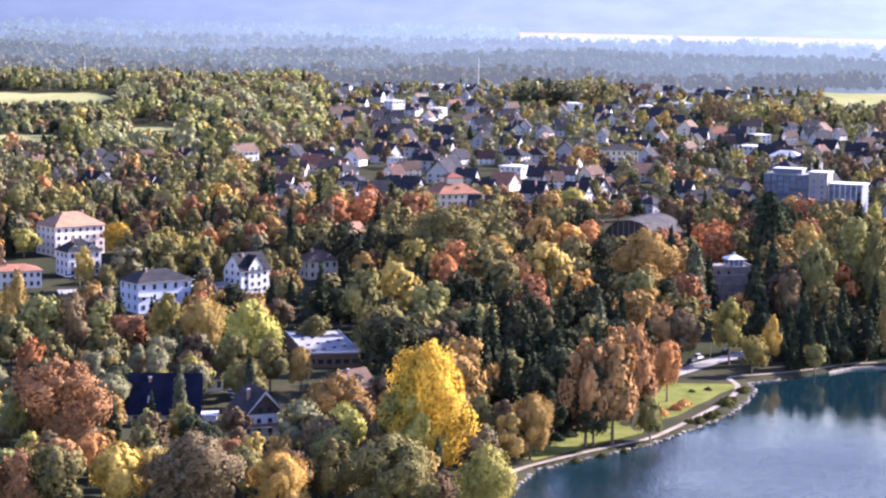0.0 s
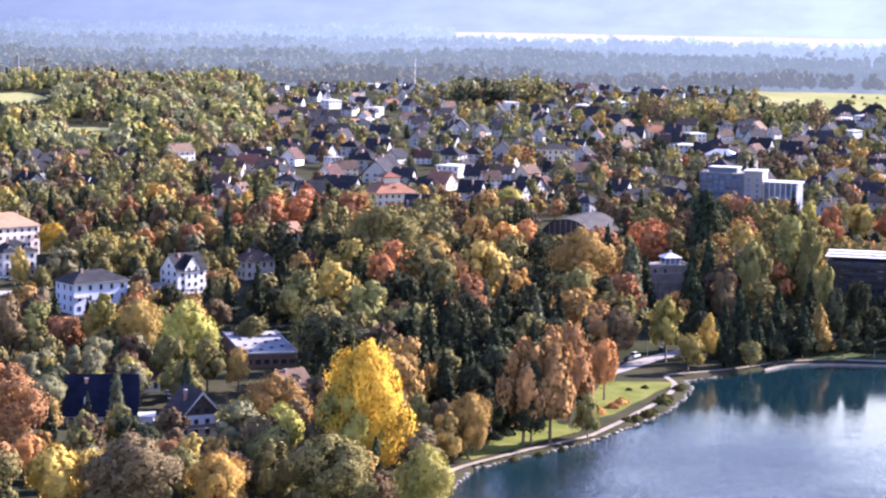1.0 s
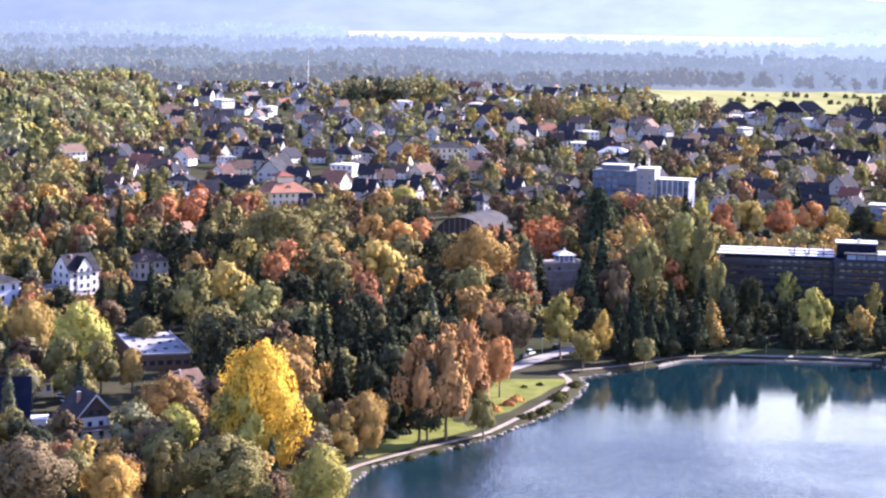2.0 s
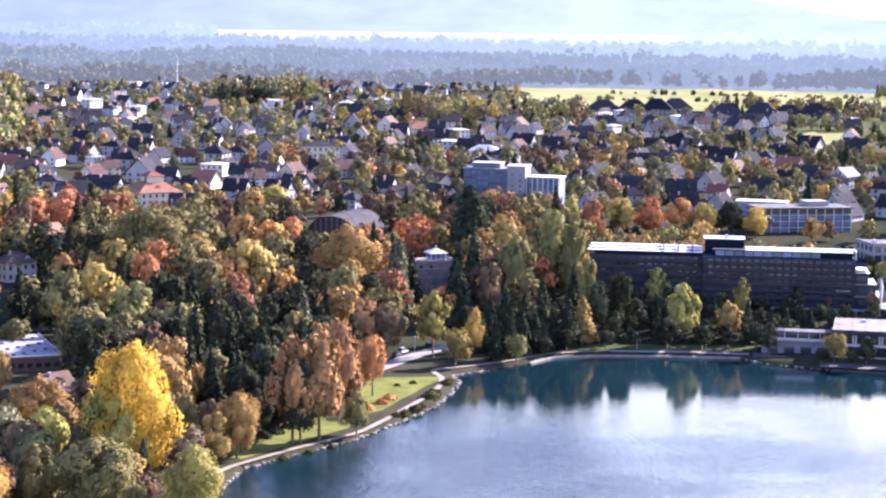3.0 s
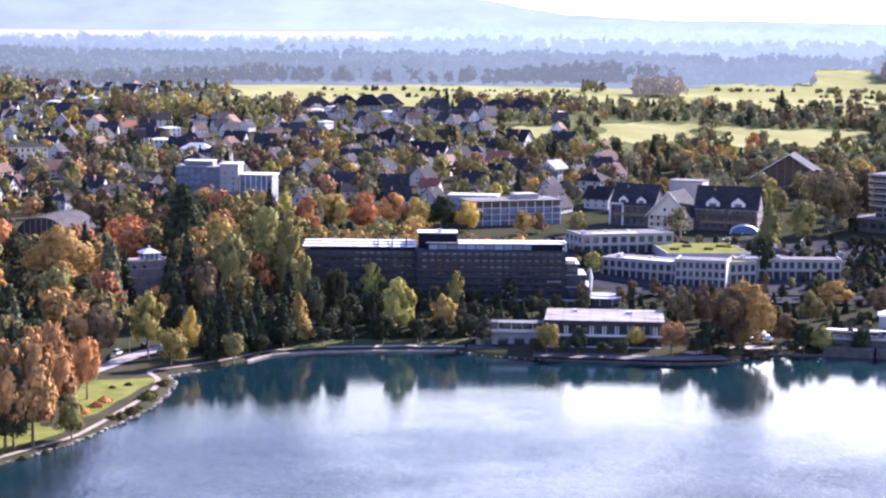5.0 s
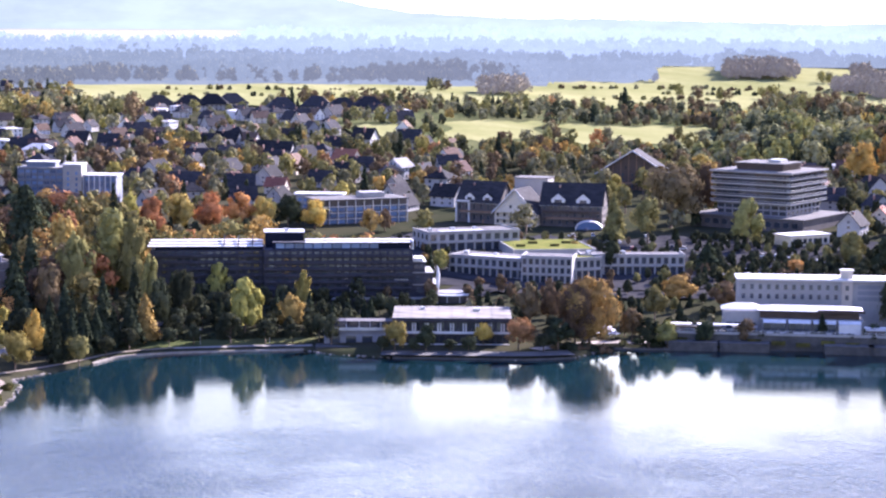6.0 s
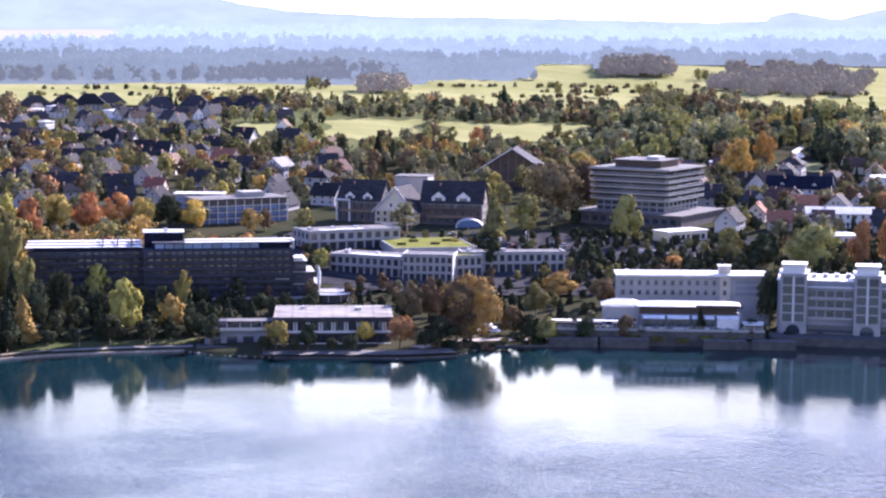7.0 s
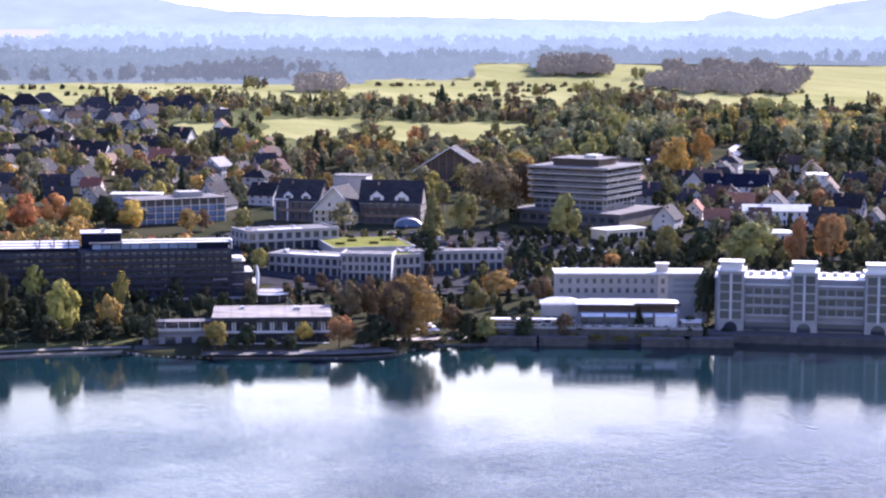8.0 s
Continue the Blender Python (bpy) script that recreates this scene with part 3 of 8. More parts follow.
SHAPES = {"full": 2, "round": 4, "oval": 2, "tall": 2, "weeping": 1, "spruce": 3, "pine": 1}
SIZE = {"full": (24, 10), "round": (18, 7), "oval": (17, 5), "tall": (29, 6.2), "weeping": (17, 6), "spruce": (22, 4.6), "pine": (34, 11)}     # height and radius as built
CROWNS, TRUNKS = {}, {}
for shape, variants in SHAPES.items():
    for i in range(variants):
        many = {"spruce": 2400, "pine": 3000, "tall": 5200, "full": 14500}.get(shape, 3300)
        v, f, soft = crown_mesh(shape, 11 * i + len(shape), many, {"spruce": 0.44, "pine": 0.6, "full": 0.30, "tall": 0.38, "oval": 0.38}.get(shape, 0.44), *SIZE[shape])
        CROWNS[shape, i] = mesh_of(shape + "_crown", v, f, [LEAF["olive"]])
        soften(CROWNS[shape, i], soft)
        v, f = trunk_mesh(i + len(shape), shape)
        TRUNKS[shape, i] = mesh_of(shape + "_trunk", v, f, [BARK])

WORDS = {"olive": "olive-green", "lime": "yellow-green", "gold": "golden", "yellow": "bright golden-yellow", "orange": "orange-red", "rust": "rust-brown",
         "amber": "amber-brown", "brown": "dark brown", "grey": "grey-green", "silver": "grey-green", "fir": "dark green", "dark": "deep green"}
FORMS = {"full": "broad full-crowned broadleaf tree", "round": "round-crowned broadleaf tree", "oval": "oval-crowned broadleaf tree", "tall": "tall broadleaf tree", "weeping": "drooping willow-like tree",
         "spruce": "pointed spruce", "pine": "broad pine"}
TREE_SPOTS = []
tree_rng = random.Random(4)


def tree(x, y, h, r, shape, leaf, where):
    """One tree as a thing: an empty at its foot, with trunk and crown."""
    z = float(height(x, y))
    i = tree_rng.randrange(SHAPES[shape])
    ob = new("spruce_tree" if shape == "spruce" else "pine_tree" if shape == "pine" else "broadleaf_tree")
    ob.matrix_basis = pose(x, y, z, 0, 0, tree_rng.uniform(0, 360)) @ Matrix.Diagonal((r / SIZE[shape][1], r / SIZE[shape][1], h / SIZE[shape][0], 1))
    tagged(ob, f"{WORDS[leaf]} {FORMS[shape]} {where}", "tree", group="trees " + where)
    t = new("trunk", TRUNKS[shape, i])
    t.parent = ob
    c = new("crown", CROWNS[shape, i])
    c.parent = ob
    c.material_slots[0].link = "OBJECT"
    c.material_slots[0].material = LEAF[leaf]
    TREE_SPOTS.append((x, y, r))
    return ob


# x, y, height, radius of the crown, shape, leaves
NEAR_GARDEN = [
    (-98.4, 519.8, 23.8, 14.3, "full", "rust"), (-73, 496.7, 13.4, 5.2, "oval", "olive"), (-85.8, 445.8, 18.7, 7.8, "round", "olive"),
    (-93.7, 444.2, 17.2, 5.9, "round", "rust"), (-73.3, 455.1, 17.8, 7.3, "round", "gold"), (-55.2, 454.7, 21.8, 12.5, "full", "brown"),
    (-36.8, 459.5, 17.1, 8.3, "full", "gold"), (-10.9, 466.9, 21.4, 12.4, "full", "olive"), (-2.7, 513, 36, 12.6, "full", "yellow"),
    # the first, lime tree is added as the yellow tree's shaded side
    (-6.6, 509, 27.7, 9.4, "full", "lime"), (-26.8, 542.3, 20.9, 10, "full", "amber"), (11.9, 467.8, 20.9, 8.1, "full", "lime"),
    (25.3, 547.4, 18, 6.6, "full", "amber"), (11.5, 553.9, 15.7, 4.3, "oval", "olive"), (-76.6, 534.5, 15.1, 2.8, "spruce", "fir"),
    (-69.3, 536.5, 24.5, 3.8, "spruce", "silver"), (-68.4, 543.7, 12.3, 2.8, "spruce", "fir"), (-86.6, 612.9, 13.6, 6.3, "round", "amber"),
    (-97.5, 597.1, 12.8, 3.9, "oval", "lime"), (-46.3, 475.8, 14.9, 5.5, "round", "olive"), (-110.4, 517.3, 14.8, 4.5, "round", "olive"),
]
VILLA_GARDENS = [
    (-139.7, 662.4, 30, 5.7, "tall", "amber"), (-129.8, 652.2, 23.1, 10.3, "round", "olive"), (-119.9, 653.1, 24, 8, "round", "brown"),
    (-115.2, 683.4, 17.4, 7.6, "round", "olive"), (-98.2, 685, 19.4, 3.9, "spruce", "fir"), (-89.8, 661.9, 23.4, 6.6, "tall", "lime"),
    (-78.1, 657.4, 22.3, 8.4, "full", "amber"), (-59.4, 626.2, 25.7, 10.7, "full", "lime"), (-71.1, 669.2, 18, 5.7, "oval", "olive"),
    (-51.5, 611.8, 16.5, 6.9, "round", "olive"), (-42.2, 614.6, 13.9, 4.8, "round", "amber"), (-136.6, 640.6, 18.1, 7.4, "round", "olive"),
    (-57, 716.7, 14.2, 6.1, "round", "brown"), (-145, 908.5, 14.5, 8.4, "round", "yellow"), (-133, 866.9, 9.2, 5.4, "round", "orange"),
    (-129.4, 905.8, 20, 6.7, "round", "rust"), (-122.9, 857.2, 17.5, 6.3, "oval", "olive"), (-101.1, 880.2, 16.6, 6.4, "round", "orange"),
    (-102.9, 844.8, 16.6, 6.4, "oval", "lime"), (-91.2, 831, 15.2, 4.2, "oval", "olive"), (-143, 810.5, 17.5, 4.8, "oval", "amber"),
    (-133.4, 802, 11.7, 4.6, "oval", "olive"), (-184.3, 892.2, 13.2, 7.9, "round", "lime"), (-160.8, 999.1, 22.3, 3.7, "spruce", "fir"),
]
VILLA_HEDGES = [
    (-86.9, 999.2, 30.8, 7.8, "spruce", "fir"), (-63.6, 857.6, 33.6, 4.1, "spruce", "fir"), (-55.6, 750.9, 19, 3.2, "spruce", "fir"),
    (-22.1, 877.7, 20.9, 7.4, "spruce", "fir"), (-31.9, 876.4, 14.7, 4.9, "spruce", "fir"), (-84.4, 886, 18.6, 6.2, "oval", "olive"),
    (-63.8, 787.4, 13.2, 4.4, "round", "rust"), (-42.6, 696.7, 11.9, 6.9, "round", "olive"), (-210.1, 1001.2, 19.6, 8.6, "round", "olive"),
    (-136.3, 1013.9, 22.6, 11.4, "round", "olive"), (-108.9, 1064.4, 22.3, 11.9, "round", "olive"), (-119.6, 1028.1, 21.5, 5.2, "tall", "olive"),
    (-66.2, 1024.9, 17.1, 7.2, "round", "gold"), (-55.5, 1037.5, 18.8, 8.7, "round", "olive"),
]
PARK_CROWNS = [
    (2.4, 835, 32.8, 17.6, "full", "olive"), (-16.1, 731.8, 25.8, 11.8, "round", "amber"), (-27.9, 719.5, 24.5, 9.1, "round", "olive"),
    (1.4, 769, 23.3, 7.6, "round", "orange"), (-3.5, 701, 23.8, 11.8, "round", "olive"), (11.8, 668.9, 20.7, 10.4, "round", "olive"),
    (23.9, 694.6, 13.2, 3.3, "oval", "yellow"), (29.6, 774.4, 23.2, 10.3, "round", "orange"), (40.6, 776.9, 28.4, 12, "round", "amber"),
    (52.8, 856.4, 24.5, 9.6, "round", "orange"), (64, 886.7, 21.9, 10, "round", "orange"), (81, 799.9, 32, 14.7, "full", "amber"),
    (20.9, 822.7, 23.1, 10.4, "round", "amber"), (63.7, 1020, 21.3, 16.4, "round", "lime"), (32.4, 709.3, 26, 9.5, "round", "rust"),
    (54.5, 684.8, 24.3, 6.2, "spruce", "silver"), (38.6, 640.8, 27.2, 6.8, "spruce", "fir"), (99.1, 781.7, 30.7, 7.3, "spruce", "silver"),
    (94.1, 827.7, 30.2, 6.5, "spruce", "fir"), (76.6, 702.8, 19.9, 8, "round", "rust"), (84.2, 699.9, 18.9, 7.9, "round", "brown"),
    (101.5, 703.7, 23, 6.4, "oval", "lime"), (115.7, 763.3, 15.1, 6.5, "round", "orange"), (-22.3, 674.6, 18.1, 7.6, "round", "olive"),
]
SHORE_CROWNS = [
    (117.1, 708.4, 16.9, 3.6, "tall", "gold"), (107.1, 687.7, 13.5, 5.3, "round", "lime"), (130.8, 698.9, 9.7, 4.6, "round", "olive"),
    (49.6, 568.8, 33.2, 8.6, "oval", "rust"), (41.8, 566.3, 30, 8.6, "round", "rust"), (57.8, 598.2, 28.9, 7.2, "oval", "rust"),
    (72, 631.9, 19.2, 5.9, "round", "orange"), (61.2, 576.8, 13.5, 4.6, "weeping", "olive"), (130.1, 706.1, 19, 4, "spruce", "fir"),
    (141.2, 719.3, 16.2, 4.1, "spruce", "fir"), (143.9, 886.4, 37.3, 11.9, "pine", "fir"), (119.1, 761.7, 32.7, 8.2, "spruce", "fir"),
    (150.3, 823.4, 32.4, 12.3, "round", "amber"), (168.1, 826.1, 34.7, 10.6, "oval", "olive"), (165.4, 803.1, 38.4, 11.5, "tall", "olive"),
    (169.6, 792, 36.2, 6.8, "oval", "olive"), (161.8, 732.3, 18.3, 6.5, "spruce", "amber"), (145.6, 783.6, 31.8, 7.8, "oval", "olive"),
    (132.1, 763.7, 24.1, 7.6, "round", "brown"), (144.4, 724.8, 20.7, 6.2, "spruce", "fir"), (54.8, 614.6, 17.6, 5.2, "round", "olive"),
    (41.7, 632.6, 14.4, 7.2, "round", "olive"), (21.4, 610.6, 17.4, 7.8, "round", "olive"), (73.3, 741.4, 25.1, 8.4, "round", "olive"),
]
LAKEFRONT = [
    (199.3, 730.3, 22.1, 7.2, "weeping", "lime"), (217.3, 731.4, 14.8, 5.1, "oval", "amber"), (243.5, 687.1, 10.6, 4.9, "round", "lime"),
    (253.8, 682.3, 9.6, 4.5, "round", "fir"), (232.8, 765.4, 17.2, 3.8, "oval", "lime"), (205.9, 793.7, 16.8, 5.3, "round", "lime"),
    (316.2, 676.8, 24.8, 12.4, "full", "amber"), (309.8, 675.3, 22.7, 8.4, "full", "brown"), (286.4, 673.6, 11.5, 6, "round", "rust"),
    (276.9, 684.1, 8.3, 3.9, "round", "gold"), (308, 713.3, 16.8, 5.7, "oval", "brown"), (315.4, 711.2, 18.6, 4.6, "oval", "brown"),
    (343.9, 667.6, 9.6, 5.1, "oval", "olive"), (385, 738.7, 11.7, 8.6, "round", "amber"), (461.4, 773.9, 7.9, 5.3, "round", "orange"),
    (428.6, 891.3, 23.6, 7.5, "spruce", "olive"), (440.3, 877.7, 21.9, 8.2, "round", "olive"), (478.9, 928.8, 32.1, 16, "round", "brown"),
    (480.2, 850.8, 23.2, 8.7, "oval", "olive"), (512.1, 740.1, 23.7, 13.9, "round", "olive"), (539.6, 743.9, 24.1, 6.4, "tall", "rust"),
    (557.8, 744.1, 24.2, 7.8, "round", "rust"), (300.4, 669.7, 11.4, 6.2, "round", "fir"), (249, 682, 5.5, 3.4, "round", "dark"), (261, 677, 5.0, 3.2, "round", "dark"), (267.5, 675, 6.0, 3.4, "round", "dark"), (239, 688, 5.5, 3.2, "round", "dark"), (294, 668, 6.5, 3.6, "round", "dark"), (510.6, 954, 28.6, 7.5, "round", "brown"),
    (398.2, 648.5, 12.8, 3.6, "spruce", "fir"), (433, 655, 23, 5.0, "round", "dark"), (440, 668, 21, 4.6, "spruce", "fir"),
]
HOTEL_REAR = [
    (215.9, 960, 20.6, 8.5, "round", "orange"), (231.8, 967.6, 20.9, 8.6, "round", "amber"), (246.1, 965.1, 20.9, 8.6, "round", "orange"),
    (262.6, 973.2, 19.8, 8.7, "round", "orange"), (274, 972.1, 17.7, 7.1, "round", "amber"), (286.8, 969.5, 18.3, 7.9, "oval", "fir"),
    (300.1, 967.5, 15.5, 7.9, "round", "gold"), (207.2, 972.2, 20.8, 8.3, "round", "lime"), (196.2, 973.4, 22.2, 8.3, "round", "amber"),
    (518.5, 1257.3, 22.6, 5.7, "spruce", "fir"), (522.1, 1240.6, 18.6, 5.2, "spruce", "fir"), (914.2, 1879.4, 24.2, 7, "spruce", "fir"),
    (905.9, 1532.2, 16.9, 9.9, "spruce", "fir"), (734.5, 1122, 25.9, 8.6, "tall", "gold"), (678.2, 1064.3, 26.1, 10.6, "round", "gold"),
    (316.8, 833.8, 10, 5, "round", "lime"), (152.6, 980.2, 22.1, 12.5, "pine", "fir"), (99.5, 798.8, 28.1, 6.8, "spruce", "silver"),
    (144.6, 797, 26.1, 8, "round", "brown"), (131.1, 798.3, 32.8, 6.8, "spruce", "fir"),
]
HOTEL_FRONT = [
    # the dark crowns here stand in for the hotel's shade
    (169.8, 744.6, 20.3, 5.9, "round", "dark"), (180.8, 751.2, 22.5, 5.4, "round", "dark"), (168.9, 755.1, 27.7, 4.6, "round", "olive"),
    (155.1, 726.6, 18.7, 6.3, "spruce", "fir"), (337.8, 670.7, 10.6, 5.3, "round", "fir"), (333.9, 677.1, 12.8, 5.3, "round", "brown"),
    (311.5, 679, 9.4, 5.3, "round", "fir"), (357, 661.8, 9.6, 4.2, "round", "fir"), (370.9, 656.5, 10.4, 4.2, "round", "brown"),
    (415.3, 640.1, 8.8, 4.3, "round", "fir"), (419.4, 638.6, 6.6, 4.3, "spruce", "fir"), (396.2, 720.2, 11.6, 6.9, "round", "brown"),
    (360.9, 711.7, 13.4, 5.6, "round", "olive"), (433.2, 803.7, 12.8, 7.7, "spruce", "fir"), (387.6, 808.9, 15, 5, "round", "fir"),
    (492.8, 779.2, 17.9, 7.7, "round", "olive"), (499.1, 760.9, 17.7, 7.6, "round", "fir"),
]

SHORE_FIRS = [
    (121, 716, 15, 4.2, "spruce", "fir"), (127, 712, 12, 3.8, "spruce", "fir"), (136, 716, 17, 4.4, "spruce", "fir"), (139, 728, 20, 5, "spruce", "fir"),
    (126, 728, 19, 4.6, "spruce", "fir"), (149, 727, 15, 4.2, "spruce", "fir"), (133, 737, 22, 5.2, "spruce", "fir"), (148, 741, 24, 5.4, "spruce", "fir"),
    (117, 728, 14, 5, "round", "dark"), (143, 712, 7, 3.6, "round", "dark"), (153, 719, 8, 4.0, "round", "dark"), (113, 700, 7, 3.6, "round", "dark"),
    # the round dark crowns also stand for shade under the shore trees
    (48, 612, 18, 6.5, "round", "dark"), (36, 606, 20, 7, "round", "dark"), (29, 590, 17, 6.5, "round", "dark"), (33, 575, 13, 5, "round", "dark"), (46, 596, 19, 5, "spruce", "fir"),
    (60, 622, 21, 5.2, "spruce", "fir"), (68, 660, 22, 5.0, "spruce", "fir"), (58, 655, 21, 7, "round", "dark"), (50, 640, 23, 6.0, "spruce", "fir"),
    (44, 566, 24, 6.5, "tall", "dark"),
]

for spots, where in ((SHORE_FIRS, "shading the lake shore"), (NEAR_GARDEN, "in a garden below the castle"), (VILLA_GARDENS, "in a villa garden"), (VILLA_HEDGES, "between villas"), (PARK_CROWNS, "in the lakeside park"),
                     (SHORE_CROWNS, "on the lake shore"), (LAKEFRONT, "on the lakefront"), (HOTEL_REAR, "behind the hotels"), (HOTEL_FRONT, "before the lake hotel")):
    for x, y, h, r, shape, leaf in spots:
        tree(x, y, h, r, shape, leaf, where)


# ---- building kit ----
def part(name, data, mat, parent, label=""):
    """Links a bmesh, or a mesh, as one part of a thing."""
    if isinstance(data, bmesh.types.BMesh):
        me = bpy.data.meshes.new(name)
        bmesh.ops.recalc_face_normals(data, faces=data.faces)
        data.to_mesh(me)
        data.free()
        me.materials.append(mat)
    else:
        me = data
    ob = new(name, me)
    ob.parent = parent
    return tagged(ob, label) if label else ob


def box(bm, x0, x1, y0, y1, z0, z1):
    v = [bm.verts.new(c) for c in ((x0, y0, z0), (x1, y0, z0), (x1, y1, z0), (x0, y1, z0), (x0, y0, z1), (x1, y0, z1), (x1, y1, z1), (x0, y1, z1))]
    for f in ((0, 1, 2, 3), (4, 7, 6, 5), (0, 4, 5, 1), (1, 5, 6, 2), (2, 6, 7, 3), (3, 7, 4, 0)):
        bm.faces.new([v[i] for i in f])
    return bm


def boxes(*sizes):
    bm = bmesh.new()
    for s in sizes:
        box(bm, *s)
    return bm


def prism(profile, y0, y1, along="y"):
    """A solid from an outline of (across, up), drawn out along y or x."""
    bm = bmesh.new()
    put = (lambda a, z, b: (a, b, z)) if along == "y" else (lambda a, z, b: (b, a, z))
    near = [bm.verts.new(put(a, z, y0)) for a, z in profile]
    far = [bm.verts.new(put(a, z, y1)) for a, z in profile]
    bm.faces.new(near)
    bm.faces.new(far[::-1])
    for i in range(len(profile)):
        j = (i + 1) % len(profile)
        bm.faces.new((near[j], near[i], far[i], far[j]))
    return bm


FOOT = []            # places of the plan that buildings take: x, y, radius


def thing(name, label, category, x, y, rot=0.0, group="", z=None, clear=0.0):
    """An empty at the foot of a building's front; its y points away from the castle, turned by rot."""
    ob = new(name)
    bearing = math.degrees(math.atan2(x, y))
    zz = float(height(x, y)) if z is None else z
    ob.matrix_basis = pose(x, y, zz, 0, 0, rot - bearing)
    tagged(ob, label, category, group)
    if clear:
        m = ob.matrix_basis @ Vector((0, clear * 0.5, 0))
        FOOT.append((m.x, m.y, clear))
    return ob


WINDOW_MESH = {}


def window_mesh(w, h, frame_mat, pane_mat, bars=1):
    key = (w, h, frame_mat.name, pane_mat.name, bars)
    if key not in WINDOW_MESH:
        # one connected plate: a proud frame round sunk panes
        t = min(0.14, w * 0.12)
        bm = bmesh.new()
        cuts = [-w / 2 + w * i / (bars + 1) for i in range(bars + 2)]
        low, top = [bm.verts.new((c, -0.06, 0)) for c in cuts], [bm.verts.new((c, -0.06, h)) for c in cuts]
        fronts = [bm.faces.new((low[i], low[i + 1], top[i + 1], top[i])) for i in range(bars + 1)]
        rim = low + top[::-1]
        back = [bm.verts.new((v.co.x, 0.1, v.co.z)) for v in rim]
        for i in range(len(rim)):
            j = (i + 1) % len(rim)
            bm.faces.new((rim[j], rim[i], back[i], back[j]))
        bmesh.ops.inset_individual(bm, faces=fronts, thickness=t, depth=-0.07)
        for f in fronts:
            f.material_index = 1
        me = bpy.data.meshes.new("window")
        bm.to_mesh(me)
        bm.free()
        me.materials.append(frame_mat)
        me.materials.append(pane_mat)
        WINDOW_MESH[key] = me
    return WINDOW_MESH[key]


def windows(parent, xs, zs, y, w, h, frame_mat=None, pane_mat=None, side="front", bars=1, name="window"):
    """Windows on one side of a building: front at y, back at y, left or right at x = y."""
    me = window_mesh(w, h, frame_mat or WHITE_PAINT, pane_mat or GLASS, bars)
    for z in zs:
        for x in xs:
            ob = new(name, me)
            ob.parent = parent
            if side == "front":
                ob.matrix_basis = pose(x, y, z)
            elif side == "back":
                ob.matrix_basis = pose(x, y, z, 0, 0, 180)
            elif side == "left":
                ob.matrix_basis = pose(y, x, z, 0, 0, -90)
            else:
                ob.matrix_basis = pose(y, x, z, 0, 0, 90)


def spread(a, b, n):
    return [a + (b - a) * (i + 0.5) / n for i in range(n)]


def gable_walls(w, d, h, rise, along):
    """Walls under a gabled roof; along: the ridge's way."""
    if along == "x":
        return prism([(0, -1.5), (0, h), (d / 2, h + rise), (d, h), (d, -1.5)], -w / 2, w / 2, "x")
    return prism([(-w / 2, -1.5), (-w / 2, h), (0, h + rise), (w / 2, h), (w / 2, -1.5)], 0, d, "y")


def gable_roof(w, d, h, rise, along, over=0.7, thick=0.28):
    """Two thick slopes with eaves; set a little above the walls."""
    half, length, lo, hi = (d / 2, w, -w / 2, w / 2) if along == "x" else (w / 2, d, 0, d)
    k = rise / half
    e = half + over
    out = [(-e, h - over * k + 0.03), (0, h + rise + 0.03), (e, h - over * k + 0.03), (e, h - over * k + thick), (0, h + rise + thick * 1.3), (-e, h - over * k + thick)]
    if along == "x":
        return prism([(a + d / 2, z) for a, z in out], lo - over, hi + over, "x")
    return prism(out, lo - over, hi + over, "y")


def hip_roof(w, d, h, rise, over=0.8, flat=0.0, thick=0.3):
    """A hipped roof over the walls; flat: how much of it is cut level at the top."""
    bm = bmesh.new()
    x, y0, y1 = w / 2 + over, -over, d + over
    run = min(w, d) / 2 * (1 - flat)
    rx, ry0, ry1 = max(w / 2 - run, 0.05), run, max(d - run, run + 0.1)
    low = [bm.verts.new(c) for c in ((-x, y0, h + 0.02), (x, y0, h + 0.02), (x, y1, h + 0.02), (-x, y1, h + 0.02))]
    eave = [bm.verts.new((v.co.x, v.co.y, h + thick)) for v in low]
    top = [bm.verts.new(c) for c in ((-rx, ry0, h + rise), (rx, ry0, h + rise), (rx, ry1, h + rise), (-rx, ry1, h + rise))]
    bm.faces.new(low[::-1])
    bm.faces.new(top)
    for i in range(4):
        j = (i + 1) % 4
        bm.faces.new((low[i], low[j], eave[j], eave[i]))
        bm.faces.new((eave[i], eave[j], top[j], top[i]))
    return bm


def gutter_and_fascia(ob, w, d, h, over=0.8):
    part("gutter", boxes((-w / 2 - over, w / 2 + over, -over - 0.14, -over - 0.004, h + 0.05, h + 0.2)), METAL, ob)


def dormer(ob, x, y, z, w=2.2, h=1.6, depth=2.6, wall=None, roof=None):
    """A small gabled dormer on a roof's front slope."""
    d = part("dormer", prism([(x - w / 2, z), (x - w / 2, z + h), (x, z + h + w * 0.4), (x + w / 2, z + h), (x + w / 2, z)], y, y + depth), wall or WHITE_WALL, ob)
    part("dormer_roof", prism([(x - w / 2 - 0.3, z + h - 0.1), (x, z + h + w * 0.4 + 0.12), (x + w / 2 + 0.3, z + h - 0.1), (x + w / 2 + 0.3, z + h + 0.08), (x, z + h + w * 0.4 + 0.34), (x - w / 2 - 0.3, z + h + 0.08)], y - 0.3, y + depth), roof or DARK_TILE, d)
    pane = part("window", window_mesh(w * 0.55, h * 0.7, WHITE_PAINT, GLASS), GLASS, d)
    pane.matrix_basis = pose(x, y - 0.03, z + 0.4)


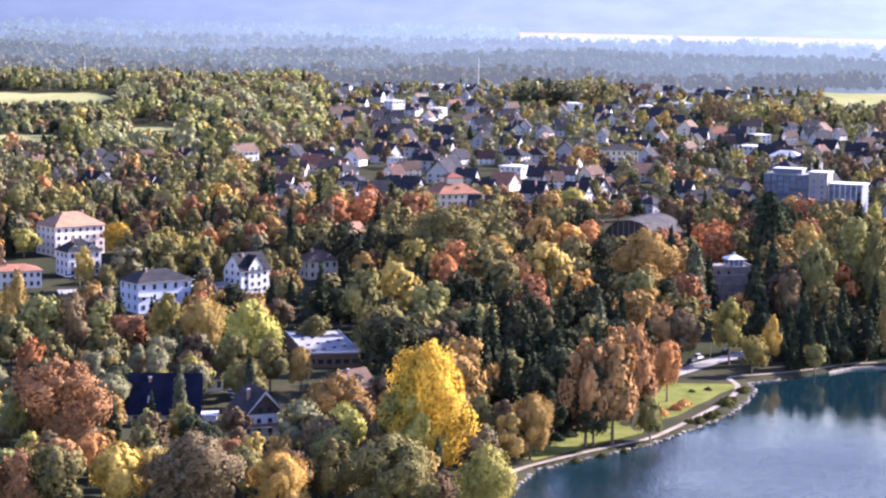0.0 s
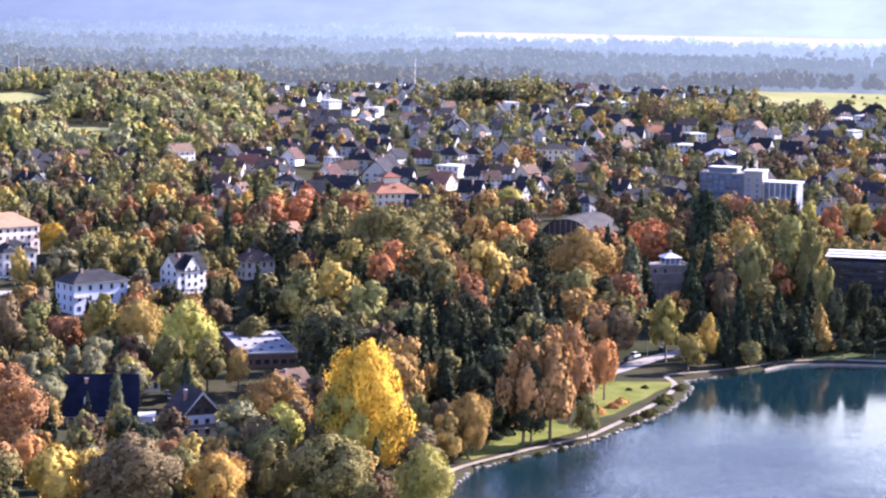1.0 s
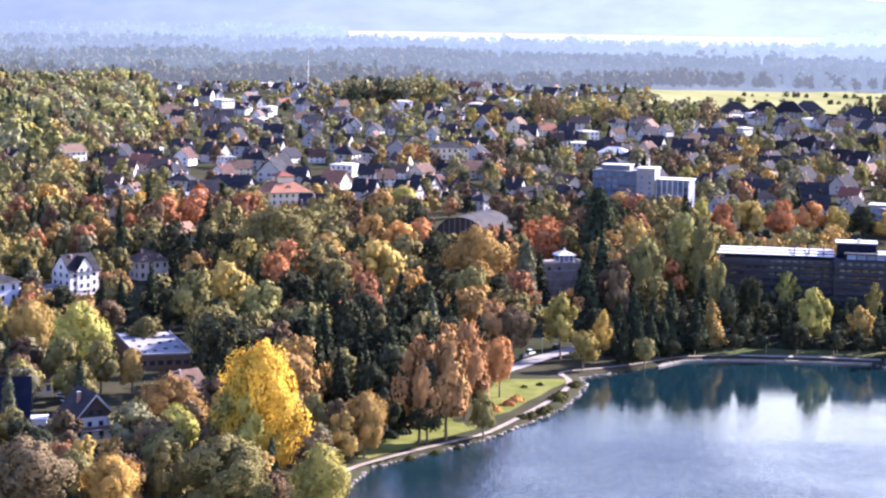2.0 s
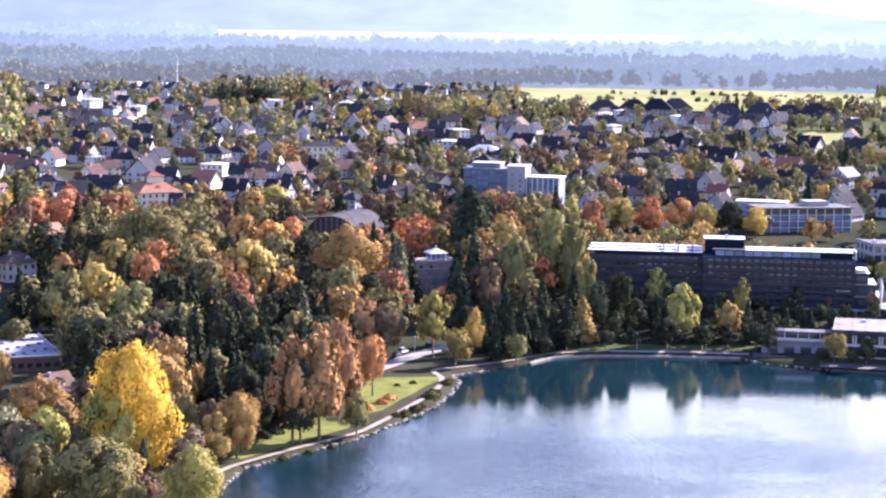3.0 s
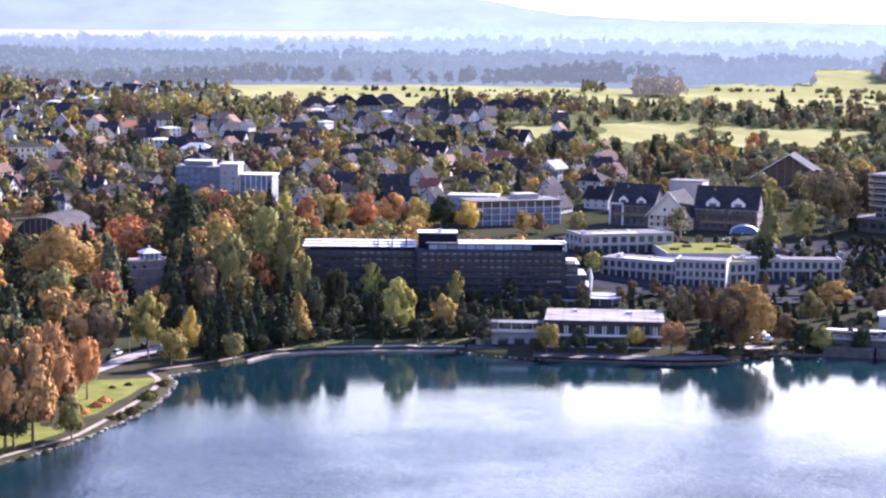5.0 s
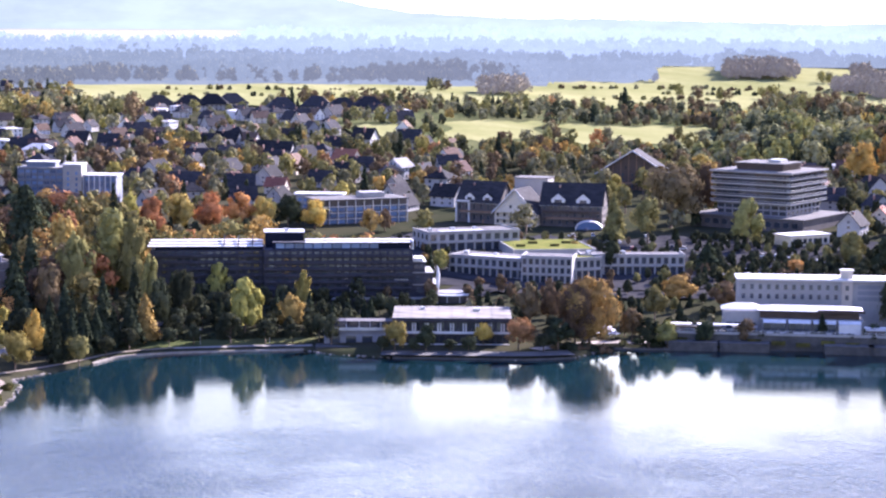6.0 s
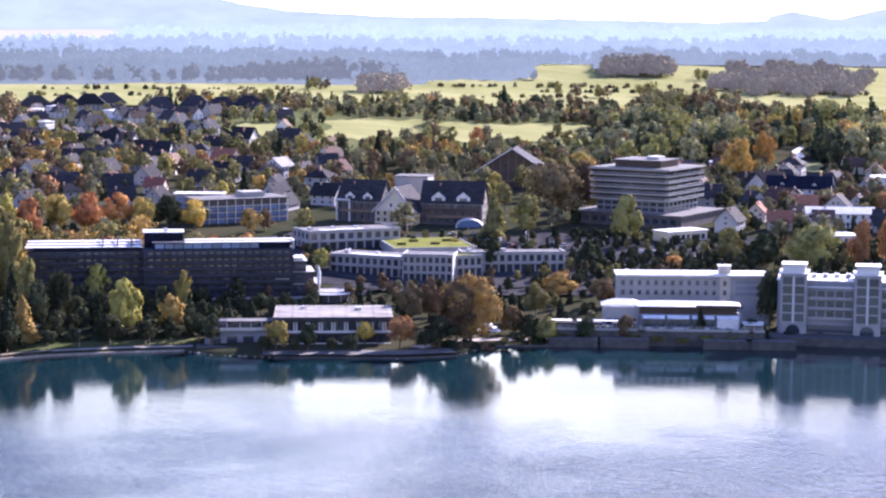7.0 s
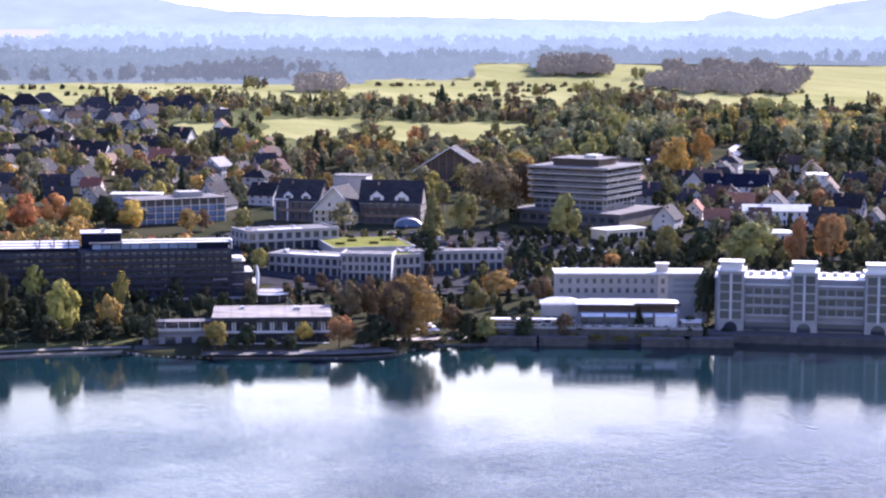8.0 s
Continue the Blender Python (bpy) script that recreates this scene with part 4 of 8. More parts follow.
def chimney(ob, x, y, z, h=1.6, w=0.8):
    c = part("chimney", boxes((x - w / 2, x + w / 2, y - w / 2, y + w / 2, z - 1.5, z + h)), BRICK, ob)
    part("chimney_cap", boxes((x - w * 0.65, x + w * 0.65, y - w * 0.65, y + w * 0.65, z + h + 0.004, z + h + 0.15)), CONCRETE, c)


def house(x, y, w, d, h, rise, kind, wall, roof, label, rot=0.0, cols=4, side_cols=2, floors=2, dormers=0, balcony=False, z=None, group="", over=0.7, clear=None, chimneys=1, small=False, name="house", far=False):
    """A house: walls, thick roof, windows on three sides, chimneys and what else it has."""
    ob = thing(name, label, "house", x, y, rot, group, z, max(w, d) * 0.62 if clear is None else clear)
    if kind == "hip":
        part("wall", boxes((-w / 2, w / 2, 0, d, -1.5, h)), wall, ob)
        part("roof", hip_roof(w, d, h, rise, over), roof, ob)
    else:
        part("wall", gable_walls(w, d, h, rise, kind), wall, ob)
        part("roof", gable_roof(w, d, h, rise, kind, over), roof, ob)
    step = h / floors
    ww, wh = min(1.3, w / cols * 0.5), step * 0.5
    zs = [step * i + step * 0.3 for i in range(floors)]
    if far:
        pane = bmesh.new()
        for zz in zs:
            for c in spread(-w / 2, w / 2, cols):
                box(pane, c - ww / 2, c + ww / 2, -0.06, 0.1, zz, zz + wh)
            for c in spread(0, d, side_cols):
                box(pane, -w / 2 - 0.06, -w / 2 + 0.1, c - ww / 2, c + ww / 2, zz, zz + wh)
                box(pane, w / 2 - 0.1, w / 2 + 0.06, c - ww / 2, c + ww / 2, zz, zz + wh)
        tagged(part("window_panes", pane, GLASS, ob), kind="stuff")
        part("chimney", boxes((-0.2 * w - 0.5, -0.2 * w + 0.5, d * 0.4, d * 0.4 + 0.9, h, h + rise + 0.9)), BRICK, ob)
        return ob
    windows(ob, spread(-w / 2, w / 2, cols), zs, -0.05, ww, wh)
    windows(ob, spread(0, d, side_cols), zs, -w / 2 - 0.05, ww, wh, side="left")
    windows(ob, spread(0, d, side_cols), zs, w / 2 + 0.05, ww, wh, side="right")
    if kind == "y":
        windows(ob, spread(-w / 5, w / 5, 2 if w > 8 else 1), [h + rise * 0.15], -0.05, ww, min(wh, rise * 0.4))
    if kind == "x" and rise > 2.5:
        windows(ob, [d / 2], [h + rise * 0.12], w / 2 + 0.05, ww, min(wh, rise * 0.4), side="right")
        windows(ob, [d / 2], [h + rise * 0.12], -w / 2 - 0.05, ww, min(wh, rise * 0.4), side="left")
    if not small:
        part("door", boxes((w * 0.1, w * 0.1 + 1.1, -0.09, 0.02, -0.2, 2.0)), BROWN_WOOD, ob)
        if kind != "y":
            gutter_and_fascia(ob, w, d, h if kind == "hip" else h - over * rise / (d / 2), over)
    for i in range(chimneys):
        chimney(ob, (-0.22 + 0.5 * i) * w, d * (0.4 + 0.2 * i), h + rise * 0.75)
    for i in range(dormers):
        dormer(ob, spread(-w / 2, w / 2, dormers)[i], d * 0.10, h + rise * 0.12, wall=wall, roof=roof)
    if balcony:
        b = part("balcony", boxes((-w * 0.4, w * 0.4, -1.5, -0.004, step - 0.15, step)), CONCRETE, ob)
        part("railing", boxes((-w * 0.4, w * 0.4, -1.5, -1.42, step + 0.004, step + 1.0), (-w * 0.4, -w * 0.4 + 0.08, -1.41, -0.01, step + 0.004, step + 1.0), (w * 0.4 - 0.08, w * 0.4, -1.41, -0.01, step + 0.004, step + 1.0)), BROWN_WOOD, b)
    return ob


# ---- places of the plan: the middle of each building's front ----
PLAN = {
    "bigvilla": (-161.8, 905.7), "villa2": (-149.2, 845.9), "bluev": (-104.8, 766.9), "house_a": (-74.6, 812.6), "annex_a": (-86.0, 808.4),
    "redleft": (-170.0, 811.4), "garage": (-137.3, 778.0), "navy": (-76.5, 557.8), "navy_annex": (-69.5, 610.0), "dark_gable": (-48.2, 554.9),
    "flat_hall": (-34.7, 659.1), "cream_gable": (-23.1, 602.6), "hip_brown": (-49.6, 852.6), "orange_gable": (-39.5, 938.2),
    "blue_roof": (-60.3, 1021.2), "hip_small": (-45.9, 1050.0), "dark_roof_b": (-23.3, 1025.7), "white_b": (-14.0, 1073.9),
    "white_c": (-38.2, 1080.3), "redroof": (9.1, 1087.0), "tall_white": (-123.4, 1292.1), "cube": (-27.5, 1312.7), "cream_big": (116.0, 1314.9),
    "white_gable": (420.1, 1190.0), "arch": (91.8, 992.8), "terrace": (120.2, 828.3), "hotel": (230.4, 789.1), "cafe": (267.1, 690.8),
    "cafe_wing": (235.9, 705.1), "golf": (516.7, 914.0), "golf_annex": (511.7, 846.3), "shop_a": (335.7, 817.8), "shop_back": (353.3, 885.1),
    "shop_c": (352.0, 797.8), "shop_d": (368.8, 801.2), "shop_e": (396.6, 804.5), "shop_green": (376.0, 843.0), "cas_a": (391.1, 975.5),
    "cas_b": (405.2, 960.0), "cas_c": (431.4, 947.4), "bigg": (537.9, 1093.9), "canopy": (434.3, 931.8), "blk": (204.2, 1117.5),
    "blk_back": (229.6, 1365.8), "mod": (333.1, 988.4), "mod_b": (329.9, 1055.6), "jel": (411.5, 676.0), "rest": (389.8, 655.3),
    "toplice": (455.6, 626.1),
}


def P(name):
    return PLAN[name]


# ---- villas below the castle ----
def villas():
    g = "villas between the castle and the lake"
    house(*P("bigvilla"), 25, 17, 13.0, 6.0, "hip", PINK_WALL, ORANGE_TILE, "large pale pink villa with an orange hipped roof", 30, 7, 4, 4, 0, group=g, chimneys=2)
    house(*P("villa2"), 15, 12, 10.5, 5.0, "hip", WHITE_WALL, DARK_TILE, "white villa with a dark hipped roof and dormers", 26, 4, 3, 3, 2, True, group=g)
    ob = house(*P("bluev"), 23, 14, 11.5, 4.2, "hip", SHADED_VILLA_WALL, DARK_TILE, "pale blue three-storey villa with a dark hipped roof", 30, 5, 3, 3, 0, group=g, over=1.0)
    part("wing", boxes((11.6, 17, 1.5, 11, -1.5, 7.5)), SHADED_VILLA_WALL, ob)
    part("wing_roof", boxes((11.6, 17.4, 1.1, 11.4, 7.504, 7.9)), GREY_ROOF, ob)
    windows(ob, spread(11.6, 17, 3), (1.2, 4.8), 1.45, 1.1, 1.6)
    part("balcony", boxes((-11.5, -6, -1.8, -0.01, 6.4, 6.6), (-11.5, -6, -1.8, -1.7, 6.6, 7.5)), WHITE_PAINT, ob)
    ob = house(*P("house_a"), 14, 12, 9.6, 6.2, "x", WHITE_WALL, DARK_TILE, "white steep-roofed villa with a dark tiled roof", 36, 3, 3, 3, 0, group=g)
    part("gable_wall", prism([(-3.6, 2), (-3.6, 10.4), (0, 15.2), (3.6, 10.4), (3.6, 2)], -0.35, 5.9), WHITE_WALL, ob)
    part("gable_roof", gable_roof(7.2, 6.6, 10.4, 4.8, "y", 0.6), DARK_TILE, ob)
    windows(ob, (-1.6, 1.6), (3.2, 6.4, 9.4), -0.42, 1.1, 1.6)
    ob = thing("annex", "low flat-roofed white annex beside a villa", "annex", *P("annex_a"), 10, clear=6)
    part("wall", boxes((-7, 7, 0, 8, -1.5, 3.6)), WHITE_WALL, ob)
    part("roof", boxes((-7.6, 7.6, -0.8, 8.4, 3.604, 3.95)), GREY_ROOF, ob)
    windows(ob, spread(-6, 6, 5), (0.6,), -0.05, 1.7, 2.2)
    ob = house(*P("redleft"), 19, 12, 7.0, 2.4, "hip", WHITE_WALL, RED_TILE, "long white house with a low red hipped roof", 12, 7, 3, 2, 0, group=g)
    ob = thing("garage", "low flat-roofed brown garage building", "garage", *P("garage"), 6, clear=9)
    part("wall", boxes((-9, 9, 0, 10, -1.5, 4.2)), BROWN_WOOD, ob)
    part("roof", boxes((-9.7, 9.7, -0.7, 10.7, 4.204, 4.6)), GREY_ROOF, ob)
    for x in spread(-8, 8, 4):
        part("garage_door", boxes((x - 1.5, x + 1.5, -0.1, -0.01, -0.2, 2.4)), GREY_WALL, ob)
    ob = house(*P("navy"), 19, 13, 4.4, 9.4, "x", WHITE_WALL, NAVY_ROOF, "white house under a huge steep navy sheet roof", -4, 6, 3, 1, 0, group=g, over=0.9)
    for x in (-4.5, 3.0):
        part("skylight", prism([(0.6, 6.6), (1.8, 8.3), (1.7, 8.4), (0.5, 6.75)], x, x + 0.8, "x"), SHEET_ROOF, ob)
    part("porch", boxes((9.7, 14.5, 0.5, 6.5, -1, 3.0)), WHITE_WALL, ob)
    part("porch_roof", boxes((9.7, 15.0, 0.0, 7.0, 3.004, 3.25)), SHEET_ROOF, ob)
    part("canopy", boxes((-14.5, -9.8, 0.0, 4.5, 2.5, 2.65), (-14.4, -14.2, 0.2, 0.4, -1, 2.496), (-10.2, -10, 0.2, 0.4, -1, 2.496)), CANVAS, ob)
    house(*P("navy_annex"), 8, 7, 4.2, 1.6, "x", CREAM_WALL, BROWN_TILE, "small cream cottage with a shallow brown roof", 15, 3, 2, 1, 0, group=g, small=True)
    ob = house(*P("dark_gable"), 13, 13, 5.6, 7.0, "y", WHITE_WALL, DARK_TILE, "white chalet with a dark boarded gable and balcony", 20, 4, 3, 2, 0, True, group=g, over=1.1)
    part("gable_panel", prism([(-5.6, 6.2), (0, 12.0), (5.6, 6.2)], -0.09, -0.003), DARK_WOOD, ob, "dark stained boarding")
    part("awning", prism([(-1.6, 2.6), (-0.12, 3.2), (-0.12, 3.3), (-1.7, 2.7)], -4.5, 1.5, "x"), CANVAS, ob, "white canvas awning")
    part("bargeboard", prism([(-7.4, 4.2), (0, 12.2), (7.4, 4.2), (7.4, 4.5), (0, 12.75), (-7.4, 4.5)], -1.24, -1.13), WHITE_PAINT, ob, "white painted bargeboard")
    ob = thing("workshop", "long low hall with a flat pale roof and brown front", "hall", *P("flat_hall"), 9.5, clear=12)
    part("wall", boxes((-9, 9, 0, 46, -1.5, 4.6)), BROWN_WOOD, ob)
    part("roof", boxes((-9.4, 9.4, -0.5, 46.4, 4.604, 5.0)), GREY_ROOF, ob)
    part("parapet", boxes((-9.4, 9.4, -0.5, -0.2, 5.004, 5.35), (-9.4, -9.1, -0.19, 46.4, 5.004, 5.35), (9.1, 9.4, -0.19, 46.4, 5.004, 5.35)), METAL, ob)
    for i in range(14):
        x, yy = (-6.0, -2.2, 1.8, 5.8)[i % 4], 4 + i * 3.0
        part("skylight", boxes((x - 0.6, x + 0.6, yy - 0.6, yy + 0.6, 5.004, 5.4)), GLASS, ob)
    windows(ob, spread(-8.5, 8.5, 6), (1.4,), -0.05, 1.8, 1.6)
    FOOT.append((-42, 690, 14))
    house(*P("cream_gable"), 10, 10, 5.6, 4.2, "x", CREAM_WALL, BROWN_TILE, "cream house with a brown gabled roof and dormer", 40, 3, 2, 2, 1, True, group=g)
    house(*P("hip_brown"), 14, 11, 7.6, 4.4, "hip", CREAM_WALL, BROWN_TILE, "cream villa with a brown hipped roof and dormer", 30, 4, 3, 2, 2, group=g)
    house(*P("orange_gable"), 14, 12, 7.4, 5.0, "x", CREAM_WALL, ORANGE_TILE, "cream house with a sunlit orange gabled roof", 42, 4, 3, 2, 0, True, group=g)
    house(*P("blue_roof"), 15, 11, 6.2, 4.6, "x", WHITE_WALL, DARK_TILE, "white house with a slate-grey gabled roof", 32, 4, 3, 2, 0, group=g)
    house(*P("hip_small"), 12, 10, 6.0, 4.0, "hip", CREAM_WALL, BROWN_TILE, "cream house with a brown hipped roof", 20, 4, 2, 2, 1, group=g)
    house(*P("dark_roof_b"), 20, 13, 4.5, 7.0, "x", GREY_WALL, DARK_TILE, "grey house under a wide dark roof", 8, 5, 3, 1, 0, group=g)
    house(*P("white_b"), 13, 11, 6.5, 4.8, "y", WHITE_WALL, DARK_TILE, "white gabled house with a dark roof", 25, 3, 3, 2, 0, True, group=g)
    house(*P("white_c"), 12, 10, 6.5, 4.2, "x", WHITE_WALL, GREY_ROOF, "white house with a pale grey roof", 35, 3, 2, 2, 1, group=g)
    ob = house(*P("redroof"), 22, 20, 10.5, 8.0, "hip", CREAM_WALL, RED_TILE, "large cream villa with a red hipped roof and dormer band", 24, 6, 5, 3, 1, group=g, over=1.4, chimneys=2)
    part("lantern", boxes((-4.5, 4.5, 5.5, 14.5, 15.5, 18.6)), CREAM_WALL, ob)
    up = part("upper_roof", hip_roof(9, 9, 0, 3.0, 0.8), RED_TILE, ob)
    up.matrix_basis = pose(0, 5.5, 18.62)
    house(*P("tall_white"), 16, 13, 12.0, 4.6, "x", WHITE_WALL, BROWN_TILE, "tall white house with a brown gabled roof among trees", 36, 4, 3, 4, 0, group=g)
    house(*P("cube"), 9, 9, 8.0, 0.5, "hip", WHITE_WALL, GREY_ROOF, "white cube-shaped house with a flat roof", 30, 3, 2, 3, 0, group=g, chimneys=0)
    house(*P("cream_big"), 22, 17, 15.0, 3.5, "hip", CREAM_WALL, DARK_TILE, "large cream villa with a shallow dark hipped roof", 14, 6, 4, 4, 0, group=g, chimneys=2)
    house(*P("white_gable"), 13, 14, 8.0, 5.0, "y", WHITE_WALL, GREY_ROOF, "bright white gabled house with a pale roof", -35, 3, 4, 2, 0, group=g)


def barrel_hall():
    ob = thing("sports_hall", "hall with a barrel-vaulted grey roof and a dark arched end", "hall", *P("arch"), -20, clear=22)
    arc = [(13 * math.cos(a), 9.5 * math.sin(a)) for a in np.linspace(0, math.pi, 17)]
    part("end_wall", prism([(12.4, -1.5)] + [(a * 0.955, z * 0.955) for a, z in arc] + [(-12.4, -1.5)], 0.6, 1.0), DARK_WOOD, ob, "dark glazed arched end wall")
    shell = arc + [(a * 0.96, z * 0.96) for a, z in arc[::-1]]
    bm = bmesh.new()
    near, far = [bm.verts.new((a, 0, z)) for a, z in shell], [bm.verts.new((a, 44, z)) for a, z in shell]
    n = len(arc)
    for i in range(2 * n):
        j = (i + 1) % (2 * n)
        bm.faces.new((near[i], near[j], far[j], far[i]))
    for i in range(n - 1):
        bm.faces.new((near[i], near[i + 1], near[2 * n - 2 - i], near[2 * n - 1 - i]))
        bm.faces.new((far[i + 1], far[i], far[2 * n - 1 - i], far[2 * n - 2 - i]))
    part("roof", bm, VAULT_ROOF, ob)
    for x in spread(-10, 10, 7):
        top = 9.0 * math.sqrt(max(0.05, 1 - (x / 12.6) ** 2))
        part("mullion", boxes((x - 0.12, x + 0.12, 0.45, 0.59, -0.5, top - 0.2)), METAL, ob)
    part("rear_wall", prism([(12.4, -1.5)] + [(a * 0.955, z * 0.955) for a, z in arc] + [(-12.4, -1.5)], 43, 43.4), GREY_WALL, ob)


def pavilion():
    ob = thing("terrace_block", "grey stone terrace building with banded walls", "terrace", *P("terrace"), 18, clear=14)
    part("wall", boxes((-9, 9, 0, 16, -2, 13.5)), STONE, ob)
    for z in (3.2, 7.0, 10.6):
        part("band", boxes((-9.12, 9.12, -0.12, 16.12, z, z + 0.35)), CONCRETE, ob)
    for x in (-8.6, -4.3, 0.0, 4.3, 8.6):
        part("buttress", boxes((x - 0.4, x + 0.4, -0.7, -0.004, -2, 9.4)), STONE, ob)
    windows(ob, (-6.4, -2.1), (10.9,), -0.05, 1.2, 1.5)
    part("parapet", boxes((-9.2, 9.2, -0.2, 0.2, 13.504, 14.3), (-9.2, -8.8, 0.21, 16, 13.504, 14.3), (8.8, 9.2, 0.21, 16, 13.504, 14.3)), STONE, ob)
    zt = ob.matrix_basis.translation.z + 13.5
    m = ob.matrix_basis @ Vector((2.5, 4, 0))
    pv = thing("garden_pavilion", "glazed garden pavilion with a pale tent-shaped roof on a terrace", "pavilion", m.x, m.y, 18, z=zt)
    pv.matrix_basis = pv.matrix_basis @ Matrix.Diagonal((0.78, 0.78, 0.85, 1))
    part("floor_slab", boxes((-4.6, 4.6, 0, 9.2, 0.004, 0.3)), CONCRETE, pv)
    for x in (-4, -1.4, 1.4, 4):
        for y in (0.5, 8.7):
            part("post", boxes((x - 0.14, x + 0.14, y - 0.14, y + 0.14, 0.304, 3.4)), WHITE_PAINT, pv)
    part("glazing", boxes((-3.8, 3.8, 0.8, 8.4, 0.304, 3.38)), BLUE_GLASS, pv)
    r = part("roof", hip_roof(8.6, 8.6, 3.4, 2.6, 0.9), SHEET_ROOF, pv)
    r.location.y = 0.3
    part("finial", boxes((-0.5, 0.5, 4.1, 5.1, 6.0, 6.9)), SHEET_ROOF, pv)


# ---- hotels and town blocks ----
def lake_hotel():
    """The long dark stepped hotel behind the lake promenade."""
    ob = thing("lake_hotel", "long dark stepped hotel with pale strip roofs and balconies in shade", "hotel", *P("hotel"), 0.6, z=3.6, clear=0)
    ob.matrix_basis = ob.matrix_basis @ Matrix.Diagonal((1.055, 1, 1, 1))
    for u in range(-50, 56, 12):
        m = ob.matrix_basis @ Vector((u, 14, 0))
        FOOT.append((m.x, m.y, 15))
    part("base", boxes((-52, 58, 0.0, 26, -3, 4.2)), HOTEL_CLADDING, ob)
    part("left_block", boxes((-50, -6.5, 4, 24, 4.204, 23.4)), HOTEL_CLADDING, ob)
    part("right_block", boxes((-6.4, 51, 2, 24, 4.204, 23.8)), HOTEL_CLADDING, ob)
    part("lift_tower", boxes((-6, 9, 12, 22, 23.804, 29.8)), NAVY_ROOF, ob)
    part("tower_cap", boxes((-6.4, 9.4, 11.5, 22.5, 29.804, 30.2)), SHEET_ROOF, ob)
    part("vent", boxes((1.5, 3.2, 14, 15.6, 30.204, 31.3)), METAL, ob)
    part("upper_storey", boxes((-3, 50, 4.5, 12, 23.804, 26.4)), NAVY_ROOF, ob)
    part("upper_storey", boxes((-48, -7, 6, 22, 23.404, 24.8)), NAVY_ROOF, ob)
    for i in range(7):
        z = 4.9 + i * 2.66
        for x0, x1, y in ((-50, -6.6, 4), (-6.3, 51, 2)):
            s = i % 2 * 0.25
            b = part("balcony", boxes((x0, x1, y - 1.5 + s, y - 0.01, z, z + 0.18)), HOTEL_CLADDING, ob)
            part("railing", boxes((x0, x1, y - 1.5 + s, y - 1.42 + s, z + 0.184, z + 1.0)), HOTEL_CLADDING, b)
        windows(ob, spread(-49, -8, 14), (z + 0.35,), 3.95, 1.9, 1.75, HOTEL_CLADDING, GLASS)
        windows(ob, spread(-5, 50, 19), (z + 0.35,), 1.95, 1.9, 1.75, HOTEL_CLADDING, GLASS)
    windows(ob, spread(-2, 38, 11), (24.1,), 4.45, 3.3, 2.0, METAL, BLUE_GLASS)
    # stepped strip roofs
    for k in range(3):
        part("roof_strip", boxes((-51 + k * 0.3, -6.8, 4.6 + k * 5.5, 9.7 + k * 5.5, 24.81 + k * 0.55, 25.1 + k * 0.55)), SHEET_ROOF, ob)
    for k in range(2):
        part("roof_strip", boxes((9.5, 51.3, 3.4 + k * 4.6, 7.6 + k * 4.6, 26.41 + k * 0.5, 26.7 + k * 0.5)), SHEET_ROOF, ob)
    part("roof_strip", boxes((-3, 9.4, 3.4, 7.6, 26.41, 26.7)), HOTEL_CLADDING, ob)
    for x in (-22, -16.5, -11):
        part("roof_stair", prism([(5, 25.2), (20, 27.6), (20, 27.9), (5, 25.5)], x, x + 0.5, "x"), DARK_TILE, ob)
    # terraces stepping down at the end
    for i, (x1, z0, z1) in enumerate(((56, 14, 18.5), (59, 9, 13.9), (61, 4.204, 8.9))):
        part("terrace", boxes((51.1, x1, 3 + i * 0.2, 22, z0, z1)), HOTEL_CLADDING, ob)
        part("terrace_edge", boxes((51.1, x1 + 0.4, 2.4 + i * 0.2, 22.4, z1 + 0.004, z1 + 0.35)), SHEET_ROOF if i == 0 else CONCRETE, ob)
        windows(ob, spread(51.5, x1 - 0.3, 2), (z0 + 1.5,), 2.9 + i * 0.2, 1.8, 1.8, WHITE_PAINT, GLASS)
    part("end_parapet", boxes((50.9, 51.4, 2, 8, 23.804, 27.4)), SHEET_ROOF, ob)
    part("end_parapet", boxes((51.45, 55, 2, 8, 18.9, 20.1)), SHEET_ROOF, ob)
    part("terrace_band", boxes((18, 57, -1.2, -0.01, 3.6, 4.4)), CONCRETE, ob)
    part("white_panel", boxes((26.5, 32, -0.3, -0.01, 5.4, 8.6)), GREY_WALL, ob)
    # plain bars where the hotel's sign stands
    for i in range(5):
        part("sign_bar", boxes((44.0 + i * 1.1, 44.8 + i * 1.1, 1.55, 1.7, 10.6, 11.7)), CONCRETE, ob)
    # lit promenade awning and flag mast on the terrace
    m = ob.matrix_basis @ Vector((60.0, -6, 0))
    mast = thing("flag_mast", "tall white mast with a furled pale flag", "mast", m.x, m.y, 0, z=6.0)
    part("base_block", boxes((-1.0, 1.0, -1.0, 1.0, -4, 0.3)), CONCRETE, mast)
    v, f = tube([(0, 0, 0.3), (0, 0, 8), (0, 0, 16)], (0.22, 0.18, 0.10), 8)
    part("pole", mesh_of("pole", v, f, [WHITE_PAINT]), WHITE_PAINT, mast)
    v, f = tube([(0.1, 0, 15.5), (0.35, 0.1, 12), (0.2, 0, 8), (0.3, 0, 5.5)], (0.2, 0.75, 0.7, 0.25), 6)
    part("flag", mesh_of("flag", v, f, [CANVAS]), CANVAS, mast)


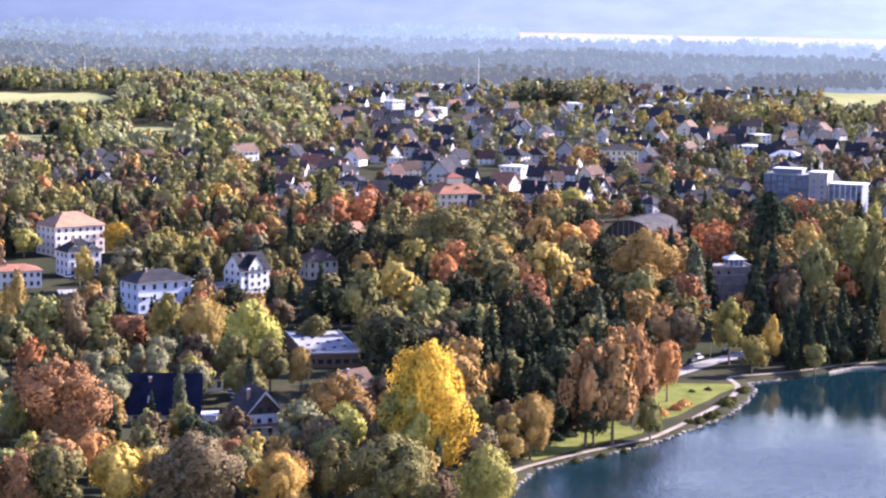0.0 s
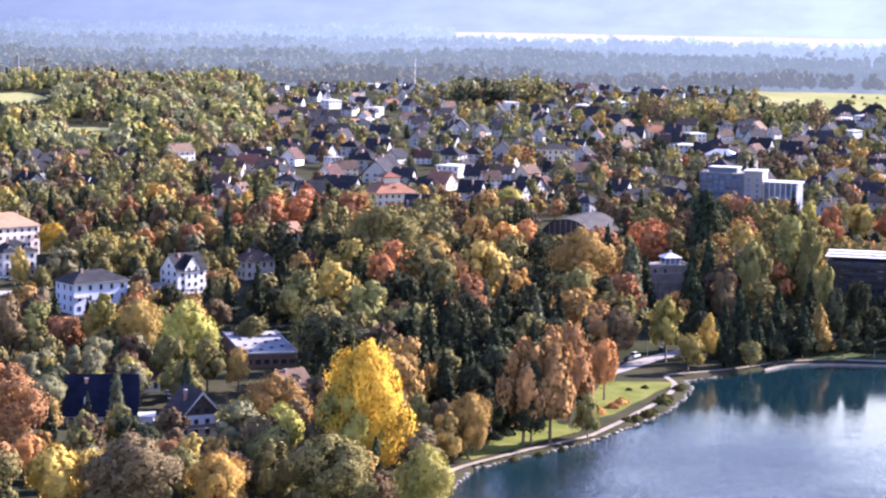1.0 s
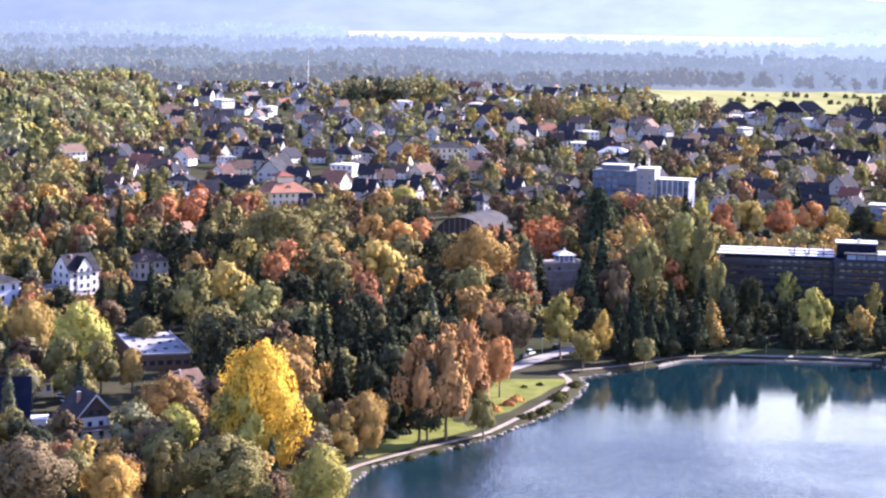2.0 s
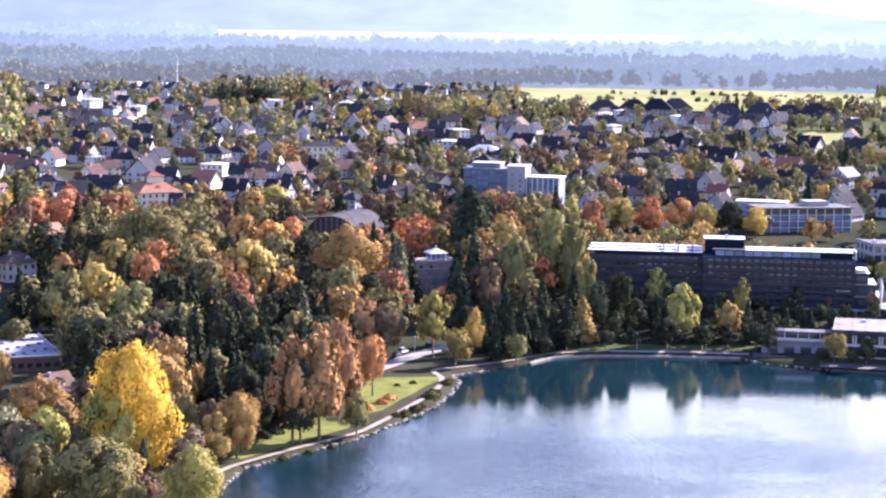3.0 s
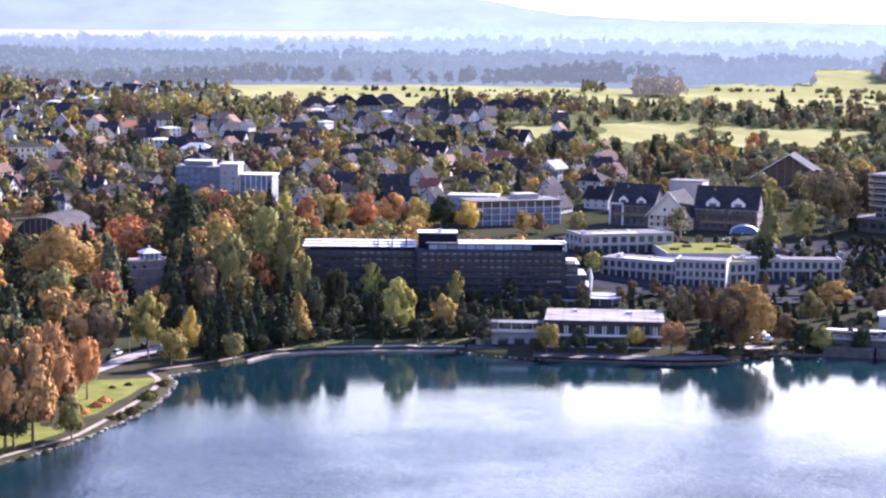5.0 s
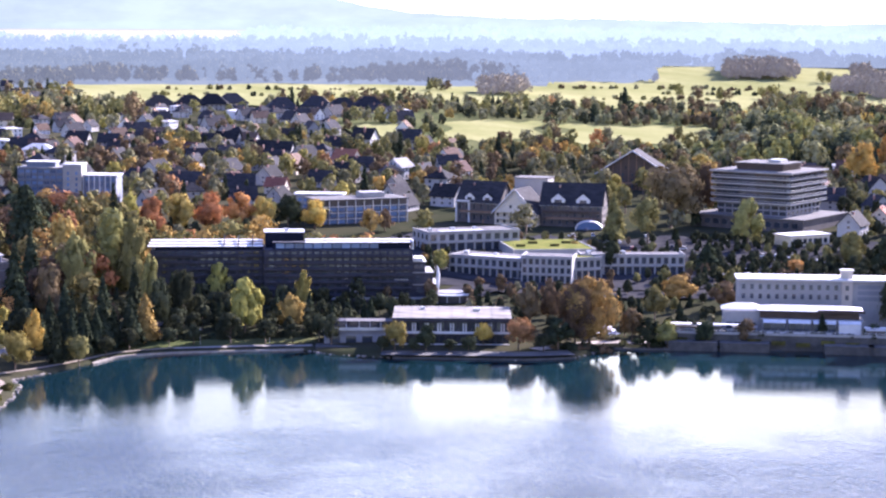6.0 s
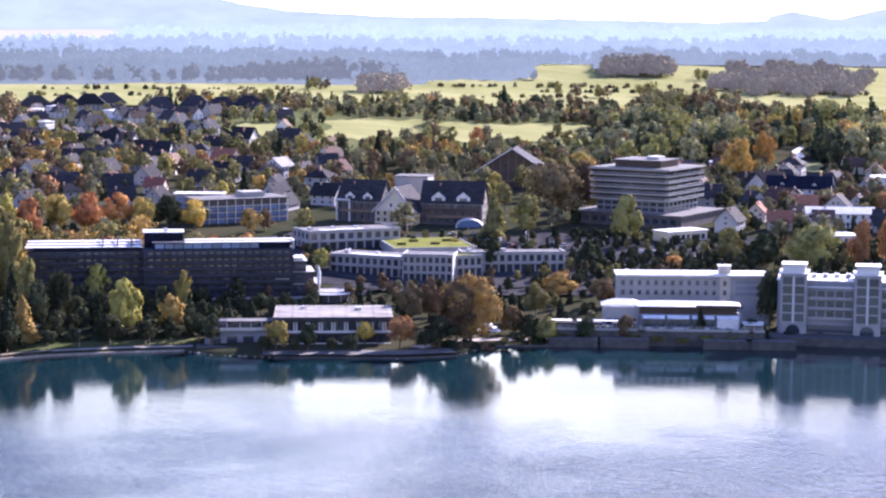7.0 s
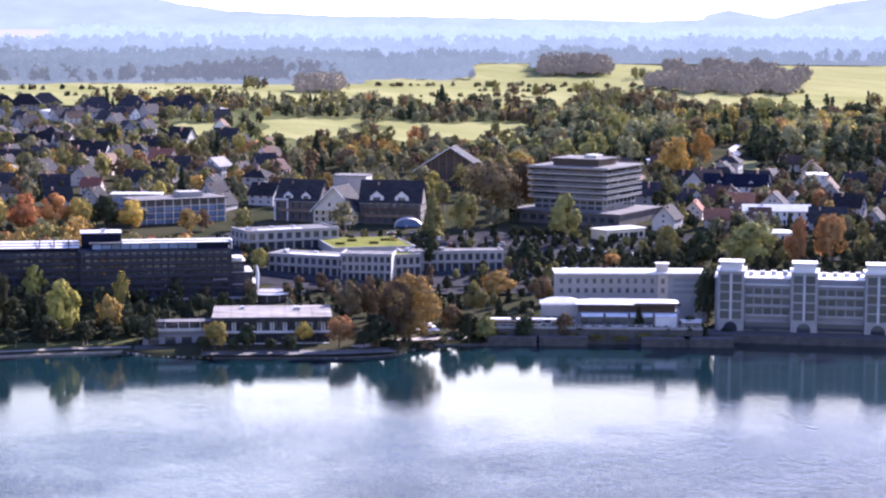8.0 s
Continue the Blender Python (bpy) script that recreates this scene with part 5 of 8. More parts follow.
def lake_cafe():
    """The two-storey cafe with a broad pale roof on the shore."""
    ob = thing("lake_cafe", "two-storey lakeside cafe with a broad worn pale roof", "cafe", *P("cafe"), 0, z=1.3, clear=0)
    for u in (-22, -8, 8, 20):
        m = ob.matrix_basis @ Vector((u, 16, 0))
        FOOT.append((m.x, m.y, 17))
    part("wall", boxes((-21, 21, 1.5, 30, -2, 9.6)), HOTEL_CLADDING, ob)
    part("roof", boxes((-22, 22, -0.5, 31, 10.004, 10.5)), WORN_ROOF, ob, "worn pale sheet roof")
    for x in np.linspace(-20, 20, 9):
        part("roof_seam", boxes((x - 0.12, x + 0.12, 0, 30.5, 10.504, 10.62)), WORN_ROOF, ob)
    part("roof_vent", boxes((8, 10.5, 18, 20, 10.504, 11.6)), METAL, ob)
    part("roof_vent", boxes((-12, -10.4, 22, 24, 10.504, 11.4)), METAL, ob)
    part("fascia", boxes((-22.1, 22.1, -0.62, -0.51, 9.4, 10.6)), HOTEL_CLADDING, ob)
    part("soffit", boxes((-21.8, 21.8, -0.4, 1.4, 9.604, 9.99)), HOTEL_CLADDING, ob)
    for z in (4.6,):
        part("balcony", boxes((-21.5, 21.5, -0.6, 1.49, z, z + 0.3)), CONCRETE, ob)
        part("railing", boxes((-21.5, 21.5, -0.6, -0.5, z + 0.304, z + 1.0)), WHITE_PAINT, ob)
    for x in spread(-21, 21, 9):
        part("column", boxes((x - 0.2, x + 0.2, -0.3, 0.1, 4.904, 9.58)), HOTEL_CLADDING, ob)
        part("column", boxes((x - 0.2, x + 0.2, -0.3, 0.1, -1, 4.58)), HOTEL_CLADDING, ob)
        part("wall_panel", boxes((x - 0.75, x + 0.75, 1.2, 1.4, 5.4, 8.4)), WHITE_PAINT, ob, "white panel between the upper windows")
    for x in np.linspace(-21.3, 21.3, 19):
        part("railing_post", boxes((x - 0.06, x + 0.06, -0.58, -0.5, 5.91, 6.3)), METAL, ob)
    part("planter", boxes((-21, 21, -1.3, -0.7, 0.2, 1.1)), WHITE_PAINT, ob, "long white planter along the terrace")
    windows(ob, spread(-20.5, 20.5, 9), (0.4, 5.6), 1.45, 3.4, 3.2, HOTEL_CLADDING, GLASS, bars=2)
    low = thing("cafe_wing", "low white lakeside terrace wing with awnings", "terrace", *P("cafe_wing"), 0, z=1.3, clear=9)
    part("wall", boxes((-13, 12.8, 1, 13, -2, 5.0)), SHADED_WALL, low)
    part("roof", boxes((-13.4, 12.8, 0, 13.4, 5.004, 5.4)), GREY_ROOF, low)
    part("railing", boxes((-13, 12.6, 0, 0.1, 5.404, 6.4)), METAL, low)
    part("pergola_roof", boxes((-5, 12.5, 4, 11, 8.0, 8.2)), FELT_ROOF, low)
    part("upper_room", boxes((-9, 12.5, 6, 13, 5.404, 7.99)), HOTEL_CLADDING, low)
    for x in (-4.8, 0, 4, 8, 12):
        part("post", boxes((x - 0.1, x + 0.1, 4.1, 4.3, 5.404, 7.99)), WHITE_PAINT, low)
    windows(low, spread(-12, 12, 4), (0.6,), 0.95, 3.8, 2.6, WHITE_PAINT, GLASS, bars=2)
    windows(low, spread(-8, 12, 5), (5.8,), 5.95, 2.8, 1.6, WHITE_PAINT, GLASS)
    part("quay_wall", boxes((-16, 60, -7, 0.9, -2.5, 0.35)), QUAY, low)


def terrace_hotel():
    """The ziggurat-like tower hotel on its podium."""
    ob = thing("tower_hotel", "square terraced hotel with pale banded balconies and a roof cabin", "hotel", *P("golf"), -26, clear=0)
    FOOT.append((548, 925, 40))
    w, d = 45, 44
    part("podium", boxes((-w / 2 - 8, w / 2 + 10, -6, d + 4, -4, 5.6)), DARK_PANEL, ob)
    part("podium_roof", boxes((-w / 2 - 8.6, w / 2 + 10.6, -6.6, d + 4.6, 5.604, 6.2)), FELT_ROOF, ob)
    part("plinth", boxes((-w / 2 + 3, w / 2 - 3, 2, d - 2, 6.204, 12.5)), SHADED_WALL, ob)
    windows(ob, spread(-w / 2 + 3, w / 2 - 3, 9), (6.8, 9.6), 1.95, 3.6, 1.9, METAL, GLASS, bars=2)
    windows(ob, spread(2, d - 2, 8), (6.8, 9.6), w / 2 - 2.95, 3.6, 1.9, METAL, GLASS, side="right", bars=2)
    windows(ob, spread(-w / 2 - 6, w / 2 + 8, 12), (1.5,), -6.05, 3.2, 2.6, METAL, GLASS, bars=2)
    part("core", boxes((-w / 2 + 2, w / 2 - 2, 2, d - 2, 12.504, 28.0)), HOTEL_CLADDING, ob)
    for i in range(5):
        z, g = 12.6 + i * 3.1, 0.0
        b = part("balcony", boxes((-w / 2 + g, w / 2 - g, g, d - g, z - 0.1, z + 0.35)), WHITE_PAINT, ob)
        # the recessed balconies' shade is painted as dark parapets
        part("parapet", boxes((-w / 2 - 0.1, w / 2 + 0.1, -0.1, 0.1, z + 0.354, z + 1.15), (-w / 2 - 0.1, w / 2 + 0.1, d - 0.1, d + 0.1, z + 0.354, z + 1.15),
                              (-w / 2 - 0.1, -w / 2 + 0.1, 0.11, d - 0.11, z + 0.354, z + 1.15), (w / 2 - 0.1, w / 2 + 0.1, 0.11, d - 0.11, z + 0.354, z + 1.15)), HOTEL_CLADDING, b, "parapet in the shade tone of recessed balconies")
        part("handrail", boxes((-w / 2 - 0.14, w / 2 + 0.14, -0.16, 0.0, z + 1.154, z + 1.3), (w / 2 - 0.02, w / 2 + 0.14, 0.01, d, z + 1.154, z + 1.3)), WHITE_PAINT, b)
        for fx in (-w / 2, w / 2 - 2.0):
            part("corner_fin", boxes((fx, fx + 2.0, -0.5, -0.17, z + 0.36, z + 1.1)), CONCRETE, b)
        windows(ob, spread(-w / 2 + 2.5, w / 2 - 2.5, 13), (z + 0.4,), 1.95, 2.7, 2.2, DARK_WOOD, GLASS)
        windows(ob, spread(2.5, d - 2.5, 11), (z + 0.4,), -w / 2 + 1.95, 2.7, 2.2, DARK_WOOD, GLASS, side="left")
        windows(ob, spread(2.5, d - 2.5, 11), (z + 0.4,), w / 2 - 1.95, 2.7, 2.2, DARK_WOOD, GLASS, side="right")
    part("roof", boxes((-w / 2 - 0.6, w / 2 + 0.6, -0.6, d + 0.6, 28.1, 28.8)), FELT_ROOF, ob)
    part("roof_edge", boxes((-w / 2 - 0.7, w / 2 + 0.7, -0.75, -0.61, 27.9, 29.0), (w / 2 + 0.61, w / 2 + 0.75, -0.6, d, 28.2, 29.0)), CONCRETE, ob)
    part("roof_cabin", boxes((-13, 13, 10, 32, 28.804, 32.0)), DARK_WOOD, ob)
    part("cabin_roof", boxes((-14, 14, 9, 33, 32.004, 32.6)), FELT_ROOF, ob)
    part("plant_box", boxes((2, 9, 16, 24, 32.604, 34.2)), METAL, ob)
    wing = thing("hotel_annex", "low pale annex with a flat roof below the tower hotel", "annex", *P("golf_annex"), 40, clear=12)
    part("wall", boxes((-12, 12, 0, 12, -3, 5.0)), CREAM_WALL, wing)
    part("roof", boxes((-12.6, 12.6, -0.8, 12.6, 5.004, 5.5)), SHEET_ROOF, wing)
    windows(wing, spread(-11, 11, 7), (1.2,), -0.05, 2.2, 2.4, WHITE_PAINT, GLASS)


def shop_block(x, y, rot, w, d, h, label, floors, cols, roof, name="shop_block", extra=0):
    ob = thing(name, label, "shopping centre", x, y, rot, "parts of the shopping centre", clear=max(w, d) * 0.5)
    part("wall", boxes((-w / 2, w / 2, 0, d, -3, h)), CONCRETE, ob)
    part("roof", boxes((-w / 2 + 0.3, w / 2 - 0.3, 0.3, d - 0.3, h + 0.004, h + 0.1)), roof, ob)
    part("parapet", boxes((-w / 2 - 0.2, w / 2 + 0.2, -0.2, 0.25, h + 0.004, h + 0.7), (-w / 2 - 0.2, -w / 2 + 0.25, 0.26, d, h + 0.004, h + 0.7), (w / 2 - 0.25, w / 2 + 0.2, 0.26, d, h + 0.004, h + 0.7)), CONCRETE, ob)
    step = h / floors
    for i in range(floors):
        bay = w / cols
        if i == 0:
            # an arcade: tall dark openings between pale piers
            windows(ob, spread(-w / 2, w / 2, cols), (0.1,), -0.05, bay * 0.74, step * 0.8, SHADED_WALL, GLASS, bars=0)
            for px in np.linspace(-w / 2 + 0.3, w / 2 - 0.3, cols + 1):
                part("pier", boxes((px - 0.3, px + 0.3, -0.8, -0.12, -2, step * 0.9)), CONCRETE, ob)
            part("arcade_slab", boxes((-w / 2, w / 2, -0.9, -0.12, step * 0.904, step * 0.99)), CONCRETE, ob)
        else:
            windows(ob, spread(-w / 2, w / 2, cols), (step * i + step * 0.16,), -0.05, bay * 0.58, step * 0.64, SHADED_WALL, GLASS, bars=1)
        n = max(2, int(d / bay))
        windows(ob, spread(0, d, n), (step * i + step * 0.22,), -w / 2 - 0.05, bay * 0.52, step * 0.58, CONCRETE, GLASS, side="left")
    part("cornice", boxes((-w / 2 - 0.3, w / 2 + 0.3, -0.32, -0.21, h - 0.5, h - 0.1)), CONCRETE, ob)
    for i in range(extra):
        part("roof_vent", boxes((-w / 2 + 3 + i * w / (extra + 1), -w / 2 + 5 + i * w / (extra + 1), d * 0.4, d * 0.4 + 2, h + 0.104, h + 1.4)), METAL, ob)
    return ob


def shops():
    shop_block(*P("shop_a"), -26, 44, 20, 8.0, "white two-storey shop wing with a flat dark roof and colonnade", 2, 13, FELT_ROOF, extra=2)
    shop_block(*P("shop_back"), 22, 46, 22, 8.5, "pale grey shop hall with a flat roof behind the square", 2, 10, FELT_ROOF, extra=3)
    shop_block(*P("shop_c"), -8, 22, 16, 11.0, "white rounded corner block of shops with tall windows", 3, 8, FELT_ROOF)
    shop_block(*P("shop_d"), 26, 22, 16, 9.0, "pale yellow shop block with tall windows", 2, 7, GREEN_ROOF)
    shop_block(*P("shop_e"), 8, 46, 14, 8.5, "white curved row of shops with a band of windows", 2, 14, FELT_ROOF, extra=2)
    for ob, x0, x1 in ((bpy.data.objects["shop_block"], -14, 16), (bpy.data.objects["shop_block.001"], -16, 6)):
        h = 8.0 if x0 == -14 else 8.5
        part("rooflight", boxes((x0, x1, 3.0, 6.5, h + 0.104, h + 0.55)), SHEET_ROOF, ob, "long pale sheet strip on the flat roof")
    ob = thing("planted_terrace", "low terrace building with a yellow-green planted roof", "shopping centre", *P("shop_green"), 12, clear=14)
    part("wall", boxes((-19, 19, 0, 44, -3, 5.6)), CONCRETE, ob)
    part("roof", boxes((-18.6, 18.6, 0.4, 43.6, 5.604, 5.9)), GREEN_ROOF, ob, "planted yellow-green roof")
    part("curb", boxes((-19.1, 19.1, -0.1, 0.35, 5.604, 6.2), (-19.1, -18.65, 0.36, 44, 5.604, 6.2), (18.65, 19.1, 0.36, 44, 5.604, 6.2)), CONCRETE, ob)
    for i in range(4):
        part("roof_hedge", boxes((-15 + i * 8, -11 + i * 8, 14 + (i % 2) * 12, 16 + (i % 2) * 12, 5.904, 6.9)), BUSH, ob)
    windows(ob, spread(-18, 18, 9), (1.6,), -0.05, 2.2, 2.4, CONCRETE, GLASS)


def casino():
    g = "chalet hotel with steep dark roofs"
    house(*P("cas_a"), 24, 18, 11.0, 10.0, "x", DARK_PANEL, DARK_TILE, "dark hotel wing under a steep dark roof with dormers", -24, 6, 4, 2, 2, True, group=g, name="chalet_hotel")
    ob = house(*P("cas_b"), 22, 22, 7.0, 11.5, "y", CREAM_WALL, DARK_TILE, "pale chalet gable with white bargeboards and balconies", -20, 6, 4, 2, 0, True, group=g, over=1.2, name="chalet_hotel")
    part("bargeboard", prism([(-12.4, 5.4), (0, 18.4), (12.4, 5.4), (12.4, 6.2), (0, 19.4), (-12.4, 6.2)], -1.36, -1.23), WHITE_PAINT, ob, "white painted bargeboard")
    house(*P("cas_c"), 32, 18, 11.0, 10.5, "x", DARK_PANEL, DARK_TILE, "long chalet hotel wing with dark roof and white dormers", -10, 8, 4, 3, 0, True, group=g, name="chalet_hotel")
    ob = bpy.data.objects["chalet_hotel.002"]
    for x in (-7, 6):
        dormer(ob, x, 0.6, 11.6, 7.0, 2.2, 7.0, wall=WHITE_WALL, roof=DARK_TILE)
    for z in (3.4, 7.0):
        part("balcony_rail", boxes((-15, 15, -1.3, -1.2, z, z + 0.9), (-15, 15, -1.19, -0.01, z - 0.15, z)), DARK_WOOD, ob)
    ob = bpy.data.objects["chalet_hotel"]
    for x in (-5, 5):
        dormer(ob, x, 0.6, 11.6, 5.0, 1.8, 6.0, wall=WHITE_WALL, roof=DARK_TILE)
    part("corner_frame", boxes((-12.6, -11.8, -0.6, -0.02, -1, 11.6), (-5.4, -4.6, -0.6, -0.02, -1, 11.6), (-11.79, -5.41, -0.6, -0.02, 10.8, 11.6)), WHITE_PAINT, ob)
    ob = house(*P("bigg"), 40, 26, 10.5, 12.5, "y", DARK_WOOD, DARK_TILE, "big timber chalet with a wide gabled roof", -6, 7, 5, 3, 0, True, group=g, over=2.2, name="timber_chalet")
    part("bargeboard", prism([(-22.4, 8.9), (0, 23.0), (22.4, 8.9), (22.4, 9.5), (0, 23.8), (-22.4, 9.5)], -2.36, -2.23), WHITE_PAINT, ob, "pale painted bargeboard")
    for x in spread(-14, 14, 6):
        part("timber_post", boxes((x - 0.25, x + 0.25, -0.3, -0.01, 0, 10.5 + 12.5 * (1 - abs(x) / 20) - 1)), BROWN_WOOD, ob)
    hall = thing("hotel_hall", "plain brown-grey hall rising behind the chalet gable", "hotel", P("cas_b")[0] + 22, P("cas_b")[1] + 30, -14, clear=8)
    part("wall", boxes((-9, 9, 0, 14, -2, 20.5)), GREY_WALL, hall)
    part("roof", boxes((-9.4, 9.4, -0.4, 14.4, 20.504, 21.0)), FELT_ROOF, hall)
    ob = bpy.data.objects["chalet_hotel.001"]
    for z in (3.2, 6.6):
        part("gable_balcony", boxes((-9, 9, -2.2, -0.02, z, z + 0.25), (-9, 9, -2.2, -2.1, z + 0.254, z + 1.2)), CREAM_WALL, ob)
    for s in (-1, 1):
        part("gable_brace", prism([(s * 1.0, 15.5), (s * 8.5, 7.2), (s * 9.1, 7.2), (s * 1.6, 15.5)], -0.5, -0.2), WHITE_PAINT, ob)
    cv = thing("glass_canopy", "arched white canopy over an entrance", "canopy", *P("canopy"), 0, clear=4)
    arc = [(7 * math.cos(a), 4.2 * math.sin(a)) for a in np.linspace(0, math.pi, 13)]
    part("arch", prism(arc + [(a * 0.93, z * 0.93) for a, z in arc[::-1]], 0, 8), SHEET_ROOF, cv)
    part("glazing", prism([(a * 0.92, z * 0.92 - 0.02) for a, z in arc], 0.4, 0.6), BLUE_GLASS, cv)
    for s in (-1, 1):
        part("pier", boxes((s * 6.7 - 0.3, s * 6.7 + 0.3, 0, 8, -3, -0.004)), WHITE_PAINT, cv)


def apartment_blocks():
    ob = thing("apartment_block", "blue-grey glazed apartment block with a white stair tower", "apartment block", *P("blk"), -14, clear=30)
    part("wall", boxes((-28, -2.5, 2, 18, -3, 19.5)), SLATE_WALL, ob)
    part("stair_tower", boxes((-2.4, 8, 0, 12, -3, 21.5)), GREY_WALL, ob)
    part("right_wing", boxes((8.1, 27, 3, 17, -3, 15.5)), SLATE_WALL, ob)
    part("roof", boxes((-28.5, -2.5, 1.4, 18.5, 19.504, 20.0)), GREY_ROOF, ob)
    part("roof", boxes((8.1, 27.6, 2.4, 17.6, 15.504, 16.2)), SHEET_ROOF, ob)
    part("stair_roof", boxes((-2.8, 8.4, -0.4, 12.4, 21.504, 22.2)), SHEET_ROOF, ob)
    for i in range(6):
        windows(ob, spread(-27.5, -3, 7), (0.6 + i * 3.15,), 1.95, 2.9, 2.2, METAL, BLUE_GLASS, bars=2)
        part("balcony", boxes((-28, -2.6, 0.8, 1.99, 0.2 + i * 3.15, 0.4 + i * 3.15), (-28, -2.6, 0.8, 0.9, 0.404 + i * 3.15, 1.3 + i * 3.15)), SLATE_WALL, ob)
    for i in range(5):
        windows(ob, spread(9, 26.5, 5), (0.6 + i * 3.0,), 2.95, 2.4, 2.0, WHITE_PAINT, BLUE_GLASS)
    for x in np.linspace(8.4, 26.7, 7):
        part("pier", boxes((x - 0.2, x + 0.2, 2.2, 2.7, -3, 15.49)), WHITE_PAINT, ob, "white full-height pier")
    for x in np.linspace(-27.8, -2.8, 8):
        part("balcony_wall", boxes((x - 0.15, x + 0.15, 0.7, 1.94, -3, 19.4)), SLATE_WALL, ob)
    part("penthouse", boxes((-24, -8, 6, 15, 20.004, 22.6)), SLATE_WALL, ob)
    part("penthouse_roof", boxes((-24.5, -7.5, 5.5, 15.5, 22.604, 23.0)), SHEET_ROOF, ob)
    windows(ob, (0.5, 5.2), [0.6 + i * 3.1 for i in range(6)], -0.05, 1.4, 1.8, METAL, BLUE_GLASS)
    up = thing("roof_lantern_house", "white houses with pale stepped roofs behind the block", "house", *P("blk_back"), -10, clear=10)
    part("wall", boxes((-10, 10, 0, 12, -2, 9)), WHITE_WALL, up)
    part("roof", hip_roof(20, 12, 9, 4.0), SHEET_ROOF, up)
    windows(up, spread(-9, 9, 6), (1.2, 4.4), -0.05, 1.3, 1.5)
    ob = thing("frame_block", "modern block with a pale lattice frame front and flat roof", "office block", *P("mod"), 22, clear=26)
    part("wall", boxes((-24, 24, 0.6, 20, -3, 12.5)), DARK_PANEL, ob)
    part("roof", boxes((-25, 25, -1.2, 20.8, 12.504, 13.2)), FELT_ROOF, ob)
    part("roof_box", boxes((2, 14, 6, 16, 13.204, 15.8)), GREY_WALL, ob)
    for x in np.linspace(-24, 24, 11):
        part("frame_post", boxes((x - 0.16, x + 0.16, -0.8, -0.4, -2, 12.49)), WHITE_PAINT, ob)
    for z in (3.0, 6.2, 9.4):
        part("frame_beam", boxes((-24, 24, -0.39, 0.1, z - 0.14, z + 0.14)), WHITE_PAINT, ob)
        windows(ob, spread(-24, 24, 10), (z - 2.4,), 0.55, 3.9, 1.9, METAL, BLUE_GLASS, bars=2)
    ob = thing("frame_block", "modern pale-roofed block beside the lattice front", "office block", *P("mod_b"), -8, clear=10)
    part("wall", boxes((-13, 13, 0, 10, -3, 8)), GREY_WALL, ob)
    part("roof", boxes((-13.8, 13.8, -0.8, 10.8, 8.004, 8.7)), SHEET_ROOF, ob)
    windows(ob, spread(-12, 12, 8), (1.0, 4.4), -0.05, 2.0, 1.8, METAL, BLUE_GLASS)


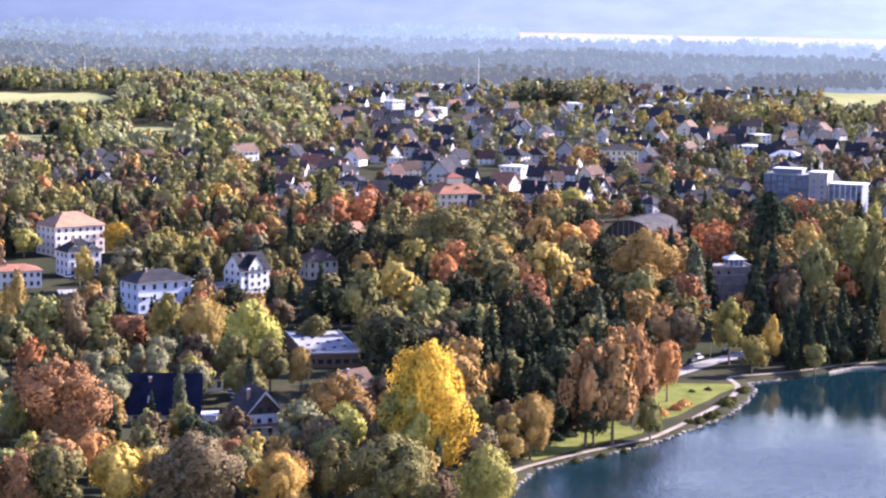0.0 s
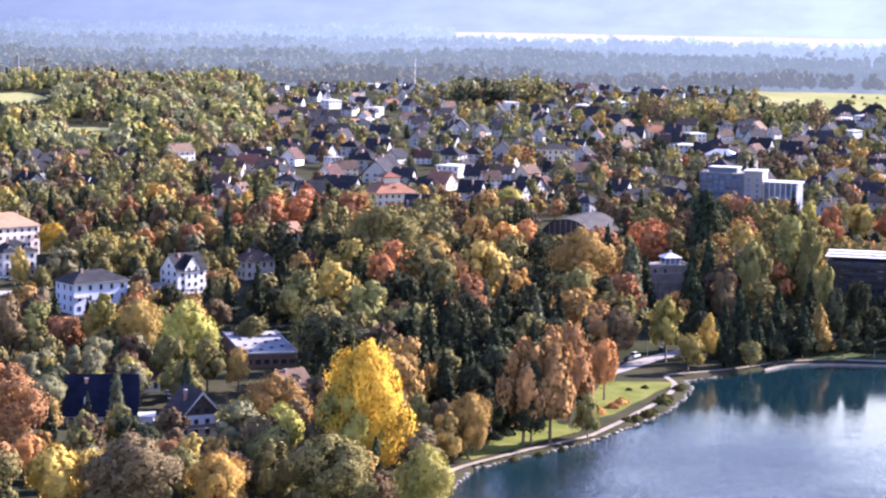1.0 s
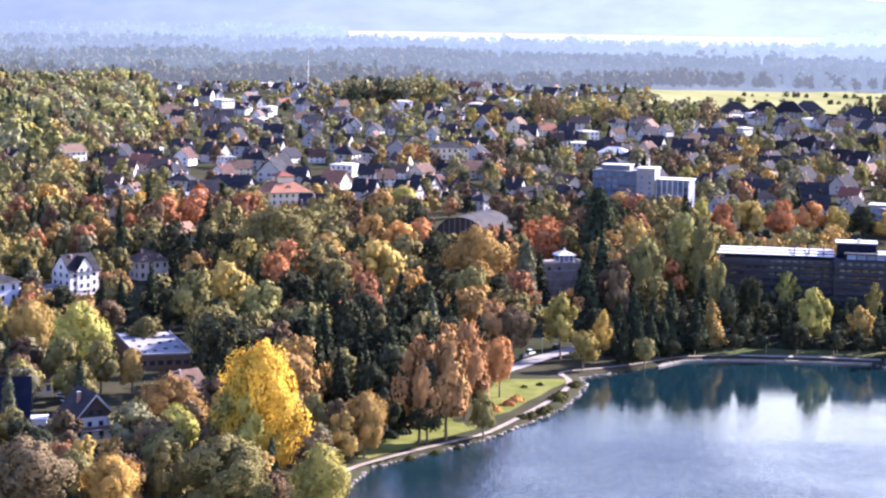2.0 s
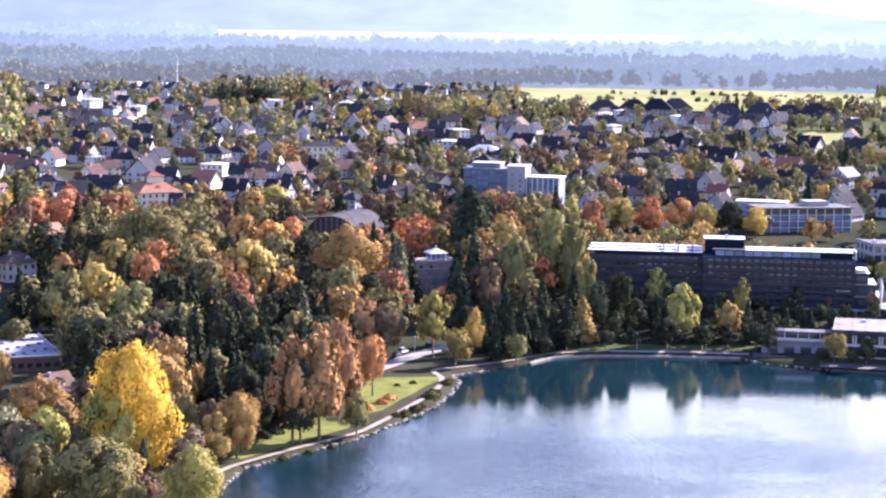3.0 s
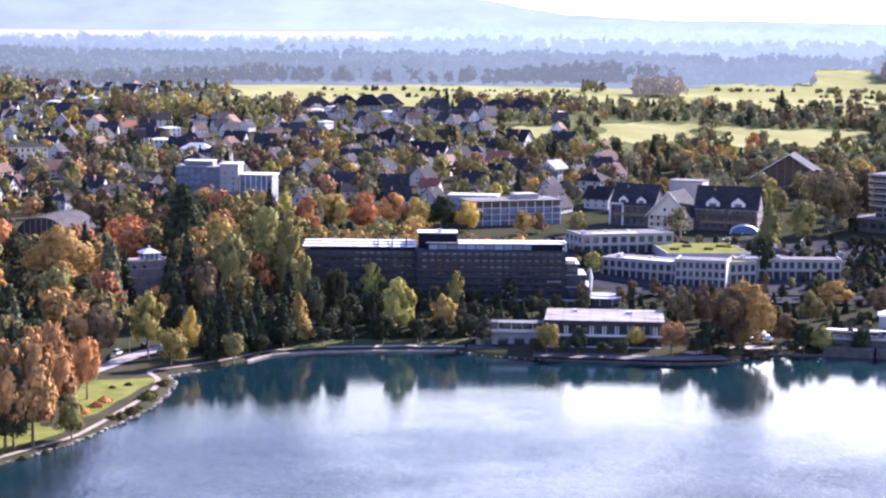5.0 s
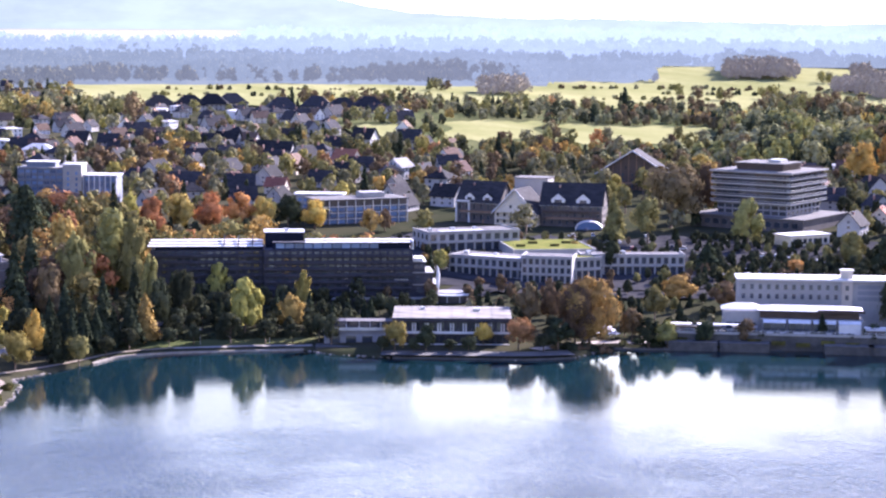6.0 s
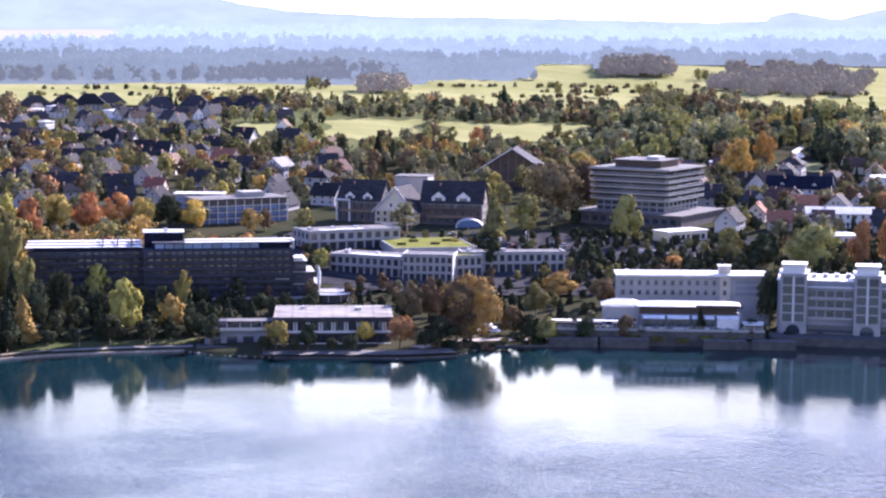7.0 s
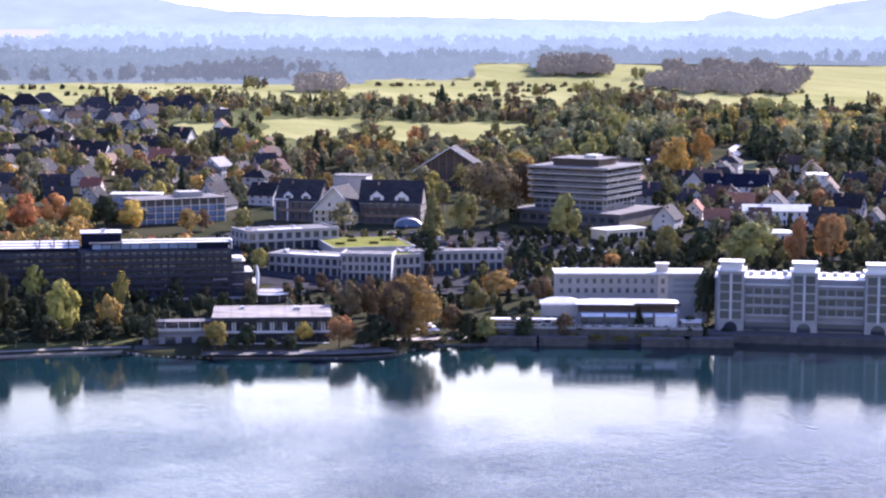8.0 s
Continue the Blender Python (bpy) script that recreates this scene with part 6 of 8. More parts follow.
def shore_row():
    """The long villa, the terrace restaurant and the towered hotel along the shore."""
    ob = thing("long_villa", "long pale two-storey building with rows of framed windows", "hotel", *P("jel"), 6, z=12.4, clear=0)
    ob.matrix_basis = ob.matrix_basis @ Matrix.Diagonal((0.966, 0.966, 0.966, 1))
    for u in (-24, -8, 8, 22):
        m = ob.matrix_basis @ Vector((u, 8, 0))
        FOOT.append((m.x, m.y, 13))
    part("wall", boxes((-30.5, 14, 0, 14, -13, 9.6)), GREY_WALL, ob)
    part("projecting_bay", boxes((10.5, 14.8, -0.5, -0.004, -13, 9.6)), CREAM_WALL, ob)
    part("plain_wing", boxes((14.004, 31, 0.4, 14, -13, 9.4)), GREY_WALL, ob)
    part("roof", boxes((-31.2, 31.6, -0.9, 14.6, 9.604, 10.4)), SHEET_ROOF, ob)
    part("chimney_tower", boxes((10.6, 15.2, 3, 7, 10.404, 13.4)), CREAM_WALL, ob)
    part("tower_cap", boxes((10.2, 15.6, 2.6, 7.4, 13.404, 13.8)), SHEET_ROOF, ob)
    windows(ob, spread(-30, 10, 12), (2.2, 6.0), -0.05, 1.4, 2.0)
    windows(ob, (12.6,), (2.2, 6.0), -0.55, 1.4, 2.0)
    for z in (1.4, 5.0, 8.7):
        part("string_course", boxes((-30.6, 10.4, -0.14, -0.01, z, z + 0.3)), CONCRETE, ob)
    for z in (1.8, 4.2, 6.6):
        part("wing_band", boxes((17, 30.6, 0.26, 0.39, z, z + 1.6)), SHADED_WALL, ob)
    rs = thing("terrace_restaurant", "lakeside restaurant with white roofs, awnings and stepped terraces", "restaurant", *P("rest"), 3, z=4.0, clear=0)
    for u in (-22, 0, 22):
        m = rs.matrix_basis @ Vector((u, 8, 0))
        FOOT.append((m.x, m.y, 14))
    part("lower_terrace", boxes((-46, 34, -8, 0, -5, 1.6)), QUAY, rs)
    part("parapet", boxes((-46, 34, -8.2, -7.9, 1.604, 2.6)), CONCRETE, rs)
    part("wall", boxes((-12, 26, 0.004, 13, -4, 6.6)), GREY_WALL, rs)
    part("upper_room", boxes((-12, 24.5, 3, 13, 6.604, 9.4)), DARK_WOOD, rs)
    part("roof", hip_roof(37, 11, 9.4, 1.6, 1.2), SHEET_ROOF, rs).location = (6.5, 2.5, 0)
    part("front_fascia", boxes((9, 26.5, 0.9, 1.1, 9.2, 10.3)), DARK_WOOD, rs)
    part("side_roof", hip_roof(15, 9, 9.0, 2.2, 0.6), SHEET_ROOF, rs).location = (-18.5, 6, 0)
    part("side_room", boxes((-26, -12.1, 4, 14, -4, 8.98)), GREY_WALL, rs)
    for i, x in enumerate(spread(-11.5, 25.5, 4)):
        part("awning", prism([(-2.2, 5.4), (-0.02, 6.4), (-0.02, 6.55), (-2.3, 5.55)], x - 4.1, x + 4.1, "x"), CANVAS, rs, "white canvas awning")
        if i < 3:
            windows(rs, spread(x - 4.1, x + 4.1, 3), (2.2,), -2.05, 2.6, 3.1, WHITE_PAINT, GLASS, bars=1, name="glazed_screen")
        else:
            part("screen", boxes((x - 4.1, x + 4.1, -2.1, -2.0, 2.2, 5.35)), CANVAS, rs, "white canvas screen")
        part("screen_rail", boxes((x - 4.1, x + 4.1, -2.2, -1.9, 1.604, 2.19)), WHITE_PAINT, rs)
    windows(rs, spread(-25, -13, 4), (2.2,), 3.95, 2.2, 2.4, WHITE_PAINT, GLASS)
    for x, w in ((-41, 11), (-34, 7), (-24, 12), (30, 8)):
        part("parasol_roof", boxes((x - w / 2, x + w / 2, -5, -1.5, 4.6, 4.8)), CANVAS, rs)
        for s in (-0.45, 0.45):
            part("post", boxes((x + s * w - 0.08, x + s * w + 0.08, -4.9, -4.7, 1.604, 4.59)), METAL, rs)
    for k, (x0, x1, y0, z0) in enumerate(((-44, -36, -6, 1.604), (-33, -27, -4, 1.604), (-22, -14, -6, 1.604), (27, 33, -6, 1.604))):
        cabin = part("terrace_cabin", boxes((x0, x1, y0, y0 + 4, z0, z0 + 2.4)), DARK_WOOD, rs)
        part("cabin_roof", boxes((x0 - 0.6, x1 + 0.6, y0 - 0.8, y0 + 4.6, z0 + 2.404, z0 + 2.7)), SHEET_ROOF if k % 2 else WORN_ROOF, cabin)
    for x in np.linspace(-45, 33, 27):
        part("rail_post", boxes((x - 0.07, x + 0.07, -8.12, -7.98, 2.604, 3.5)), WHITE_PAINT, rs)
    for z in (3.0, 3.46):
        part("rail", boxes((-45, 33, -8.1, -8.0, z, z + 0.07)), WHITE_PAINT, rs)
    for k in range(9):
        part("planter", boxes((-44 + k * 9, -39 + k * 9, -9.4, -8.3, -1.2 - (k % 3) * 0.5, 0.2 - (k % 3) * 0.5)), BUSH, rs, "planted trough on the terrace wall")
    for x in (-37, -18, 20, 36):
        part("terrace_step", boxes((x - 9, x + 9, -14, -8.3, -5, -0.6 - 0.2 * (x > 0))), QUAY, rs)
    t = thing("towered_hotel", "pale lakeside hotel with three square towers and rows of windows", "hotel", *P("toplice"), 0, z=3.2, clear=0)
    for u in (-28, -10, 8, 26, 44):
        m = t.matrix_basis @ Vector((u, 10, 0))
        FOOT.append((m.x, m.y, 14))
    part("wall", boxes((-32, 52, 1.2, 20, -4, 19.8)), SHADED_WALL, t)
    part("roof", boxes((-32.4, 52.4, 0.8, 20.4, 19.804, 20.3)), SHEET_ROOF, t)
    for i, (c, dark) in enumerate(((-26, 0), (1.5, 1), (29, 1))):
        tw = part("tower", boxes((c - 5, c + 5, -0.8, 12, -4, 22.5)), CONCRETE, t)
        part("tower_roof", boxes((c - 5.6, c + 5.6, -1.4, 12.6, 22.504, 23.0)), SHEET_ROOF, tw)
        part("tower_cabin", boxes((c - 4.2, c + 4.2, 0.6, 9, 23.004, 25.6)), WHITE_WALL, tw)
        part("cabin_roof", boxes((c - 4.8, c + 4.8, 0, 9.6, 25.604, 26.2)), SHEET_ROOF, tw)
        windows(t, (c - 2.3, c + 2.3), [4.6 + k * 3.5 for k in range(5)], -0.86, 3.4, 2.9, WHITE_PAINT, GLASS, bars=1)
        part("pilaster", boxes((c - 0.3, c + 0.3, -1.1, -0.82, 4, 22)), WHITE_PAINT, tw)
        part("arch_door", prism([(c - 2.6, -1)] + [(c + 2.6 * math.cos(a), 1.0 + 2.4 * math.sin(a)) for a in np.linspace(math.pi, 0, 9)] + [(c + 2.6, -1)], -0.9, -0.805), GLASS, tw)
    for x0, x1 in ((-20.8, -3.7), (6.7, 23.8), (34.2, 51.5)):
        for z in (6.2, 10.0, 13.8):
            windows(t, spread(x0, x1, 5), (z,), 1.15, 2.7, 2.4, WHITE_PAINT, GLASS, bars=1)
            part("balcony", boxes((x0, x1, 0.1, 1.19, z - 0.75, z - 0.5), (x0, x1, 0.1, 0.2, z - 0.496, z + 0.3)), CONCRETE, t)
        part("cornice", boxes((x0, x1, 0.3, 1.19, 17.4, 17.9)), WHITE_PAINT, t)
        part("loggia", boxes((x0, x1, 0.5, 1.19, 0.5, 3.2)), GLASS, t)
        for k, x in enumerate(spread(x0, x1, 4)):
            part("roof_box", boxes((x - 1.0, x + 1.0, 8 + k, 10.5 + k, 20.304, 21.8)), METAL if k % 2 else CANVAS, t)
    part("quay_terrace", boxes((-36, 60, -11, 1.1, -6, -0.1)), QUAY, t)


villas()
barrel_hall()
pavilion()
lake_hotel()
lake_cafe()
terrace_hotel()
shops()
casino()
apartment_blocks()
shore_row()


# ---- the town: many houses, built from a few kinds ----
town = random.Random(21)
MEADOWS = [(10.5, 24, 2090, 2650), (24, 27, 2090, 2720), (27, 45, 2090, 3080), (18.4, 19.8, 1560, 1790), (20.8, 23.7, 1530, 1860), (24.2, 28.4, 1560, 1800), (28.9, 31.2, 1780, 1990), (30.5, 45, 1960, 3080), (-14, -9.0, 1680, 2340), (-14, -10.4, 1360, 1720), (-8.9, -7.3, 1440, 1760), (33.4, 35, 1310, 1410), (1.9, 5.1, 2140, 2340), (7.4, 12.3, 1790, 1900)]


def in_meadow(az, r):
    return any(a < az < b and c < r < d for a, b, c, d in MEADOWS)


def free(x, y, radius, foot):
    return all((x - a) ** 2 + (y - b) ** 2 > (radius + c) ** 2 for a, b, c in foot)


def town_kinds(plain):
    g = "houses of the town"
    far = dict(z=-400.0, group=g, clear=0, small=True, far=plain)
    kinds = [
        house(0, 10, 13, 10, 4.8, 5.2, "x", TOWN_WALL, DARK_TILE, "white town house with a dark gabled roof", 0, 3, 1, 2, 0, **far),
        house(0, 10, 12, 12, 4.8, 5.6, "y", TOWN_WALL, DARK_TILE, "white town house with a dark front gable", 0, 3, 1, 2, 0, True, **far),
        house(0, 10, 15, 11, 5.0, 5.0, "x", CREAM_WALL, BROWN_TILE, "cream town house with a brown gabled roof", 0, 3, 1, 2, 1, **far),
        house(0, 10, 12, 11, 5.4, 4.2, "hip", TOWN_WALL, DARK_TILE, "white town house with a dark hipped roof", 0, 3, 2, 2, 0, **far),
        house(0, 10, 18, 12, 3.8, 7.0, "x", GREY_WALL, DARK_TILE, "grey barn-like house under a wide dark roof", 0, 4, 2, 1, 0, **far),
        house(0, 10, 13, 10, 4.6, 5.0, "x", CREAM_WALL, RED_TILE, "cream town house with a red tiled roof", 0, 3, 2, 2, 0, **far),
        house(0, 10, 14, 11, 6.5, 1.2, "hip", WHITE_WALL, SHEET_ROOF, "white town house with a flat pale roof", 0, 4, 2, 2, 0, **far),
        house(0, 10, 12, 10, 4.8, 5.2, "x", WHITE_WALL, BROWN_TILE, "white town house with a brown gabled roof", 0, 3, 2, 2, 2, **far),
    ]
    return kinds


KINDS, USED = town_kinds(False) + town_kinds(True), set()


def town_house(k, x, y, rot, s=1.0):
    m = pose(x, y, float(height(x, y)) + 0.4, 0, 0, rot - math.degrees(math.atan2(x, y))) @ Matrix.Scale(s, 4)
    if k in USED:
        copy_thing(KINDS[k], m)
    else:
        KINDS[k].matrix_basis = m
        USED.add(k)
    c = m @ Vector((0, 5, 0))
    FOOT.append((c.x, c.y, 8.0 * s))
    c = m @ Vector((0, 0, 0))
    k = 13.0 / math.hypot(c.x, c.y)
    FOOT.append((c.x * (1 - k), c.y * (1 - k), 5.0 * s))


FAR_TOWN = []
# bearing from, to, distance from, to, how many, weights of the kinds
QUARTERS = [
    (-5.0, 6.0, 1000, 1420, 64, (4, 3, 2, 3, 3, 0.7, 0.6, 2)),
    (-3.0, 13.0, 1420, 1950, 100, (5, 3, 1.5, 3, 2, 0.4, 1.2, 1.5)),
    (-4.5, 10.0, 1950, 2560, 100, (5, 3, 1, 3, 1, 0.4, 2.0, 1)),
    (9.0, 22.0, 1100, 1560, 78, (4, 2, 1.5, 2, 5, 0.4, 0, 1.5)),
    (10.0, 20.0, 1560, 1980, 48, (4, 2, 1.5, 2, 4, 0.3, 0.8, 1)),
    (30.8, 40.0, 1000, 1330, 48, (4, 2, 2, 1, 4, 0.8, 0.8, 2)),
    (-12.5, -5.0, 1130, 1420, 16, (3, 2, 2, 1, 2, 1, 0.4, 1)),
    (5.5, 10.0, 1080, 1300, 12, (3, 2, 2, 1, 3, 0.6, 0.5, 1)),
]
for a0, a1, r0, r1, count, weights in QUARTERS:
    main = town.uniform(-40, 40)
    made, tries = 0, 0
    while made < count and tries < count * 60:
        tries += 1
        az, r = town.uniform(a0, a1), math.sqrt(town.uniform(r0 ** 2, r1 ** 2))
        x, y = math.sin(radians(az)) * r, math.cos(radians(az)) * r
        s = town.uniform(0.85, 1.2)
        if in_meadow(az, r) or not free(x, y, 9 * s, FOOT):
            continue
        if r > 1600:
            FAR_TOWN.append((town.choices(range(8), weights)[0] + 8, pose(x, y, float(height(x, y)) + 0.4, 0, 0, main + town.choice((0, 90, 35)) + town.uniform(-12, 12)) @ Matrix.Scale(s, 4)))
            FOOT.append((x, y, 9.0 * s))
            k = 15.0 / r
            FOOT.append((x * (1 - k), y * (1 - k), 5.0 * s))
            made += 1
            continue
        town_house(town.choices(range(8), weights)[0] + (8 if r > 1170 else 0), x, y, main + town.choice((0, 90, 0, 90, 35)) + town.uniform(-12, 12), s)
        made += 1


def far_town():
    """The farthest houses, joined into one mesh."""
    forms = {}
    mats, verts, faces, index, n = [], [], [], [], 0
    for k, m in FAR_TOWN:
        if k not in forms:
            vs, fs, ix, c = [], [], [], 0
            for o in KINDS[k].children_recursive:
                o.data.calc_loop_triangles()
                v = np.array([tuple(q.co) for q in o.data.vertices])
                f = np.array([tuple(q.vertices) for q in o.data.loop_triangles])
                if o.data.materials[0] not in mats:
                    mats.append(o.data.materials[0])
                vs.append(v)
                fs.append(f + c)
                ix.append(np.full(len(f), mats.index(o.data.materials[0])))
                c += len(v)
            forms[k] = np.concatenate(vs), np.concatenate(fs), np.concatenate(ix)
        v, f, i = forms[k]
        mm = np.array(m)
        verts.append(v @ mm[:3, :3].T + mm[:3, 3])
        faces.append(f + n)
        index.append(i)
        n += len(v)
    me = mesh_of("far_town_houses", np.concatenate(verts), np.concatenate(faces), mats, np.concatenate(index))
    tagged(new("far_town_houses", me), "many small far houses with pale walls and dark roofs", "houses", kind="stuff")


far_town()


# big dark-roofed farm blocks at the meadow's edge
def farm_blocks():
    for i, (x, y) in enumerate(FARMS):
        house(x, y, 30, 20, 6.0, 10.5, "hip", GREY_WALL, DARK_TILE, "large block of flats under a steep dark hipped roof", 10 - 6 * (i % 3), 7, 4, 2, 0, group="dark-roofed blocks at the meadow's edge", small=True, chimneys=1, clear=19, over=1.5)


FARMS = [(447, 1944), (476, 1943), (504, 1967), (529, 1980), (551, 1881), (591, 1900), (606, 1859), (640, 1884)]
farm_blocks()
SLOPE = {'blue_long': (655.9, 966.4), 'white_long': (607.0, 855.6), 'tan_roof': (618.7, 936.0), 'white_low': (570.3, 810.5)}
house(*SLOPE["blue_long"], 36, 14, 7.0, 6.5, "x", WHITE_WALL, NAVY_ROOF, "long white house with a blue-grey roof on the slope", -6, 8, 3, 2, 2, clear=18)
house(*SLOPE["white_long"], 34, 12, 7.5, 2.6, "x", WHITE_WALL, SHEET_ROOF, "long white house with a pale sheet roof", 6, 9, 3, 2, 0, clear=17)
house(*SLOPE["tan_roof"], 18, 14, 5.5, 6.5, "x", GREY_WALL, BROWN_TILE, "brown-roofed chalet with a sunlit gable roof", -50, 4, 3, 2, 0, clear=12)
house(*SLOPE["white_low"], 24, 10, 5.0, 1.6, "hip", WHITE_WALL, SHEET_ROOF, "low white house with a pale roof behind trees", 4, 7, 3, 1, 0, clear=13)


# ---- woods ----
def joined_trees(name, label, spots, per_tree, leaf, mats, kind="stuff", trunks=True, shapes=("round", "oval", "spruce")):
    """Many trees in one mesh: rows of x, y, height, radius, shape, leaves."""
    rng = np.random.default_rng(len(name) * 7)
    clouds = {(s, v): crown_cloud(40 + 3 * v + len(s), s, per_tree, 1.0) for s in shapes for v in range(4)}
    keys = list(mats)
    bits, index, normals = [], [], []
    tv, tf = tube([(0, 0, -0.06), (0, 0, 0.3), (0, 0, 0.7)], (0.035, 0.024, 0.008), 4)
    tf = np.concatenate([tf[:, :3], tf[:, (0, 2, 3)]])
    for n, (x, y, h, r, shape, kind_of_leaf) in enumerate(spots):
        pos, nrm, out = clouds[shape, n % 4]
        a = rng.uniform(0, 2 * np.pi)
        c, s = np.cos(a), np.sin(a)
        turn = np.array([[c, s, 0], [-s, c, 0], [0, 0, 1]])
        z = float(height(x, y))
        p = pos @ turn * np.array([r, r, h]) + np.array([x, y, z])
        nr = nrm @ turn / np.array([r, r, h * 0.5])
        q = leaf_bits(rng, p, nr, leaf * (0.75 + 0.25 * r / 6), 1.0 if out is None else 1.3, None if out is None else out @ turn)
        bits.append(q.reshape(-1, 3))
        normals.append(np.repeat(nr / np.linalg.norm(nr, axis=1)[:, None], 3, 0))
        index += [keys.index(kind_of_leaf)] * per_tree
        if trunks:
            t = (tv * np.array([h, h, h]) + np.array([x, y, z]))[tf]
            bits.append(t.reshape(-1, 3))
            normals.append((tv * np.array([1, 1, 0]))[tf].reshape(-1, 3))
            index += [len(keys)] * len(tf)
    v = np.concatenate(bits)
    me = mesh_of(name, v, np.arange(len(v)).reshape(-1, 3), [mats[k] for k in keys] + [BARK], index)
    soften(me, np.concatenate(normals))
    return tagged(new(name, me), label, "woods", kind=kind)


def scatter(rng, a0, a1, r0, r1, count, mix, h0, h1, gap, spots, keep, shape_mix=(10, 4, 0.6), slim=0.42, clump=0.0):
    """Tree places at random within bearings and distances, off houses, water and meadows."""
    grid = {}
    for x, y, *_ in spots:
        grid.setdefault((int(x // gap), int(y // gap)), []).append((x, y))
    names, weights = list(mix), list(mix.values())
    for _ in range(count):
        az, r = rng.uniform(a0, a1), math.sqrt(rng.uniform(r0 ** 2, r1 ** 2))
        x, y = math.sin(radians(az)) * r, math.cos(radians(az)) * r
        i, j = int(x // gap), int(y // gap)
        if any((x - p) ** 2 + (y - q) ** 2 < gap ** 2 for u in (-1, 0, 1) for w in (-1, 0, 1) for p, q in grid.get((i + u, j + w), ())):
            continue
        if in_meadow(az, r) or not free(x, y, 2.5, FOOT) or not keep(x, y, az, r):
            continue
        # trees stand in groves: thick and thin stretches, tall and low ones, one kind prevailing
        grove = noise.noise(Vector((x * 0.011, y * 0.006, 3.7)))
        if clump and rng.random() < clump * (0.5 - grove * 1.4):
            continue
        h = rng.uniform(h0, h1) * (1 + 0.35 * noise.noise(Vector((x * 0.013, y * 0.009, 9.1))))
        bias = noise.noise(Vector((x * 0.009, y * 0.006, 21.3)))
        leaf = rng.choices(names, [w * math.exp(1.7 * bias * (1 if k in ("amber", "orange", "rust", "gold", "brown") else -1)) for k, w in zip(names, weights)])[0]
        shape = rng.choices(("round", "oval", "spruce"), shape_mix)[0]
        if leaf in ("fir", "silver"):
            shape = "spruce"
        elif shape == "spruce":
            leaf = "fir"
        rad = h * (0.25 if shape == "spruce" else slim) * rng.uniform(0.85, 1.2)
        spots.append((x, y, h * (1.2 if shape == "spruce" else 1), rad, shape, leaf))
        grid.setdefault((i, j), []).append((x, y))


def by_plan(x, y, az, r):
    """On dry land, and clear of lawns, roads and the open fronts of houses."""
    if shore_distance(np.array([x]), np.array([y]))[0] < 6:
        return False
    if (5.3 < az < 9.4 or (3.0 < az < 5.4 and r < 572)) and r < 720:                       # the lawn and the lakeside road
        return False
    if 7.0 < az < 9.9 and 690 < r < 790:
        return False
    if 12.0 < az < 40 and r < 1000 and not any(b0 < az < b1 and s0 < r < s1 for b0, b1, s0, s1 in GREENS):   # lakefront, squares and hotels
        return False
    for b0, b1, s0, s1 in OPEN_FRONTS:
        if b0 < az < b1 and s0 < r < s1:
            return False
    return all((x - a) ** 2 + (y - b) ** 2 > (c * 0.75 + 2) ** 2 for a, b, c in TREE_SPOTS)


# planted strips of the lakefront: bearings and distances
GREENS = [(21.5, 34.5, 760, 850), (26.8, 40, 850, 1000), (20.5, 28.0, 888, 945), (33.3, 40, 790, 860), (11.6, 20.6, 738, 1000), (20, 23, 775, 800)]
# front gardens and yards without tall trees: bearings and distances
OPEN_FRONTS = [
    (-12.4, -8.9, 800, 905), (-11.9, -8.9, 850, 935), (-11.4, -9.0, 770, 850), (-9.3, -7.0, 690, 770), (-6.6, -4.6, 740, 815), (-9.0, -6.2, 535, 560), (-6.2, -4.0, 530, 556),
    (-5.2, -1.6, 556, 735), (0.8, 5.3, 565, 745), (-3.2, -0.7, 735, 790), (-3.2, -1.8, 575, 605), (-4.2, -2.6, 770, 850), (-3.3, -1.6, 870, 940), (-12.6, -10.5, 740, 815),
    (-6.8, -6.0, 560, 640), (-6.3, -5.2, 790, 830), (-0.6, 1.5, 960, 1085), (7.6, 9.2, 790, 900), (4.2, 7.4, 890, 1000), (8.5, 12.5, 1000, 1110),
    (15.8, 21.0, 900, 1000), (20.5, 26.5, 890, 975), (23.8, 27.3, 950, 1100), (27.6, 32.4, 930, 1045), (33.2, 34.6, 1180, 1560), (33.9, 35.0, 1230, 1400),
]
wood = random.Random(8)
# the dark and fir shares also make up for shade between trees
MIX_NEAR = {"olive": 7, "lime": 2, "amber": 3, "gold": 0.8, "rust": 1.2, "orange": 0.8, "brown": 4, "grey": 4, "fir": 3, "dark": 2}
MIX_PARK = {"olive": 7, "amber": 5, "gold": 0.6, "orange": 2.2, "rust": 1, "brown": 3, "fir": 3, "dark": 4, "lime": 0.6}
MIX_SLOPE = {"olive": 4, "amber": 1.0, "brown": 5, "grey": 7, "fir": 2, "dark": 4, "rust": 0.5}
MIX_TOWN = {"olive": 9, "lime": 1, "amber": 1.6, "gold": 0.3, "rust": 0.5, "orange": 0.2, "brown": 4, "grey": 8, "fir": 1.5, "dark": 1.5}

